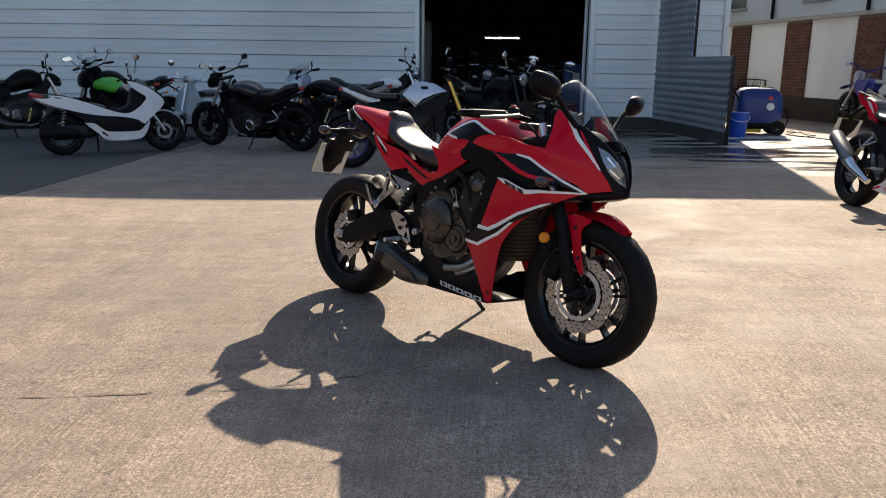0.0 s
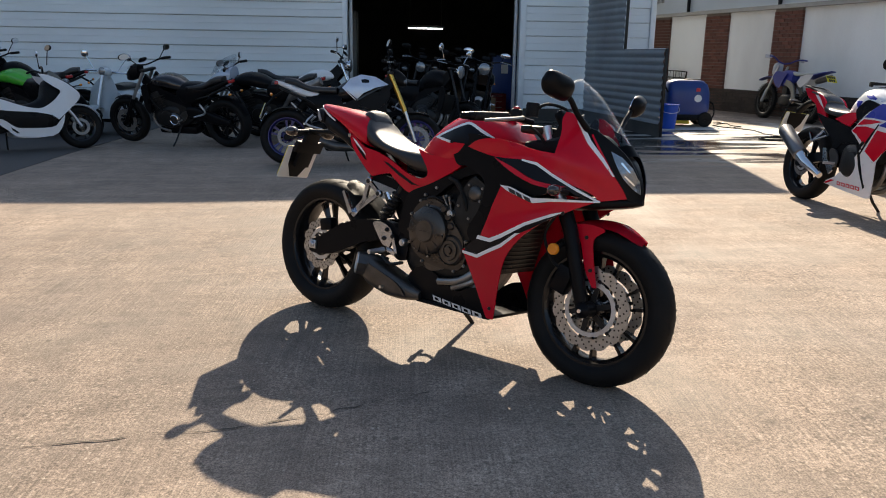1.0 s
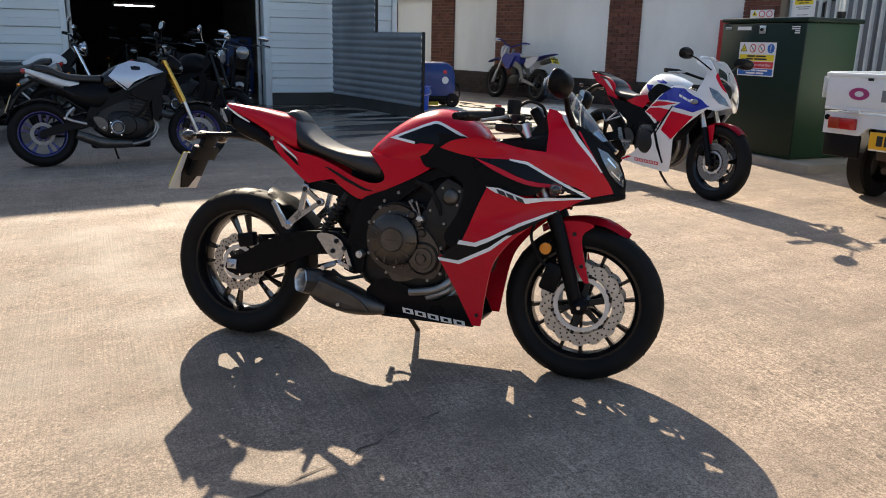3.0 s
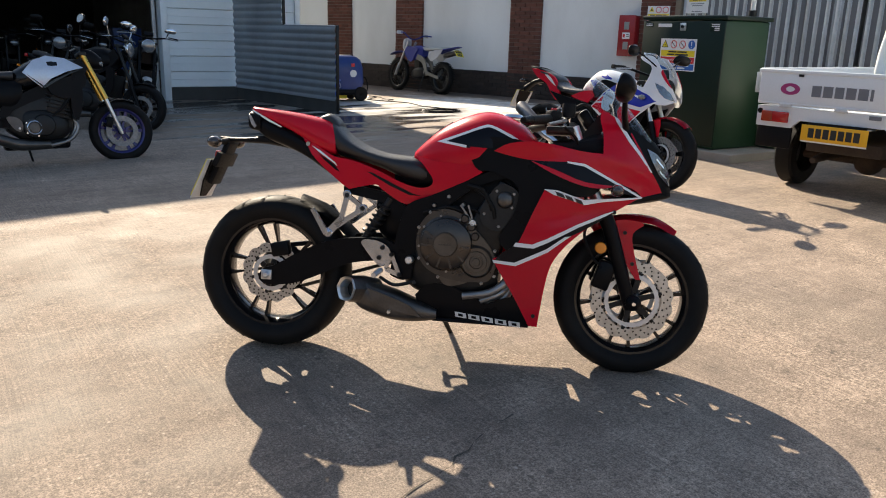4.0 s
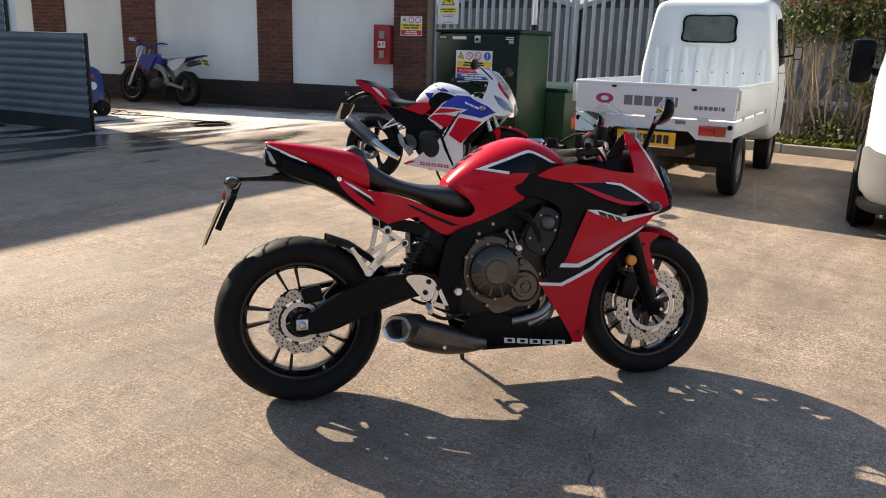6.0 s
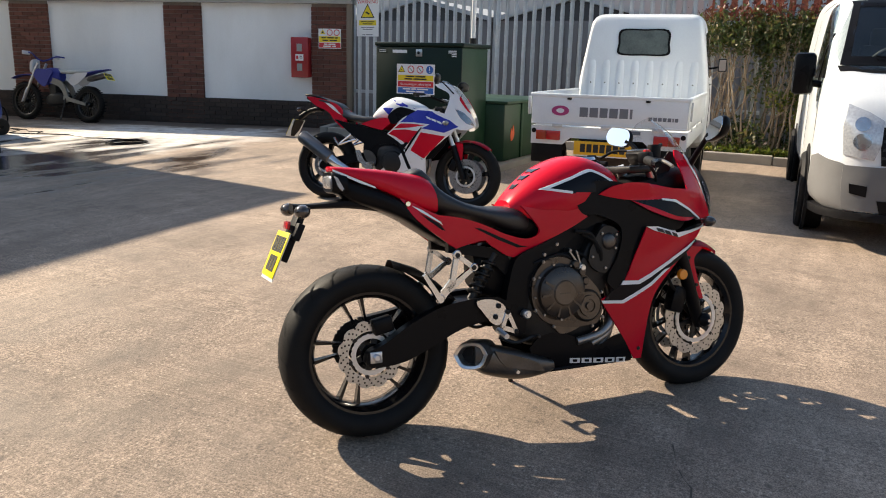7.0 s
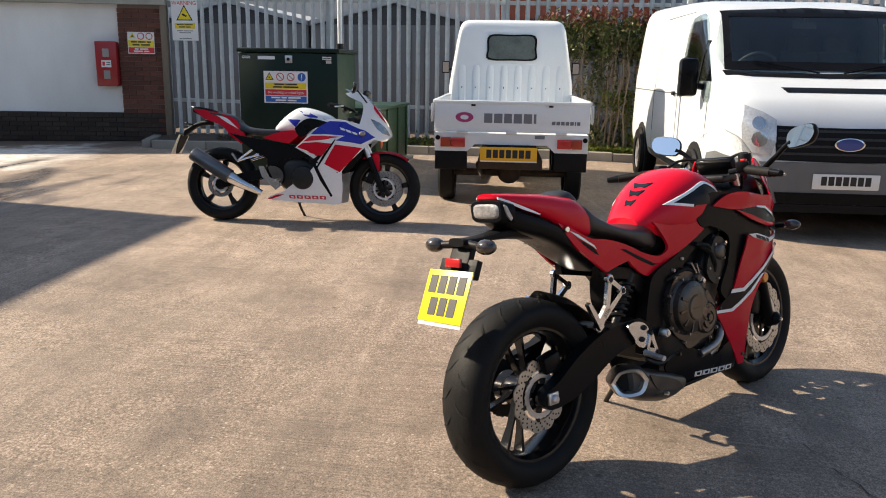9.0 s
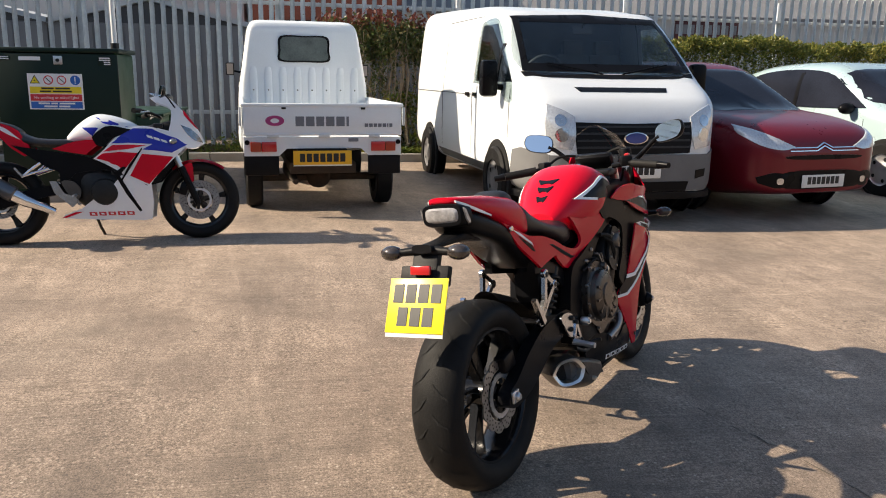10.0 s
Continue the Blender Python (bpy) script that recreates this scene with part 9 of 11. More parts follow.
    # marks on the gate as plain blocks; local y runs to the picture's left
    g = Matrix.Translation((-0.0235, 0, 0.84)) @ Matrix.Rotation(radians(-90), 4, "Z")
    bars(gate, g @ pose(-0.015, 0, 0.0), [0.075, 0.075, 0.07, 0.075, 0.075, 0.022], 0.085, 0.016, GREYINK, "block_mark")
    bars(gate, g @ pose(0.49, 0, -0.035), [0.032] * 5 + [0.012, 0.028], 0.032, 0.009, GREYINK, "block_mark")
    bm = B()
    lathe(bm, [(0.03, 0), (0.065, 0), (0.065, -0.002), (0.03, -0.002)], 28, (0, 0, 0), "y", True)
    e = part("round_mark", bm, mat("faded_magenta", (0.35, 0.04, 0.16), 0.5), gate)
    e.matrix_local = g @ pose(-0.43, 0, 0.005) @ Matrix.Diagonal((1.25, 1, 0.7, 1))
    bars(gate, g @ pose(0.26, 0, -0.165), [0.09], 0.03, 0, GREYINK, "small_badge")
    plate_on(t, Matrix.Translation((-0.045, 0.02, 0.52)) @ Matrix.Rotation(radians(-90), 4, "Z"), 0.52, 0.125, PLATE_O, [(0, 7, 0.075)])
    bm = B()
    box(bm, -0.04, 0.02, -0.2, 0.24, 0.565, 0.60, 0.008)
    part("plate_lamp_bar", bm, PLASTIC, t)
    # cab
    cab = Shell([(1.98, 0.69, 1.70, 0.62), (2.0, 0.715, 1.77, 0.50), (2.06, 0.735, 1.81, 0.42), (2.3, 0.74, 1.835, 0.36), (2.7, 0.74, 1.80, 0.36), (2.9, 0.70, 1.60, 0.36), (3.05, 0.70, 1.20, 0.36), (3.2, 0.68, 0.95, 0.38), (3.26, 0.62, 0.80, 0.42)], 0.95, 1.83, 0.80, 15)
    cab.build(t, "cab", TRUCK_WHITE)
    cab.on_side(t, "door_window", curve2([(2.25, 1.15, 1), (2.27, 1.58), (2.42, 1.64), (2.70, 1.62), (2.92, 1.20, 1)], 3, True), SCREEN_DARK)
    for a in (strip(2.18, 0.55, 2.2, 1.68), strip(2.95, 0.60, 2.98, 1.15), strip(2.18, 1.08, 2.95, 1.08)):
        cab.on_side(t, "door_seam", a, SEAM, lift=0.002, thick=0.004)
    bm = B()
    w0 = curve2([(-0.245, 1.40), (-0.255, 1.50), (-0.235, 1.635), (0, 1.642), (0.235, 1.635), (0.255, 1.50), (0.245, 1.40), (0, 1.392)], 4, True)
    sheet(bm, [(a * 1.09, 1.517 + (b - 1.517) * 1.13) for a, b in w0], lambda a, b, d: (1.962 + d, a, b), 0.05, 0.1)
    rw = part("rear_window", bm, BLACK, t, "rounded rear window in a black rubber seal")
    bm = B()
    sheet(bm, w0, lambda a, b, d: (1.957 + d, a, b), 0.004, 0.1)
    part("pane", bm, mat("grey_green_cab_glass", (0.10, 0.125, 0.125), 0.08, vary=0.35, scale=5, coat=0.8), rw)
    # pressed ribs on the cab's back
    for i in range(8):
        yy = -0.56 + 0.16 * i
        bm = B()
        ring_mesh(bm, [[(1.985, yy - w_, z), (1.985, yy + w_, z), (1.985 - d_, yy + w_ * 0.55, z), (1.985 - d_, yy - w_ * 0.55, z)] for z, w_, d_ in ((0.71, 0.052, 0.020), (1.24, 0.050, 0.020), (1.32, 0.040, 0.008))])
        part("pressed_rib", bm, TRUCK_WHITE, t)
        bm = B()
        lathe(bm, [(0, -0.003), (0.008, -0.003), (0.008, 0)], 8, (1.960, yy, 1.07), "x")
        part("drain_hole", bm, RUST, t, "small rusty drain hole", 0)
    for s in (-1, 1):
        bm = B()
        tube(bm, [(2.85, s * 0.66, 1.25), (2.88, s * 0.80, 1.28)], 0.012, 8)
        mr = part("mirror", bm, BLACK, t)
        bm = B()
        box(bm, 2.84, 2.88, s * 0.76, s * 0.86, 1.22, 1.37, 0.015)
        part("mirror_shell", bm, BLACK, mr)
        bm = B()
        box(bm, 2.836, 2.839, s * 0.772, s * 0.848, 1.232, 1.358)
        part("mirror_glass", bm, MIRROR, mr)


def van():
    o = (4.585, 2.25)
    v = thing("panel_van", pose(o[0], o[1], ground_z(*o), 0, 0, 184.5), "white panel van with dark grey bumper, parked nose out", "van")
    sh = Shell([(-3.66, 0.95, 2.11, 0.40), (-3.61, 0.975, 2.14, 0.36), (-3.4, 0.985, 2.15, 0.30), (-1.4, 0.99, 2.07, 0.28), (-0.75, 0.99, 2.005, 0.28), (-0.5, 0.99, 1.965, 0.28), (-0.33, 0.99, 1.93, 0.28), (0.05, 0.985, 1.64, 0.28), (0.40, 0.98, 1.335, 0.27), (0.56, 0.955, 1.25, 0.265), (0.70, 0.915, 1.175, 0.26), (0.80, 0.86, 1.11, 0.26), (0.88, 0.78, 1.0, 0.26), (0.93, 0.68, 0.86, 0.26), (0.955, 0.55, 0.68, 0.26)], 1.10, 2.12, 0.88, 10)
    sh.fx0, sh.fx1 = -0.9, 1.2
    front = [((0, 0, 1.385), (0, 0, -1)), ((0, 0, 1.885), (0, 0, 1)), ((-0.60, 0, 0), (-1, 0, 0))] + [((0, s * 0.835, 1.385), (0, s * 0.985, 0.17)) for s in (-1, 1)]
    flanks = [[((0, s * 0.5, 0), (0, -s, 0)), ((0, 0, 1.26), (0, 0, -1)), ((0, 0, 1.82), (0, 0, 1)), ((-0.78, 0, 0), (-1, 0, 0)), ((-0.36, 0, 1.84), (0.64, 0, 0.77))] for s in (-1, 1)]
    sh.build(v, "body", VAN_WHITE, openings=[front] + flanks)
    pane = curve2([(-0.86, 1.37), (-0.775, 1.88, 1), (0, 1.925), (0.775, 1.88, 1), (0.86, 1.37), (0, 1.35)], 4, True)
    sh.on_front(v, "wind_screen", pane, CAB_GLASS, "tinted raked wind screen", lift=0.014, thick=0.005, step=0.06).visible_shadow = False
    # black edge printed round the screen
    for p in ([(-0.865, 1.365), (0.865, 1.365), (0.845, 1.435), (-0.845, 1.435)], [(-0.79, 1.895), (-0.775, 1.84), (0.775, 1.84), (0.79, 1.895), (0, 1.93)]) + tuple([(s * 0.865, 1.365), (s * 0.775, 1.895), (s * 0.725, 1.885), (s * 0.80, 1.37)] for s in (-1, 1)):
        q = []
        for (ya, za), (yb, zb) in zip(p, p[1:] + p[:1]):
            k = max(int(math.hypot(yb - ya, zb - za) / 0.06), 1)
            q += [(ya + (yb - ya) * i / k, za + (zb - za) * i / k) for i in range(k)]
        sh.on_front(v, "screen_border", q, BLACK, lift=0.018, thick=0.004, step=0.05)
    # cab: dash, wheel, seats, lining
    bm = B()
    loft(bm, [(-0.30, 0.80, 1.20, 0.95), (-0.12, 0.82, 1.29, 0.9), (0.10, 0.82, 1.33, 0.9), (0.30, 0.80, 1.33, 1.0)], 5, 20)
    part("dashboard", bm, CAB_TRIM, v)
    bm = B()
    tube(bm, [pose(-0.33, -0.40, 1.36, 0, -58) @ Vector((0.19 * math.cos(2 * math.pi * k / 24), 0.19 * math.sin(2 * math.pi * k / 24), 0)) for k in range(25)], 0.015, 8)
    sw_ = part("steering_wheel", bm, CAB_TRIM, v)
    bm = B()
    tube(bm, [(-0.33, -0.40, 1.36), (-0.15, -0.40, 1.25)], 0.03, 10)
    box(bm, -0.012, 0.012, -0.18, 0.18, -0.03, 0.03, 0.01, pose(-0.33, -0.40, 1.36, 0, 32))
    part("wheel_boss", bm, CAB_TRIM, sw_)
    for y in (-0.42, 0.20, 0.58):
        bm = B()
        box(bm, -0.07, 0.07, -0.20, 0.20, -0.30, 0.32, 0.05, pose(-0.96, y, 1.24, 0, -10))
        se = part("cab_seat", bm, CAB_TRIM, v)
        bm = B()
        box(bm, -0.05, 0.05, -0.12, 0.12, -0.09, 0.09, 0.035, pose(-1.02, y, 1.62, 0, -10))
        part("headrest", bm, CAB_TRIM, se)
    bm = B()
    box(bm, -1.20, -1.16, -0.86, 0.86, 0.5, 1.96, 0.01)
    part("bulkhead", bm, CAB_TRIM, v)
    bm = B()
    box(bm, -1.0, -0.42, -0.76, 0.76, 1.90, 1.93, 0.01)
    part("headlining", bm, CAB_TRIM, v)
    bm = B()
    tube(bm, [(-0.22, -0.02, 1.86), (-0.26, -0.02, 1.80)], 0.012, 8)
    box(bm, -0.275, -0.255, -0.13, 0.09, 1.74, 1.81, 0.01)
    part("inside_mirror", bm, CAB_TRIM, v)
    sh.on_front(v, "scuttle", curve2([(-0.88, 1.36, 1), (0, 1.34), (0.88, 1.36, 1), (0.86, 1.315, 1), (0, 1.30), (-0.86, 1.315, 1)], 3, True), PLASTIC)
    for s in (-1, 1):
        bm = B()
        tube(bm, [(0.44, s * 0.1, 1.345), (0.38, s * 0.35, 1.39), (0.32, s * 0.62, 1.44)], 0.008, 6)
        part("wiper", bm, BLACK, v)
    sh.on_front(v, "bonnet_slot", curve2([(-0.46, 1.225, 1), (0.46, 1.225, 1), (0.43, 1.185, 1), (-0.43, 1.185, 1)], 3, True), BLACK)
    sh.on_front(v, "grille", curve2([(-0.60, 0.93, 1), (0, 0.915), (0.60, 0.93, 1), (0.57, 0.80), (0.55, 0.655, 1), (0, 0.645), (-0.55, 0.655, 1), (-0.57, 0.80)], 3, True), PLASTIC, "dark grille")
    for z in (0.70, 0.76, 0.82, 0.88):
        sh.on_front(v, "grille_bar", [(-0.55, z), (0.55, z), (0.55, z + 0.018), (-0.55, z + 0.018)], GRILLE, lift=0.012)
    bm = B()
    lathe(bm, [(0.0, 0.012), (0.10, 0.010), (0.11, 0.0)], 30, (0, 0, 0), "x")
    bd = part("badge", bm, mat("badge_blue", (0.02, 0.05, 0.25), 0.3, coat=0.6), v, "plain blue oval badge")
    bd.matrix_local = pose(0.962, 0, 0.79) @ Matrix.Diagonal((1, 1, 0.45, 1))
    bm = B()
    lathe(bm, [(0.104, 0.0), (0.104, 0.014), (0.118, 0.012), (0.118, 0.0)], 30, (0, 0, 0), "x", True)
    part("badge_ring", bm, CHROME, bd)
    sh.on_front(v, "bumper", curve2([(-0.79, 0.64, 1), (0, 0.645), (0.79, 0.64, 1), (0.785, 0.44), (0.76, 0.27, 1), (0, 0.262), (-0.76, 0.27, 1), (-0.785, 0.44)], 3, True), BUMPER, "scuffed grey bumper", lift=0.02)
    bm = B()
    loft(bm, [(0.48, 0.985, 0.305, 0.225), (0.72, 0.925, 0.305, 0.225), (0.86, 0.83, 0.305, 0.228), (0.955, 0.66, 0.305, 0.235), (0.982, 0.56, 0.305, 0.24)], 10, 24)
    part("bumper_lip", bm, PLASTIC, v, "black lip under the bumper")
    sh.on_front(v, "air_intake", [(-0.55, 0.40), (0.55, 0.40), (0.52, 0.31), (-0.52, 0.31)], BLACK, lift=0.026)
    for s in (-1, 1):
        sh.on_front(v, "head_lamp", dense([(s * 0.565, 0.975), (s * 0.66, 1.03), (s * 0.80, 1.085), (s * 0.822, 0.92), (s * 0.80, 0.715), (s * 0.60, 0.69), (s * 0.565, 0.80)], 0.04), LAMP_CLEAR, "tall clear head lamp", lift=0.012, step=0.05)
        for cy, cz, rr_ in ((0.70, 0.945, 0.052), (0.69, 0.82, 0.060)):
            sh.on_front(v, "reflector", [(s * cy + rr_ * math.cos(2 * math.pi * k / 18), cz + rr_ * math.sin(2 * math.pi * k / 18)) for k in range(18)], LAMP_BOWL, "", lift=0.017, thick=0.004, step=0.05)
        sh.on_front(v, "fog_slot", [(s * 0.62, 0.50), (s * 0.74, 0.51), (s * 0.73, 0.44), (s * 0.62, 0.42)], BLACK, lift=0.026)
        road_wheel(v, 0.05, s * 0.935, 0.325, 0.20, s, "front_wheel")
        road_wheel(v, -2.80, s * 0.935, 0.325, 0.20, s, "rear_wheel")
        for wx in (0.05, -2.80):
            # flat black disc on the closed flank paints the arch's shade
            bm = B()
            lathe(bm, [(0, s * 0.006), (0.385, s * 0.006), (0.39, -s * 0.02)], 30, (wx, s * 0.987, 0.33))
            part("wheel_arch_shade", bm, BLACK_GLOOM, v, "flat black disc for the shade in the wheel arch")
        bm = B()
        box(bm, 0.02, 0.14, s * 1.02, s * 1.19, 1.12, 1.46, 0.04)
        mr = part("mirror", bm, BLACK, v)
        bm = B()
        tube(bm, [(0.08, s * 0.92, 1.20), (0.08, s * 1.05, 1.22)], 0.03, 8)
        part("mirror_arm", bm, BLACK, mr)
    sh.on_side(v, "door_window", curve2([(-0.82, 1.24, 1), (-0.81, 1.78), (-0.73, 1.86), (-0.36, 1.86), (0.02, 1.56), (0.36, 1.24), (0.42, 1.09, 1), (0.26, 1.08), (0.05, 1.21, 1)], 3, True), CAB_GLASS, lift=0.012, thick=0.005, step=0.07)
    sh.on_side(v, "window_post", strip(-0.06, 1.23, -0.04, 1.62, 0.04), BLACK, lift=0.017)
    for a in (strip(-0.87, 0.40, -0.87, 1.90), strip(-2.15, 0.40, -2.15, 1.92), strip(-2.15, 1.92, -0.87, 1.92), strip(0.32, 0.75, 0.34, 1.20), strip(-3.6, 1.12, -0.87, 1.12, 0.006)):
        sh.on_side(v, "door_seam", a, SEAM, lift=0.001, thick=0.003)
    sh.on_side(v, "side_skirt", [(-2.35, 0.30), (-0.40, 0.30), (-0.40, 0.44), (-2.35, 0.44)], BUMPER, lift=0.008)
    sh.on_side(v, "bumper_side", dense([(0.925, 0.29), (0.925, 0.62), (0.86, 0.655), (0.62, 0.69), (0.48, 0.66), (0.46, 0.55), (0.43, 0.30)], 0.03), BUMPER, lift=0.016, step=0.04)
    for hx in (-0.74, -1.02):
        sh.on_side(v, "door_handle", [(hx - 0.06, 1.10), (hx + 0.06, 1.10), (hx + 0.06, 1.14), (hx - 0.06, 1.14)], BLACK, lift=0.02)
    plate_on(v, pose(0.985, 0, 0.50, 0, 0, 90), 0.52, 0.112, PLATE_W, [(0, 7, 0.072)])
    bm = B()
    box(bm, -0.10, 0.10, -0.07, 0.07, 0, 0.004, 0, pose(0.12, 0.03, 1.338, 0, 0, 20))
    part("dash_paper", bm, SIGN_W, v, "white paper on the dash", 0)


def hatchback(name, x, y, yaw, paint, label, plate=True, chev=True, scale=1.0):
    c = thing(name, pose(x, y, ground_z(x, y), 0, 0, yaw) @ Matrix.Diagonal((scale, scale, scale, 1)), label, "car")
    sh = Shell([(-3.28, 0.66, 0.98, 0.42), (-3.2, 0.76, 1.12, 0.32), (-3.0, 0.83, 1.30, 0.24), (-2.5, 0.875, 1.47, 0.2), (-1.8, 0.885, 1.535, 0.18), (-1.12, 0.885, 1.515, 0.18), (-0.68, 0.885, 1.33, 0.18), (-0.26, 0.885, 1.10, 0.18), (-0.1, 0.88, 1.04, 0.18), (0.3, 0.87, 1.0, 0.19), (0.65, 0.82, 0.935, 0.23), (0.84, 0.74, 0.855, 0.25), (0.93, 0.62, 0.75, 0.27), (0.96, 0.48, 0.65, 0.28)], 0.90, 1.535, 0.84, 6)
    sh.fx0, sh.fx1 = -1.9, 1.2
    sh.build(c, "body", paint)
    sh.on_front(c, "wind_screen", curve2([(-0.79, 1.06), (-0.66, 1.40), (0, 1.455), (0.66, 1.40), (0.79, 1.06), (0, 1.03)], 4, True), SCREEN_DARK, "dark wind screen", lift=0.012, step=0.06)
    sh.on_side(c, "side_window", curve2([(-0.36, 0.99, 1), (-0.72, 1.20), (-1.15, 1.405), (-1.9, 1.435), (-2.5, 1.33), (-2.85, 1.03, 1), (-1.6, 0.97)], 4, True), SCREEN_DARK, lift=0.01, step=0.07)
    sh.on_side(c, "window_post", strip(-1.52, 0.95, -1.55, 1.40, 0.06), BLACK, lift=0.014)
    for a in (strip(-0.38, 0.35, -0.36, 0.95), strip(-1.5, 0.3, -1.5, 0.96), strip(-2.45, 0.5, -2.4, 0.98), strip(-1.5, 0.30, -0.38, 0.30)):
        sh.on_side(c, "door_seam", a, SEAM, lift=0.001, thick=0.003)
    sh.on_side(c, "door_handle", [(-1.32, 0.80), (-1.14, 0.80), (-1.14, 0.83), (-1.32, 0.83)], paint, lift=0.02)
    for s in (-1, 1):
        sh.on_front(c, "head_lamp", curve2([(s * 0.36, 0.72, 1), (s * 0.54, 0.80), (s * 0.77, 0.915, 1), (s * 0.80, 0.83), (s * 0.70, 0.73), (s * 0.50, 0.69)], 3, True), LAMP_CLEAR, "swept clear head lamp", lift=0.018, step=0.035)
        sh.on_front(c, "fog_lamp", curve2([(s * 0.48, 0.42), (s * 0.54, 0.42), (s * 0.54, 0.37), (s * 0.48, 0.37)], 3, True), LAMP_BOWL, lift=0.016)
        for wx in (0, -2.6):
            road_wheel(c, wx, s * 0.828, 0.305, 0.19, s, "wheel", ALU)
            # shade of the arch, drawn as a black disc on the body side
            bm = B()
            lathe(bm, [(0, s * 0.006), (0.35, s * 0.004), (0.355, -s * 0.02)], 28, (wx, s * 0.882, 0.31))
            part("wheel_arch_shade", bm, BLACK_GLOOM, c, "flat black disc for the shade in the wheel arch")
        bm = B()
        ellipsoid(bm, (-0.55, s * 0.97, 0.98), 0.07, 0.11, 0.07)
        part("mirror", bm, BLACK if paint is CAR_BLUE else paint, c)
    sh.on_front(c, "grille", curve2([(-0.40, 0.635), (0.40, 0.635), (0.36, 0.60), (-0.36, 0.60)], 3, True), BLACK, lift=0.01)
    sh.on_front(c, "air_intake", curve2([(-0.60, 0.475), (0.60, 0.475), (0.56, 0.33), (-0.56, 0.33)], 3, True), BLACK, lift=0.01)
    if chev:
        for dz in (0.0, -0.03):
            sh.on_front(c, "chrome_bar", [(-0.42, 0.715 + dz), (-0.10, 0.715 + dz), (0, 0.763 + dz), (0.10, 0.715 + dz), (0.42, 0.715 + dz), (0.42, 0.707 + dz), (0.09, 0.707 + dz), (0, 0.750 + dz), (-0.09, 0.707 + dz), (-0.42, 0.707 + dz)], CHROME, lift=0.014, thick=0.006)
    if plate:
        plate_on(c, pose(0.982, 0, 0.395, 0, 0, 90), 0.52, 0.112, PLATE_W, [(0, 7, 0.072)])
    return c


pickup()
van()
hatchback("hatchback_car", 4.90, 0.24, 190, CAR_RED, "dark red hatchback car parked nose out beside the van", scale=1.01)
hatchback("hatchback_car", 5.65, -2.80, 188, CAR_BLUE, "pale blue hatchback car parked beyond the red one", True, False, 1.06)
# ---- fuel tank cabinet, washer and other things in the yard ----
TANK_GREEN = mat("dark_green_tank_paint", (0.004, 0.015, 0.009), 0.45, vary=0.12, scale=3, bump=0.08, dirt=(0.006, 0.018, 0.011), dirt_amount=0.4, spec=0.25)
TANK_SIDE = mat("green_tank_plastic", (0.012, 0.042, 0.018), 0.5, vary=0.12, scale=3, bump=0.1, dirt=(0.02, 0.055, 0.027), dirt_amount=0.4)
PAD = mat("pad_concrete", (0.26, 0.24, 0.21), 0.85, vary=0.18, scale=4, bump=0.4)
PIPE_W = mat("white_pipe", (0.70, 0.70, 0.68), 0.45, vary=0.06)
FIRE_RED = mat("red_moulded_plastic", (0.32, 0.014, 0.018), 0.4, vary=0.08, coat=0.3)
WASH_BLUE = mat("blue_moulded_plastic", (0.012, 0.04, 0.19), 0.4, vary=0.1, coat=0.2)
YELLOW_P = mat("yellow_plastic", (0.75, 0.50, 0.02), 0.5, vary=0.08)
TIMBER = mat("weathered_post_timber", (0.20, 0.16, 0.12), 0.85, vary=0.25, scale=5, bump=0.5, bump_scale=70, stretch=(1, 1, 0.1))


def plate2(parent, name, y0, y1, z0, z1, x, thick, material, label=""):
    """A flat panel facing -x, between y0 and y1."""
    bm = B()
    box(bm, x - thick, x, min(y0, y1), max(y0, y1), z0, z1, min(0.0015, thick * 0.3))
    return part(name, bm, material, parent, label, 0)


def round_icon(parent, y, z, r, x, ring, fill, name="icon"):
    """A round safety mark: ring, face and bar."""
    bm = B()
    lathe(bm, [(0, -0.002), (r, -0.002), (r, 0), (0, 0)], 24, (x, y, z), "x")
    ic = part(name, bm, ring, parent, "", 0)
    bm = B()
    lathe(bm, [(0, -0.0035), (r * 0.78, -0.0035), (r * 0.78, 0), (0, 0)], 24, (x, y, z), "x")
    part("face", bm, fill, ic, "", 0)
    return ic


def triangle_icon(parent, y, z, r, x, name="icon"):
    for k, (q, m, d) in enumerate(((1.0, INK, 0.002), (0.74, SIGN_Y, 0.0035), (0.2, INK, 0.005))):
        bm = B()
        tri_ = [(y + q * r * math.sin(a), z + q * r * math.cos(a) - 0.12 * r) for a in (0, 2 * math.pi / 3, 4 * math.pi / 3)]
        ring_mesh(bm, [[(x, a, b) for a, b in tri_], [(x - d, a, b) for a, b in tri_]])
        ob = part(name if k == 0 else "face" if k == 1 else "symbol", bm, m, parent if k == 0 else root, "", 0)
        if k == 0:
            root = ob


def facing(x, y, z):
    """Local frame of writing on a face that looks towards -x."""
    return pose(x, y, z, 0, 0, -90)


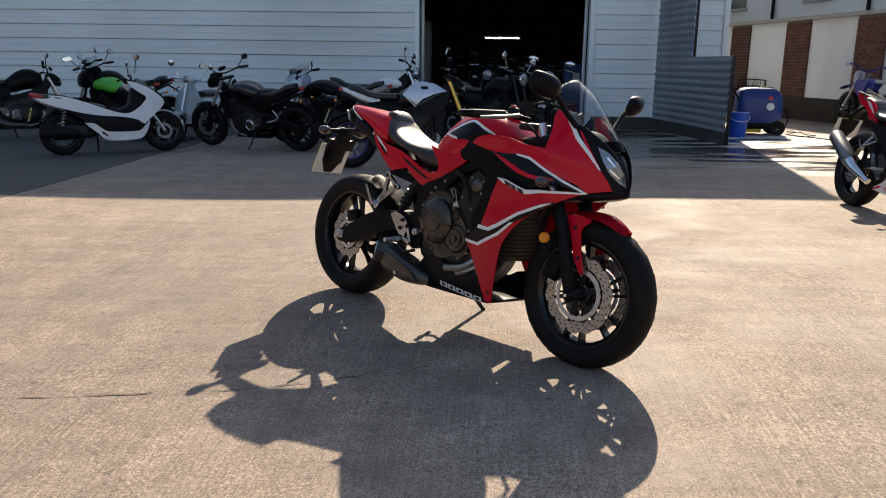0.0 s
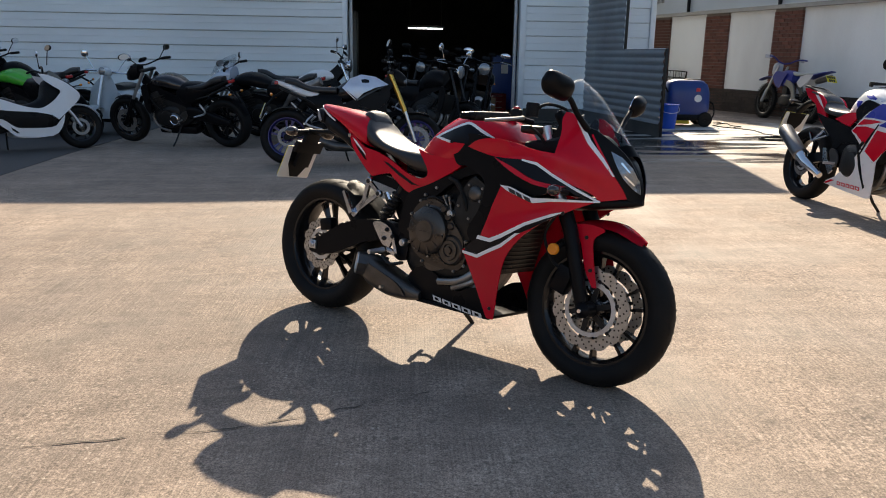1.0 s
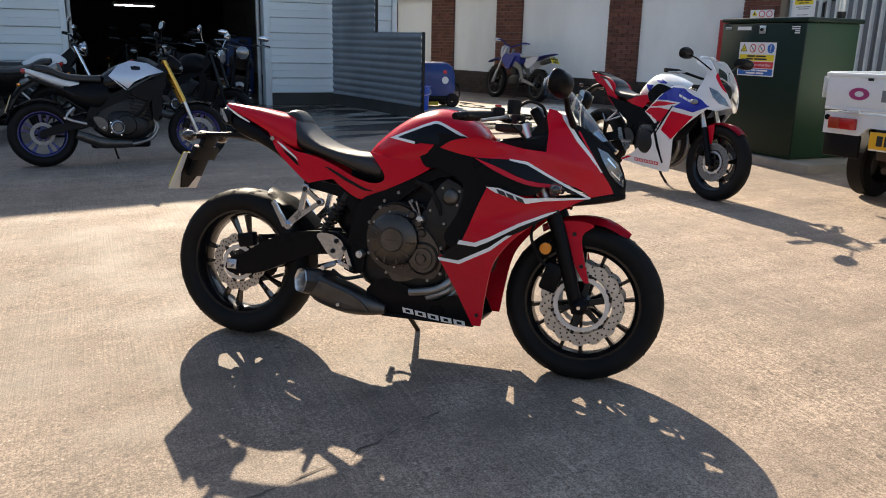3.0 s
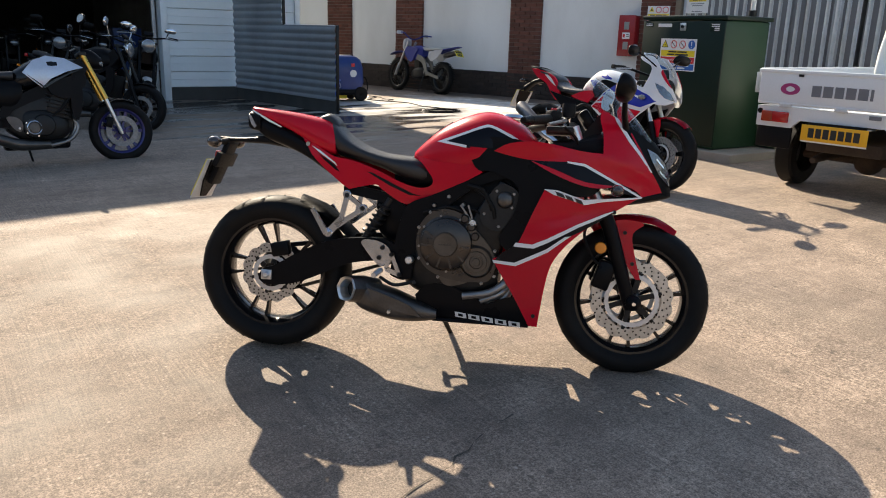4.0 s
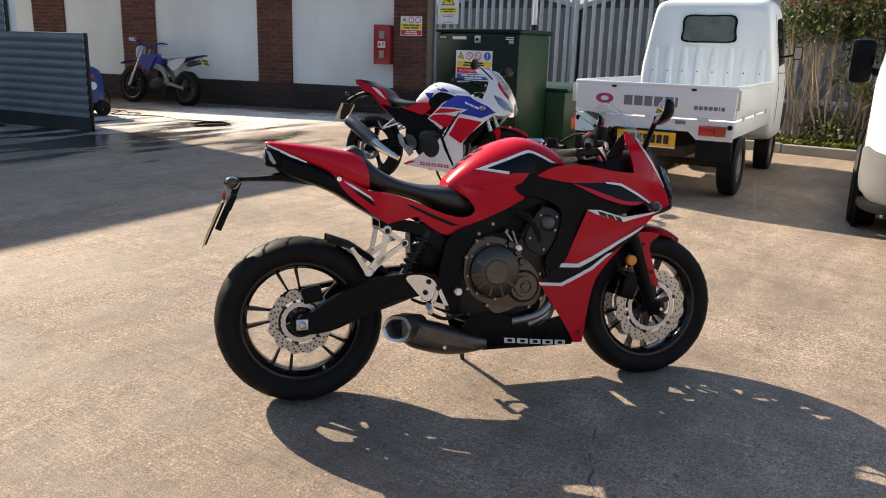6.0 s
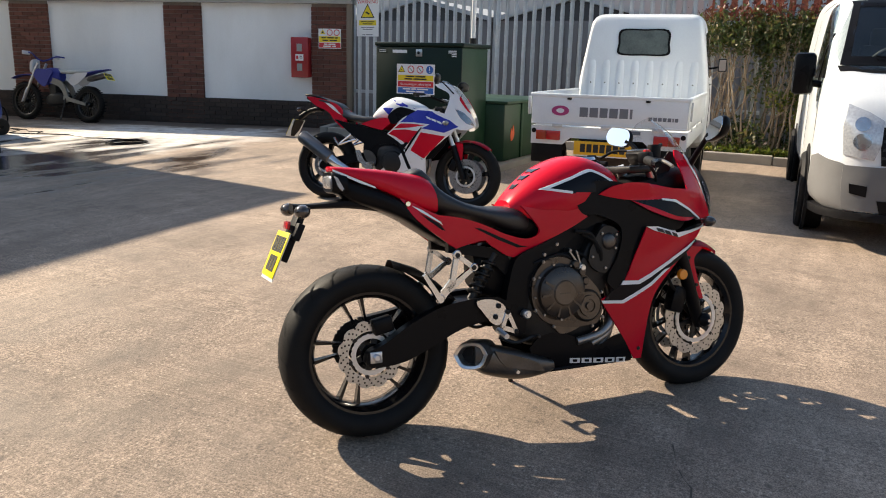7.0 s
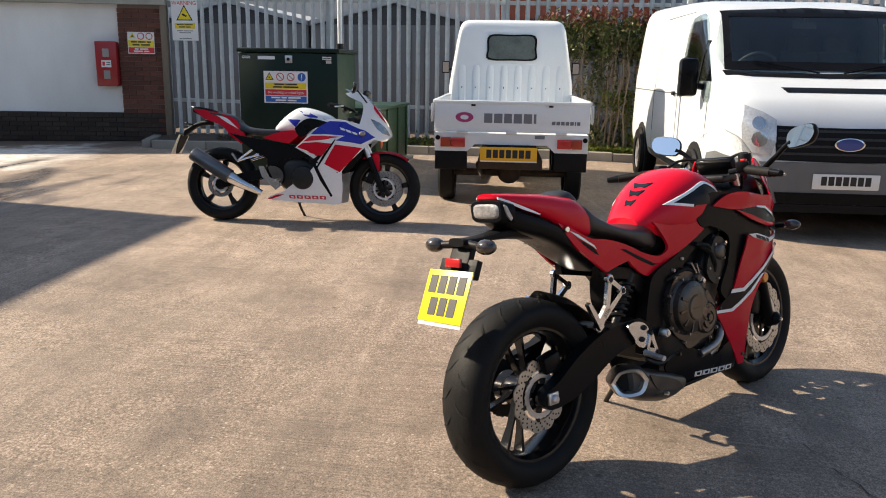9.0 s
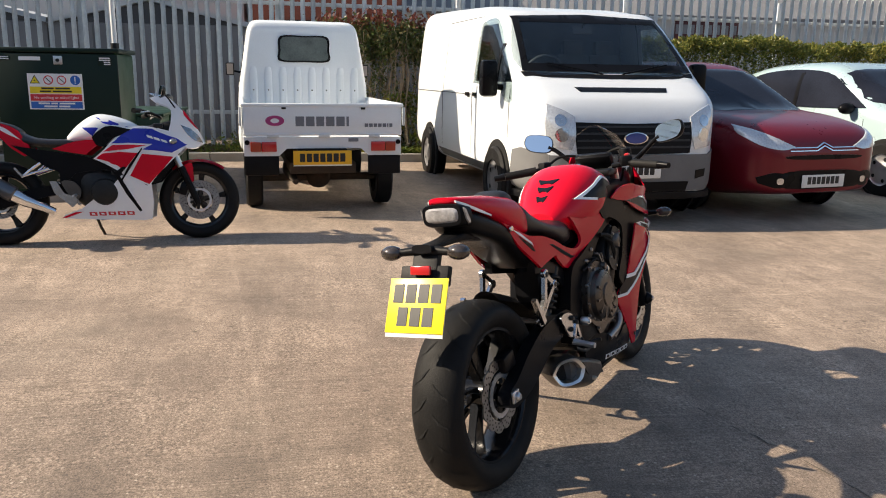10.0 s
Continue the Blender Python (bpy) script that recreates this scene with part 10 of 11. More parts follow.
def fuel_tank():
    g = ground_z(5.5, 7.4)
    t = thing("fuel_tank", pose(0, -0.027, 0), "dark green fuel tank cabinet with safety sign on a concrete pad", "fuel tank")
    bm = B()
    box(bm, 5.16, 5.88, 6.86, 7.94, g + 0.09, 1.585, 0.02)
    part("cabinet_body", bm, TANK_SIDE, t)
    bm = B()
    box(bm, 5.13, 5.90, 6.83, 7.97, 1.585, 1.63, 0.012)
    part("lid", bm, TANK_GREEN, t)
    bm = B()
    box(bm, 5.135, 5.16, 6.85, 7.95, g + 0.12, 1.575, 0.008)
    door = part("door", bm, TANK_GREEN, t)
    bm = B()
    box(bm, 5.125, 5.14, 7.345, 7.425, 1.475, 1.555, 0.006)
    lock = part("lock", bm, STEEL, door, "square steel lock plate")
    bm = B()
    tube(bm, [(5.126, 7.385, 1.515), (5.112, 7.385, 1.515)], 0.016, 12)
    part("lock_barrel", bm, DARKMETAL, lock)
    plate2(door, "label_plate", 7.73, 7.54, 1.51, 1.545, 5.134, 0.002, SIGN_W)
    lp = plate2(door, "label_plate", 7.03, 6.90, 1.47, 1.55, 5.134, 0.002, TANK_GREEN)
    for k in range(4):
        bars(lp, facing(5.131, 6.965 - 0.02 * (k > 1), 1.54 - k * 0.019), [0.10 - 0.04 * (k > 1)], 0.010, 0.0, SIGN_W, "text_bar", 0.001)
    lp = plate2(door, "label_plate", 7.92, 7.80, 1.51, 1.55, 5.134, 0.002, TANK_GREEN)
    for k in range(2):
        bars(lp, facing(5.131, 7.86, 1.54 - k * 0.017), [0.09], 0.008, 0.0, SIGN_W, "text_bar", 0.001)
    sg = plate2(door, "safety_sign", 7.67, 7.18, 1.055, 1.39, 5.134, 0.003, SIGN_W, "white safety sign with hazard symbols")
    triangle_icon(sg, 7.605, 1.33, 0.053, 5.131)
    for y in (7.485, 7.367):
        ic = round_icon(sg, y, 1.33, 0.043, 5.131, SIGN_R, SIGN_W)
        bm = B()
        box(bm, -0.0055, 0, -0.036, 0.036, -0.003, 0.003, 0, Matrix.Translation((5.131, y, 1.33)) @ Matrix.Rotation(radians(45), 4, "X"))
        part("symbol", bm, INK, ic, "", 0)
    ic = round_icon(sg, 7.245, 1.33, 0.045, 5.131, SIGN_B, SIGN_B)
    bm = B()
    box(bm, 5.126, 5.131, 7.24, 7.25, 1.318, 1.362, 0)
    box(bm, 5.126, 5.131, 7.24, 7.25, 1.298, 1.308, 0)
    part("symbol", bm, SIGN_W, ic, "", 0)
    for z0, z1, m in ((1.205, 1.268, SIGN_Y), (1.135, 1.198, SIGN_R), (1.065, 1.128, SIGN_B)):
        plate2(sg, "band", 7.655, 7.195, z0, z1, 5.131, 0.001, m)
    bars(sg, facing(5.1295, 7.425, 1.252), [0.11, 0.13], 0.016, 0.014, INK, "text_bar", 0.001)
    bars(sg, facing(5.1295, 7.425, 1.224), [0.10, 0.17], 0.016, 0.014, INK, "text_bar", 0.001)
    words(sg, facing(5.1292, 7.425, 1.166), "No smoking or naked lights", 0.036, SIGN_W)
    bars(sg, facing(5.1295, 7.425, 1.112), [0.10, 0.06, 0.14], 0.016, 0.014, SIGN_W, "text_bar", 0.001)
    bars(sg, facing(5.1295, 7.425, 1.084), [0.12, 0.10], 0.016, 0.014, SIGN_W, "text_bar", 0.001)
    # the low tank that the cabinet stands against
    bm = B()
    box(bm, 5.90, 7.70, 6.62, 7.95, g + 0.09, 0.95, 0.03)
    low = part("tank_body", bm, TANK_SIDE, t)
    bm = B()
    box(bm, 5.90, 7.73, 6.59, 7.98, 0.95, 0.985, 0.01)
    part("tank_top", bm, TANK_SIDE, low)
    for x in (6.45, 7.05, 7.6):
        bm = B()
        box(bm, x - 0.03, x + 0.03, 6.60, 6.62, g + 0.1, 0.95, 0.006)
        part("rib", bm, TANK_SIDE, low)
    bm = B()
    sheet(bm, curve2([(6.12, 0.50), (6.19, 0.52), (6.22, 0.60), (6.17, 0.70, 1), (6.15, 0.62), (6.11, 0.66, 1), (6.09, 0.56)], 3, True), lambda a, q, d: (a, 6.617 - 0.003 + d, q), 0.003, 9)
    part("flame_mark", bm, mat("flame_orange", (0.65, 0.10, 0.03), 0.4), low, "", 0)
    bm = B()
    tube(bm, [(5.75, 7.0, 1.62), (5.75, 7.0, 3.6)], 0.026, 12)
    vp = part("vent_pipe", bm, PIPE_W, t, "tall white vent pipe")
    bm = B()
    tube(bm, [(5.75, 7.0, 1.62), (5.75, 7.0, 1.70)], 0.042, 12)
    part("collar", bm, DARKMETAL, vp)
    bm = B()
    box(bm, 5.06, 7.80, 6.52, 8.08, g - 0.1, g + 0.085, 0.012)
    structure("tank_pad", bm, PAD, "pale concrete pad under the fuel tank", "pad")


fuel_tank()


# ---- signs, fire box and post on the boundary wall ----
def wall_frame(s, out, z):
    p = wall_pt(s, out, z)
    return pose(p[0], p[1], p[2], 0, 0, 104 - 180)


def fire_box():
    t = thing("fire_extinguisher_box", wall_frame(0.17, 0.0, 1.435), "red plastic extinguisher box fixed on the white wall", "extinguisher box")
    bm = B()
    box(bm, -0.16, 0.16, -0.17, 0, -0.345, 0.345, 0.025)
    part("box_body", bm, FIRE_RED, t)
    bm = B()
    box(bm, -0.165, 0.165, -0.20, -0.17, -0.35, 0.35, 0.015)
    d = part("door", bm, FIRE_RED, t)
    for z in (0.17, -0.17):
        bm = B()
        box(bm, -0.05, 0.05, -0.204, -0.20, z - 0.065, z + 0.065, 0.002)
        part("window", bm, mat("dull_clear_plastic", (0.30, 0.30, 0.28), 0.3), d)
    bm = B()
    box(bm, -0.075, 0.075, -0.2035, -0.20, -0.055, 0.055, 0.001)
    lb = part("label_plate", bm, SIGN_W, d)
    bars(lb, pose(0.03, -0.2037, 0.02), [0.05], 0.012, 0, INK, "text_bar", 0.001)
    bars(lb, pose(0.03, -0.2037, -0.01), [0.06], 0.012, 0, INK, "text_bar", 0.001)
    bars(lb, pose(-0.04, -0.2037, 0.0), [0.04], 0.06, 0, SIGN_R, "symbol", 0.001)


def pier_sign():
    t = thing("hazard_sign", wall_frame(-0.36, 0.085, 1.77), "white sign with yellow and red bands screwed to the brick pier", "sign")
    bm = B()
    box(bm, -0.21, 0.21, -0.003, 0, -0.17, 0.17, 0.001)
    p = part("panel", bm, SIGN_W, t, "", 0)
    for z0, z1, m in ((-0.06, 0.04, SIGN_Y), (-0.155, -0.07, SIGN_R)):
        bm = B()
        box(bm, -0.20, 0.20, -0.0045, -0.003, z0, z1)
        part("band", bm, m, t, "", 0)
    for z, w, m in ((0.015, [0.09, 0.12, 0.06], INK), (-0.03, [0.11, 0.14], INK), (-0.095, [0.06, 0.13], SIGN_W), (-0.13, [0.14, 0.08], SIGN_W)):
        bars(t, pose(0, -0.0045, z), w, 0.022, 0.02, m, "text_bar", 0.001)
    for x, m in ((-0.13, SIGN_Y), (0.0, SIGN_R), (0.13, SIGN_R)):
        bm = B()
        n_ = 3 if m is SIGN_Y else 20
        pts = [(x + 0.055 * math.sin(2 * math.pi * k / n_), 0.105 + 0.055 * math.cos(2 * math.pi * k / n_)) for k in range(n_)]
        ring_mesh(bm, [[(a, -0.003, b) for a, b in pts], [(a, -0.005, b) for a, b in pts]])
        ic = part("icon", bm, m, t, "", 0)
        bm = B()
        pts = [(x + (a - x) * (0.45 if n_ == 3 else 0.75), 0.105 + (b - 0.105) * (0.45 if n_ == 3 else 0.75)) for a, b in pts]
        ring_mesh(bm, [[(a, -0.003, b) for a, b in pts], [(a, -0.0065, b) for a, b in pts]])
        part("symbol", bm, INK if n_ == 3 else SIGN_W, ic, "", 0)


def camera_sign():
    fx = FENCE_A + FD * 0.42
    t = thing("warning_sign", pose(fx.x - 0.03, fx.y, 2.12, 0, 0, FA), "white camera warning sign with yellow triangle on the fence", "sign")
    bm = B()
    box(bm, -0.22, 0.22, -0.004, 0, -0.30, 0.33, 0.001)
    part("panel", bm, SIGN_W, t, "", 0)
    words(t, pose(0, -0.0055, 0.275), "WARNING", 0.085, SIGN_R)
    for q, m, d in ((0.16, INK, 0.0055), (0.13, SIGN_Y, 0.007)):
        bm = B()
        pts = [(q * math.sin(a), 0.09 + q * math.cos(a)) for a in (0, 2 * math.pi / 3, 4 * math.pi / 3)]
        ring_mesh(bm, [[(a, -0.004, b) for a, b in pts], [(a, -d, b) for a, b in pts]])
        part("triangle", bm, m, t, "", 0)
    bm = B()
    box(bm, -0.04, 0.04, -0.0085, -0.007, -0.014, 0.014, 0, pose(0, 0, 0.09, 0, 25))
    part("symbol", bm, INK, t, "", 0)
    bm = B()
    box(bm, -0.17, 0.17, -0.0055, -0.004, -0.115, -0.03)
    part("band", bm, SIGN_Y, t, "", 0)
    for z, w in ((-0.055, [0.12, 0.14]), (-0.09, [0.10, 0.08])):
        bars(t, pose(0, -0.0055, z), w, 0.016, 0.014, INK, "text_bar", 0.001)
    for z, w in ((-0.15, [0.10, 0.16]), (-0.18, [0.20]), (-0.27, [0.05, 0.14])):
        bars(t, pose(0, -0.004, z), w, 0.012, 0.012, GREYINK, "text_bar", 0.001)


fire_box()
pier_sign()
camera_sign()
bm = B()
box(bm, -0.06, 0.06, -0.05, 0.05, 0, 2.4, 0.008)
post = tagged(part("gate_post", bm, TIMBER, None), "weathered timber post between the pier and the fence", "post")
post.matrix_world = pose(9.12, 10.88, ground_z(9.1, 10.9), 0, 0, 14)


# ---- pressure washer, bin, hose and bench ----
def pressure_washer():
    g = ground_z(4.8, 15.0)
    t = thing("pressure_washer", pose(4.78, 15.0, g, 0, 0, -6), "blue and black hot pressure washer on the wet concrete", "pressure washer")
    bm = B()
    rings = []
    for z, x0, x1, h in ((0.20, -0.36, 0.36, 0.27), (0.34, -0.38, 0.40, 0.29), (0.60, -0.38, 0.385, 0.285), (0.74, -0.36, 0.345, 0.26), (0.80, -0.30, 0.27, 0.21), (0.82, -0.2, 0.2, 0.14)):
        cx, hx = (x0 + x1) / 2, (x1 - x0) / 2
        rings.append([(cx + hx * math.copysign(abs(math.cos(a)) ** 0.35, math.cos(a)), h * math.copysign(abs(math.sin(a)) ** 0.35, math.sin(a)), z) for a in (2 * math.pi * k / 32 for k in range(32))])
    ring_mesh(bm, rings)
    hood = part("hood", bm, WASH_BLUE, t, "blue moulded hood", 50)
    bm = B()
    box(bm, -0.02, 0.22, -0.12, 0.12, 0.815, 0.832, 0.006)
    part("fuel_flap", bm, BLACK, hood)
    bm = B()
    lathe(bm, [(0, -0.006), (0.065, -0.006), (0.065, 0.01), (0, 0.01)], 24, (0.16, -0.287, 0.50))
    part("round_badge", bm, SIGN_W, hood)
    bm = B()
    box(bm, 0.12, 0.19, -0.29, -0.27, 0.62, 0.68, 0.003)
    part("label_plate", bm, SIGN_R, hood)
    bm = B()
    box(bm, -0.40, 0.42, -0.29, 0.29, 0.11, 0.22, 0.03)
    part("chassis", bm, PLASTIC, t)
    bm = B()
    box(bm, -0.34, 0.05, -0.26, 0.26, 0.045, 0.11, 0.015)
    part("drip_tray", bm, YELLOW_P, t)
    for x, r in ((0.31, 0.13), (-0.31, 0.07)):
        for s in (-1, 1):
            bm = B()
            lathe(bm, [(0.03, -0.03), (r * 0.9, -0.035), (r, -0.02), (r, 0.02), (r * 0.9, 0.035), (0.03, 0.03)], 24, (x, s * 0.27, r))
            part("wheel", bm, RUBBER, t)
    bm = B()
    tube(bm, [(-0.36, -0.22, 0.60), (-0.52, -0.22, 0.86), (-0.52, 0.22, 0.86), (-0.36, 0.22, 0.60)], 0.016, 8, smooth=4)
    part("handle", bm, BLACK, t)
    bm = B()
    tube(bm, [(0.38, -0.1, 0.45), (0.47, -0.12, 0.40), (0.50, -0.14, 0.25), (0.46, -0.16, 0.14)], 0.012, 8, smooth=4)
    part("outlet_hose", bm, BLACK, t)


def rubbish_bin():
    g = ground_z(4.3, 14.3)
    t = thing("plastic_tub", pose(4.28, 14.35, g), "bright blue open plastic tub beside the screen", "tub")
    bm = B()
    lathe(bm, [(0, 0.0), (0.13, 0.0), (0.165, 0.40), (0.18, 0.405), (0.18, 0.42), (0.155, 0.42), (0.12, 0.03), (0, 0.03)], 28, axis="z")
    part("tub_wall", bm, mat("bright_blue_plastic", (0.01, 0.09, 0.55), 0.35, vary=0.08), t)
    bm = B()
    tube(bm, [(0.17, 0, 0.38), (0.14, -0.13, 0.30), (0, -0.185, 0.27), (-0.14, -0.13, 0.30), (-0.17, 0, 0.38)], 0.005, 6, smooth=4)
    part("handle", bm, STEEL, t)


def hose():
    bm = B()
    pts = []
    for k in range(70):
        a = 2 * math.pi * k / 28
        r = 0.30 - 0.0012 * k
        pts.append((5.3 + r * 1.05 * math.cos(a), 12.24 + r * math.sin(a), 0.0))
    pts += [(5.62, 12.6, 0), (5.50, 13.2, 0), (5.62, 13.9, 0), (5.35, 14.5, 0), (5.30, 14.85, 0)]
    tube(bm, [(x, y, ground_z(x, y) + 0.010 + 0.0004 * (i if i < 70 else 0)) for i, (x, y, z) in enumerate(pts)], 0.009, 6, smooth=2)
    tagged(part("hose", bm, BLACK, None), "black rubber hose coiled on the ground", "hose")
    bm = B()
    rnd = random.Random(5)
    pts = [(5.25, 14.80), (5.38, 14.72), (5.48, 14.86), (5.40, 14.98), (5.30, 14.86), (5.46, 14.70), (5.60, 14.80), (5.7, 14.6), (5.5, 14.45)]
    tube(bm, [(x, y, ground_z(x, y) + 0.012 + 0.05 * rnd.random() * (0 < i < 6)) for i, (x, y) in enumerate(pts)], 0.007, 6, smooth=5)
    tagged(part("power_cable", bm, BLACK, None), "tangled black cable beside the washer", "cable")


def bench():
    p = wall_pt(9.7, 0.36, 0)
    g = ground_z(p[0], p[1])
    t = thing("garden_bench", pose(p[0], p[1], g, 0, 0, 104 - 180), "black metal bench standing against the white wall", "bench")
    for k in range(4):
        bm = B()
        box(bm, -0.6, 0.6, -0.20 + k * 0.10, -0.12 + k * 0.10, 0.42, 0.445, 0.004)
        part("slat", bm, BLACK, t)
    for z in (0.86, 0.70):
        bm = B()
        tube(bm, [(-0.62, 0.2, z), (-0.3, 0.215, z + 0.02), (0.3, 0.215, z + 0.02), (0.62, 0.2, z)], 0.014, 8, smooth=4)
        part("back_rail", bm, BLACK, t)
    for k in range(9):
        x = -0.52 + k * 0.13
        bm = B()
        tube(bm, [(x, 0.2, 0.44), (x + 0.03 * (-1) ** k, 0.205, 0.65), (x, 0.2, 0.87)], 0.007, 6, smooth=3)
        part("back_bar", bm, BLACK, t)
    for x in (-0.6, 0.6):
        for pts in ([(x, 0.2, 0.88), (x, 0.18, 0.44), (x, 0.23, 0.0)], [(x, -0.2, 0.0), (x, -0.18, 0.44), (x, -0.2, 0.62), (x, 0.16, 0.64)]):
            bm = B()
            tube(bm, pts, 0.016, 8, smooth=3)
            part("leg", bm, BLACK, t)


def doorway_things():
    z = 0.072
    t = thing("storage_cabinet", pose(1.95, 19.4, z), "blue steel cabinet with pale notice inside the workshop", "cabinet")
    bm = B()
    box(bm, -0.28, 0.28, -0.2, 0.2, 0, 1.25, 0.01)
    part("body", bm, mat("blue_cabinet_paint", (0.03, 0.07, 0.25), 0.45, vary=0.1), t)
    bm = B()
    box(bm, -0.26, 0.26, -0.212, -0.2, 0.03, 1.22, 0.004)
    d = part("door", bm, mat("blue_cabinet_door", (0.035, 0.08, 0.27), 0.45, vary=0.1), t)
    bm = B()
    box(bm, -0.08, 0.08, -0.215, -0.212, 0.85, 1.05)
    part("notice", bm, SIGN_W, d, "", 0)
    tc_ = thing("tool_chest", pose(1.62, 18.7, z, 0, 0, 5), "red steel tool chest on the workshop floor", "tool chest")
    TOOL = mat("red_tool_chest_paint", (0.22, 0.02, 0.018), 0.45, vary=0.12)
    bm = B()
    box(bm, -0.30, 0.30, -0.2, 0.2, 0, 0.42, 0.012)
    part("body", bm, TOOL, tc_)
    for k in range(3):
        bm = B()
        box(bm, -0.28, 0.28, -0.212, -0.2, 0.03 + 0.125 * k, 0.14 + 0.125 * k, 0.003)
        dr = part("drawer", bm, TOOL, tc_)
        bm = B()
        box(bm, -0.20, 0.20, -0.225, -0.212, 0.11 + 0.125 * k, 0.122 + 0.125 * k, 0.002)
        part("handle", bm, STEEL, dr)
    c = thing("cardboard_box", pose(1.3, 17.6, z, 0, 0, 12), "brown cardboard box on the workshop floor", "box")
    bm = B()
    box(bm, -0.25, 0.25, -0.2, 0.2, 0, 0.38, 0.006)
    cb = part("carton", bm, mat("cardboard", (0.28, 0.18, 0.10), 0.85, vary=0.12), c)
    bm = B()
    box(bm, -0.25, 0.25, -0.025, 0.025, 0.38, 0.3815)
    part("tape", bm, mat("parcel_tape", (0.35, 0.24, 0.12), 0.4), cb, "", 0)


doorway_things()
pressure_washer()
rubbish_bin()
hose()
bench()

# ---- sheds and buildings behind the fence ----
SHED_G = mat("grey_shed_gable", (0.07, 0.07, 0.072), 0.7, 0.2, vary=0.12, scale=1.1)


def shed(y0, y1, x=12.3, eave=2.26, peak=2.66):
    yc = (y0 + y1) / 2
    t = thing("garage", pose(0, 0, 0), "low grey sheet-metal garage with pale roof edge behind the fence", "garage", "garages behind the fence")
    bm = B()
    box(bm, x, x + 6, y0 + 0.02, y1 - 0.02, 0, eave, 0)
    w = part("wall", bm, SHED, t, "", 0)
    k = 0
    y = y0 + 0.06
    while y < y1 - 0.3:
        bm = B()
        box(bm, x - 0.018, x, y, y + 0.24, 0.1, eave - 0.03, 0.006)
        part("panel", bm, SHED, w, "", 0)
        y += 0.262
    bm = B()
    ring_mesh(bm, [[(q, y0 + 0.05, eave), (q, y1 - 0.05, eave), (q, yc, peak - 0.02)] for q in (x - 0.01, x + 5.9)])
    part("gable", bm, SHED_G, t, "", 0)
    for a, b in ((y0 - 0.04, yc), (y1 + 0.04, yc)):
        bm = B()
        ring_mesh(bm, [[(q, a, eave - 0.03), (q, b, peak), (q, b, peak + 0.07), (q, a, eave + 0.06)] for q in (x - 0.08, x + 6.1)])
        part("roof", bm, ROOF_PALE, t, "", 0)


for i in range(3):
    shed(6.10 + 3.42 * i, 9.48 + 3.42 * i)
shed(2.66, 6.05, 13.4, 2.05, 2.4)


def far_building(name, x0, x1, y0, y1, h, material, label, roof=ROOF_PALE, eaves=0.25, rise=1.4, panels=0.0, windows=()):
    t = thing(name, pose(0, 0, 0), label, "building")
    bm = B()
    box(bm, x0, x1, y0, y1, -0.2, h)
    w = part("wall", bm, material, t, "", 0)
    bm = B()
    xm = (x0 + x1) / 2
    ring_mesh(bm, [[(x0 - eaves, y, h), (xm, y, h + rise), (x1 + eaves, y, h), (x1 + eaves, y, h - 0.12), (x0 - eaves, y, h - 0.12)] for y in (y0 - 0.2, y1 + 0.2)])
    part("roof", bm, roof, t, "", 0)
    if panels:
        y = y0 + 0.05
        while y < y1 - panels:
            bm = B()
            box(bm, x0 - 0.035, x0, y, y + panels * 0.55, 0, h - 0.15, 0.008)
            part("panel", bm, material, w, "", 0)
            y += panels
    for y, z, ww, hh in windows:
        bm = B()
        box(bm, x0 - 0.05, x0 - 0.03, y, y + ww, z, z + hh)
        wd = part("window", bm, FAR_GLASS, t, "", 0)
        bm = B()
        box(bm, x0 - 0.09, x0 - 0.03, y - 0.05, y + ww + 0.05, z - 0.09, z - 0.003)
        part("sill", bm, COPING, wd, "", 0)
    return t


ROOF_TILE = mat("weathered_grey_roof", (0.17, 0.17, 0.175), 0.85, vary=0.2, scale=2)
PALE_WALL = mat("pale_grey_building", (0.42, 0.45, 0.47), 0.8, vary=0.06, scale=0.7)
PALE_SHEET = mat("white_sheet_cladding", (0.42, 0.44, 0.45), 0.6, vary=0.07, scale=0.8)
far_building("warehouse", 27.0, 39, 7.2, 34, 7.5, PALE_WALL, "long pale grey warehouse behind the garages")
far_building("brick_building", 22.0, 30, 2.1, 6.7, 5.6, FAR_BRICK, "red brick building with dull windows behind the fence", windows=[(2.8, 2.0, 1.1, 1.0), (4.6, 2.0, 1.1, 1.0)])
sheet_b = far_building("sheet_clad_building", 22.0, 36, -30, 2.0, 3.45, PALE_SHEET, "white ribbed metal building with pale roof behind the hedge", rise=2.2, panels=0.9, roof=ROOF_TILE)
bm = B()
box(bm, 21.9, 21.955, -9.25, -6.9, 2.6, 3.4, 0.01)
sign_d = part("name_board", bm, mat("dark_maroon_board", (0.06, 0.012, 0.016), 0.5, vary=0.1), sheet_b, "dark maroon board with pale marks")
bars(sign_d, facing(21.898, -8.0, 3.02), [0.42, 0.14, 0.2, 0.22, 0.18, 0.2, 0.2], 0.3, 0.1, GREYINK, "text_bar", 0.004)
# Two unseen walls, added only to hold back skylight and shape reflections.
PLAIN = mat("unseen_closing_wall", (0.22, 0.20, 0.185), 0.85, vary=0.1, scale=0.8, bump=0.2)
wall_box("unseen_wall_south", -22, 30, -22.3, -22, -0.8, 6.0, PLAIN, "unseen plain wall added to limit skylight and reflections")
wall_box("unseen_wall_west", -20.3, -20, -22, 36, -0.8, 6.0, PLAIN, "unseen plain wall added to limit skylight and reflections")

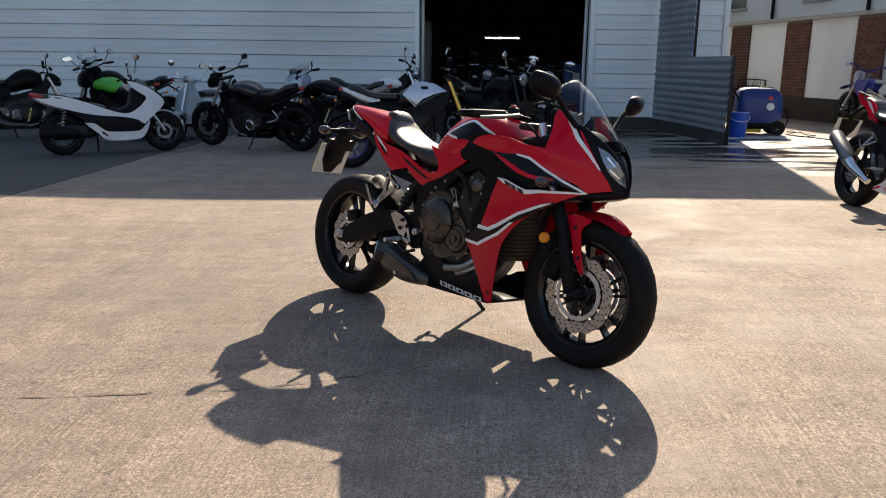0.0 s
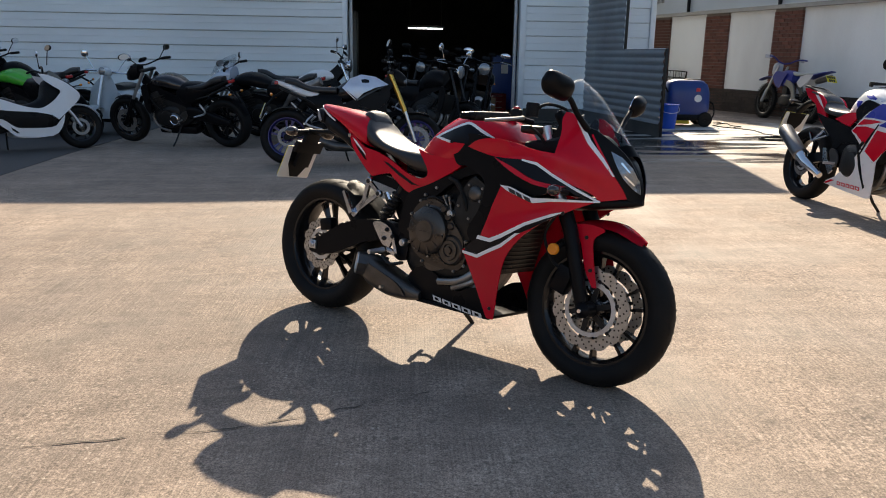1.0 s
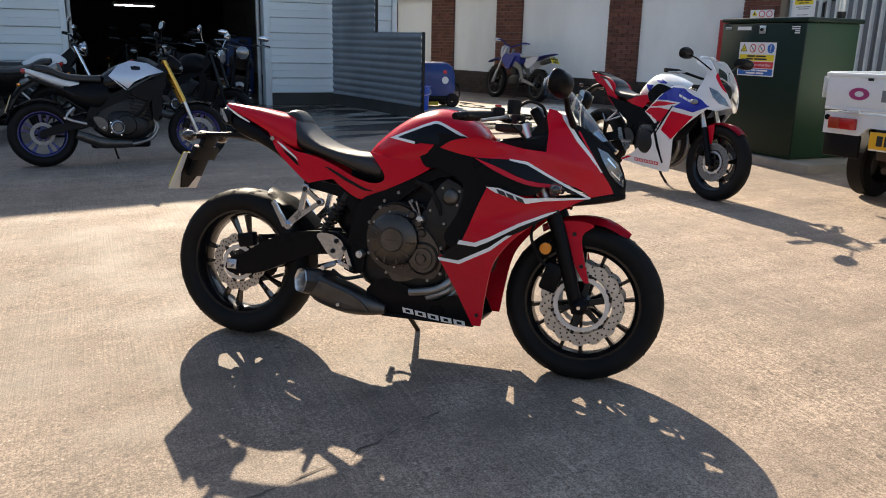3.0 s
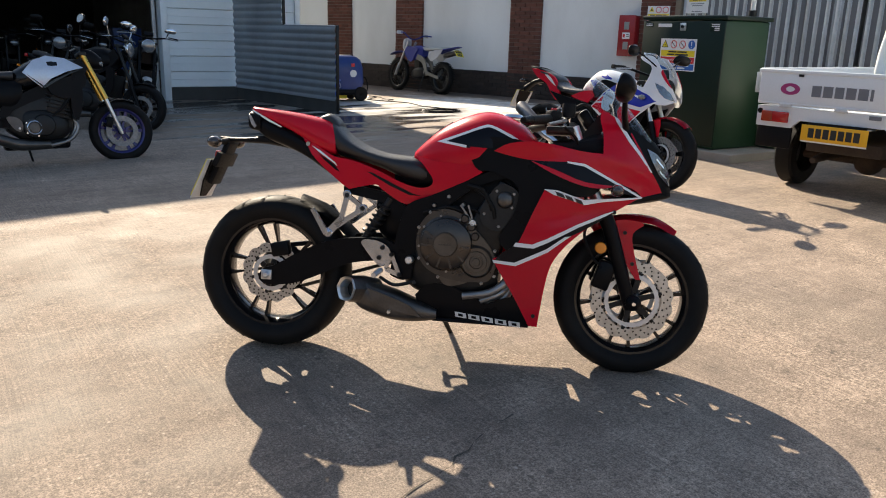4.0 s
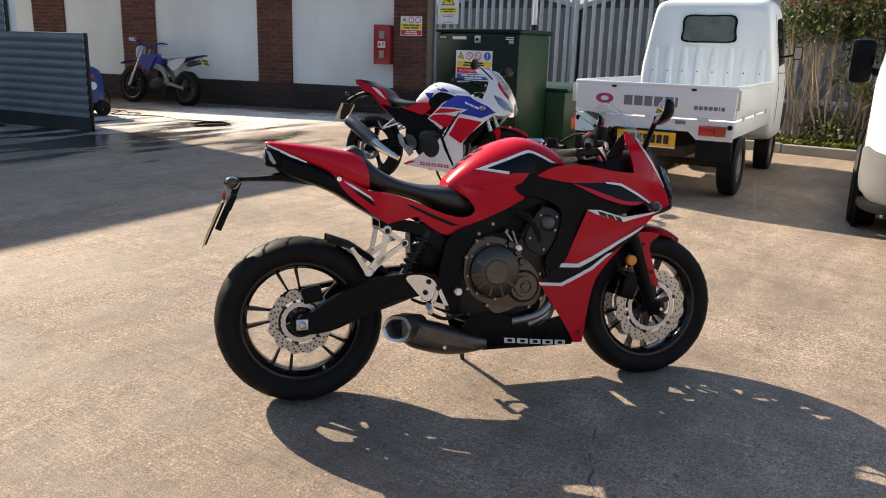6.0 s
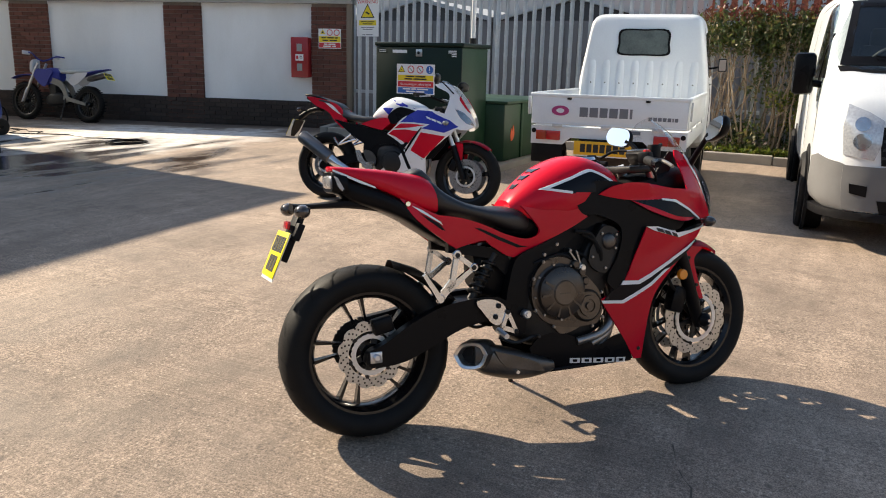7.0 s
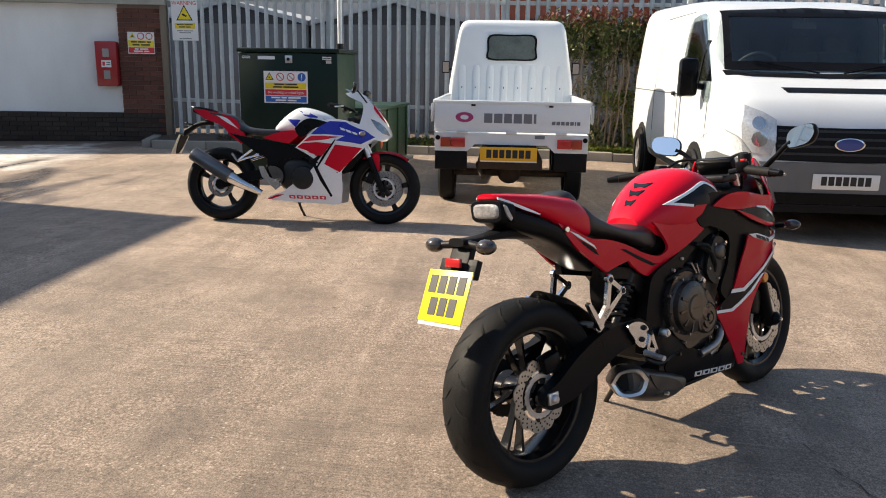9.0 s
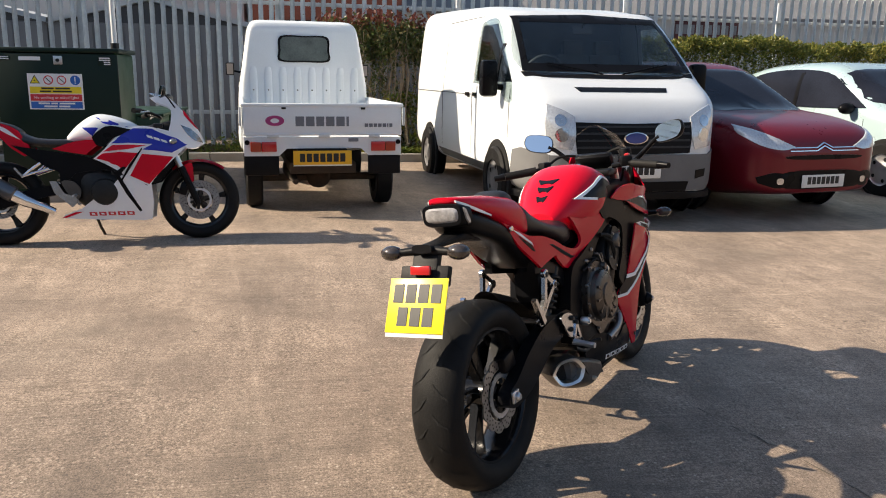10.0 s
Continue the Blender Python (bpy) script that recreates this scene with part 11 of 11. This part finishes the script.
# ---- hedge, shrub and weeds ----
def leaf_mat(name, c1, c2, c3):
    m = bpy.data.materials.new(name)
    m.use_nodes = True
    n, l = m.node_tree.nodes, m.node_tree.links
    b = n["Principled BSDF"]
    b.inputs["Roughness"].default_value = 0.42
    geo = n.new("ShaderNodeNewGeometry")
    ramp = n.new("ShaderNodeValToRGB")
    e = ramp.color_ramp.elements
    e[0].color, e[1].color = (*c1, 1), (*c3, 1)
    k = e.new(0.55)
    k.color = (*c2, 1)
    l.new(geo.outputs["Random Per Island"], ramp.inputs["Fac"])
    l.new(ramp.outputs["Color"], b.inputs["Base Color"])
    tr = n.new("ShaderNodeBsdfTranslucent")
    l.new(ramp.outputs["Color"], tr.inputs["Color"])
    mx = n.new("ShaderNodeMixShader")
    mx.inputs[0].default_value = 0.42
    l.new(b.outputs[0], mx.inputs[1])
    l.new(tr.outputs[0], mx.inputs[2])
    l.new(mx.outputs[0], n["Material Output"].inputs["Surface"])
    return m


def leaves(name, pts, size, material, seed, parent=None, up=0.25):
    """Many small folded leaves, one island each."""
    rng = np.random.default_rng(seed)
    p = np.asarray(pts, float)
    k = len(p)
    a = rng.normal(size=(k, 3))
    a[:, 2] += up
    a /= np.linalg.norm(a, axis=1)[:, None]
    b = np.cross(a, rng.normal(size=(k, 3)))
    b /= np.linalg.norm(b, axis=1)[:, None]
    c = np.cross(a, b)
    s = size * rng.uniform(0.6, 1.35, (k, 1))
    v = np.stack([p, p + a * s * 0.5 + b * s * 0.27 + c * s * 0.07, p + a * s, p + a * s * 0.5 - b * s * 0.27 + c * s * 0.07], 1).reshape(-1, 3)
    i = np.arange(k)[:, None] * 4
    f = np.concatenate([i + np.array([[0, 1, 2]]), i + np.array([[0, 2, 3]])], 0)
    me = bpy.data.meshes.new(name)
    me.from_pydata(v.tolist(), [], f.tolist())
    me.materials.append(material)
    ob = new(name, me)
    if parent is not None:
        ob.parent = parent
        ob["kind"] = "stuff"
    return ob


def hedge_leaves():
    rng = np.random.default_rng(11)
    n = 125000
    y = rng.uniform(-11, 2.9, n)
    lump = 0.10 * np.sin(y * 2.3) + 0.07 * np.sin(y * 5.1 + 1) + 0.05 * np.sin(y * 11.3)
    face = rng.random(n)
    depth = rng.exponential(0.07, n)
    u = rng.random(n)
    top = 2.08 + 0.4 * lump - 0.012 * (2.9 - y)
    front = 8.78 + 0.5 * lump
    x = np.where(face < 0.5, front + depth + 0.06 * np.sin(9 * u + 7 * y), 8.8 + 0.55 * u)
    z = np.where(face < 0.5, 0.25 + u * (top - 0.25), top - depth + 0.05 * np.sin(13 * y + 9 * u))
    x = np.where(face > 0.85, 9.35 - depth, x)
    z = np.where(face > 0.85, 0.3 + u * (top - 0.3), z)
    keep = rng.random(n) < np.where(z < 0.7, 0.45, 1.0)
    return np.stack([x, y, z], 1)[keep]


HEDGE = leaf_mat("hedge_leaf", (0.06, 0.085, 0.015), (0.15, 0.17, 0.03), (0.32, 0.27, 0.06))
SHRUB = leaf_mat("shrub_leaf", (0.04, 0.065, 0.016), (0.09, 0.12, 0.028), (0.22, 0.17, 0.07))
REDTIP = leaf_mat("red_shrub_tip", (0.08, 0.022, 0.016), (0.15, 0.035, 0.022), (0.13, 0.07, 0.03))
WEED = leaf_mat("weed_leaf", (0.06, 0.10, 0.015), (0.14, 0.19, 0.025), (0.30, 0.27, 0.04))
LITTER = leaf_mat("leaf_litter", (0.07, 0.045, 0.022), (0.13, 0.085, 0.04), (0.20, 0.15, 0.08))
TWIG = mat("bare_brown_stem", (0.34, 0.26, 0.18), 0.85, vary=0.3, scale=12, bump=0.5)


def stems(parent, x0, x1, y0, y1, top, n, seed, r=0.014, name="stem"):
    rnd = random.Random(seed)
    for i in range(n):
        x, y = rnd.uniform(x0, x1), rnd.uniform(y0, y1)
        g = ground_z(x, y) + 0.06
        pts, rr = [], []
        a, b = x, y
        lean, lean2 = rnd.uniform(-0.35, 0.35), rnd.uniform(-0.12, 0.12)
        h = top * rnd.uniform(0.75, 1.0) - g
        for k in range(7):
            q = k / 6
            pts.append((a + lean2 * q + rnd.uniform(-0.02, 0.02), b + lean * q + rnd.uniform(-0.035, 0.035), g + h * q))
            rr.append(r * rnd.uniform(0.8, 1.2) * (1 - 0.75 * q))
        bm = B()
        tube(bm, pts, rr, 6, smooth=3)
        st = part(name, bm, TWIG, parent)
        for k in range(4):
            q = rnd.randint(2, 5)
            p = Vector(pts[q])
            d = Vector((rnd.uniform(-0.25, 0.15), rnd.uniform(-0.35, 0.35), rnd.uniform(0.1, 0.45)))
            bm = B()
            tube(bm, [p, p + d * 0.5 + Vector((0, 0, -0.03)), p + d], [rr[q] * 0.6, rr[q] * 0.4, 0.002], 5, smooth=3)
            part("twig", bm, TWIG, st)


hedge = thing("hedge", pose(0, 0, 0), "long clipped yellow-green hedge in front of the fence", "hedge")
leaves("foliage", hedge_leaves(), 0.048, HEDGE, 1, hedge)
stems(hedge, 8.95, 9.2, -10, 2.7, 1.95, 26, 4, 0.02, "stem")

shrub = thing("shrub", pose(0, 0, 0), "leggy evergreen shrub with red tips and bare stems", "shrub")
stems(shrub, 8.72, 9.1, 2.9, 4.75, 2.15, 46, 8, 0.017)
rng = np.random.default_rng(3)


def clumps(n, k, spread, x, y, z, fade=None):
    """Leaf points gathered in clumps inside a box."""
    c = np.stack([rng.uniform(*x, n), rng.uniform(*y, n), rng.uniform(*z, n)], 1)
    return (c[:, None, :] + rng.normal(scale=spread, size=(n, k, 3))).reshape(-1, 3)


leaves("foliage", np.concatenate([clumps(105, 70, 0.085, (8.65, 9.25), (2.7, 4.95), (1.68, 2.1)), clumps(26, 42, 0.09, (8.7, 9.2), (2.7, 4.2), (1.0, 1.6)), clumps(42, 50, 0.09, (8.6, 9.1), (2.8, 4.6), (0.33, 0.65))]), 0.062, SHRUB, 2, shrub)
leaves("red_foliage", clumps(34, 20, 0.05, (8.65, 9.2), (2.7, 4.9), (2.08, 2.26)), 0.07, REDTIP, 4, shrub, 0.8)
leaves("yellow_foliage", clumps(22, 40, 0.06, (8.6, 8.9), (3.0, 3.9), (0.5, 1.15)), 0.06, WEED, 5, shrub)
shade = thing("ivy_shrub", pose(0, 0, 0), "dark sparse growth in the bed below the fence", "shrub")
stems(shade, 8.8, 9.05, 5.0, 6.4, 0.75, 9, 21, 0.006)
leaves("foliage", clumps(40, 30, 0.06, (8.6, 9.05), (4.9, 6.6), (0.28, 0.5)), 0.05, WEED, 6, shade)


def ground_scatter(n, x, y):
    a, b = rng.uniform(*x, n), rng.uniform(*y, n)
    a = np.clip(a + 0.25 * rng.random(n) * np.sin(b * 3), x[0], x[1])
    return np.stack([a, b, np.array([ground_z(p, q) for p, q in zip(a, b)]) + 0.115 + 0.05 * rng.random(n) ** 2], 1)


tagged(leaves("leaf_litter", ground_scatter(5200, (8.52, 9.3), (2.4, 9.8)), 0.05, LITTER, 7, None, 0.0), "dry brown leaves lying on the soil bed", "leaf litter", kind="stuff")
tagged(leaves("ground_ivy", np.concatenate([ground_scatter(4200, (8.5, 8.95), (2.6, 5.0)), ground_scatter(1300, (8.55, 8.9), (5.0, 7.0))]), 0.055, WEED, 9, None, 0.2), "low green ivy creeping over the soil bed", "ground cover", kind="stuff")

# ---- brick piers of the boundary wall ----
def brick_mesh(length):
    bm = B()
    box(bm, 0, length, -0.03, 0.05, 0, 0.065, 0.003)
    me = bpy.data.meshes.new("brick")
    bm.to_mesh(me)
    bm.free()
    me.materials.append(BRICK)
    return me


def piers():
    rnd = random.Random(6)
    shapes = {}
    rest = B()
    for k, (s0, s1) in enumerate(PIERS):
        bm = B()
        wall_slab(bm, s0 + 0.012, s1 - 0.012, 0.004, 0.048, -0.3, WTOP - 0.001)
        part("mortar_core", bm, MORTAR, wall_boundary, "", 0)
        n = max(round((s1 - s0) / 0.235), 2)
        cell = (s1 - s0) / n
        z, row = 0.20, 0
        while z < WTOP - 0.06:
            spans = [(s0 + i * cell, s0 + (i + 1) * cell) for i in range(n)] if row % 2 == 0 else [(s0, s0 + cell / 2)] + [(s0 + (i + 0.5) * cell, s0 + (i + 1.5) * cell) for i in range(n - 1)] + [(s1 - cell / 2, s1)]
            for a, b in spans:
                out = 0.030 + rnd.uniform(0.0, 0.005)
                m = wall_frame(b - 0.005, out, z)
                key = round(b - a - 0.010, 4)
                if key not in shapes:
                    shapes[key] = brick_mesh(key)
                if k < 4:
                    ob = new("brick", shapes[key])
                    ob.parent = wall_boundary
                    ob.matrix_world = m
                else:
                    box(rest, 0, key, -0.03, 0.05, 0, 0.065, 0.0, m)
            z += 0.0755
            row += 1
    r = part("brick_rest", rest, BRICK, wall_boundary, "", 0)
    r["kind"] = "stuff"


piers()


# ---- courses of the boundary wall's plinth ----
def plinth_courses():
    rnd = random.Random(12)
    full = B()
    box(full, 0, 0.215, -0.012, 0.03, 0, 0.064, 0.003)
    me = bpy.data.meshes.new("plinth_brick")
    full.to_mesh(me)
    full.free()
    me.materials.append(PLINTH)
    rest = B()
    for row in range(7):
        z = 0.132 + 0.0755 * row
        for i in range(73):
            b = -0.45 + 0.225 * i + (0.1125 if row % 2 else 0)
            m = wall_frame(b, 0.056 + rnd.uniform(0, 0.006), z)
            if i < 42:
                ob = new("brick", me)
                ob.parent = wall_plinth
                ob.matrix_world = m
            else:
                box(rest, 0, 0.215, -0.012, 0.03, 0, 0.064, 0.0, m)
    r = part("brick_rest", rest, PLINTH, wall_plinth, "", 0)
    r["kind"] = "stuff"


plinth_courses()
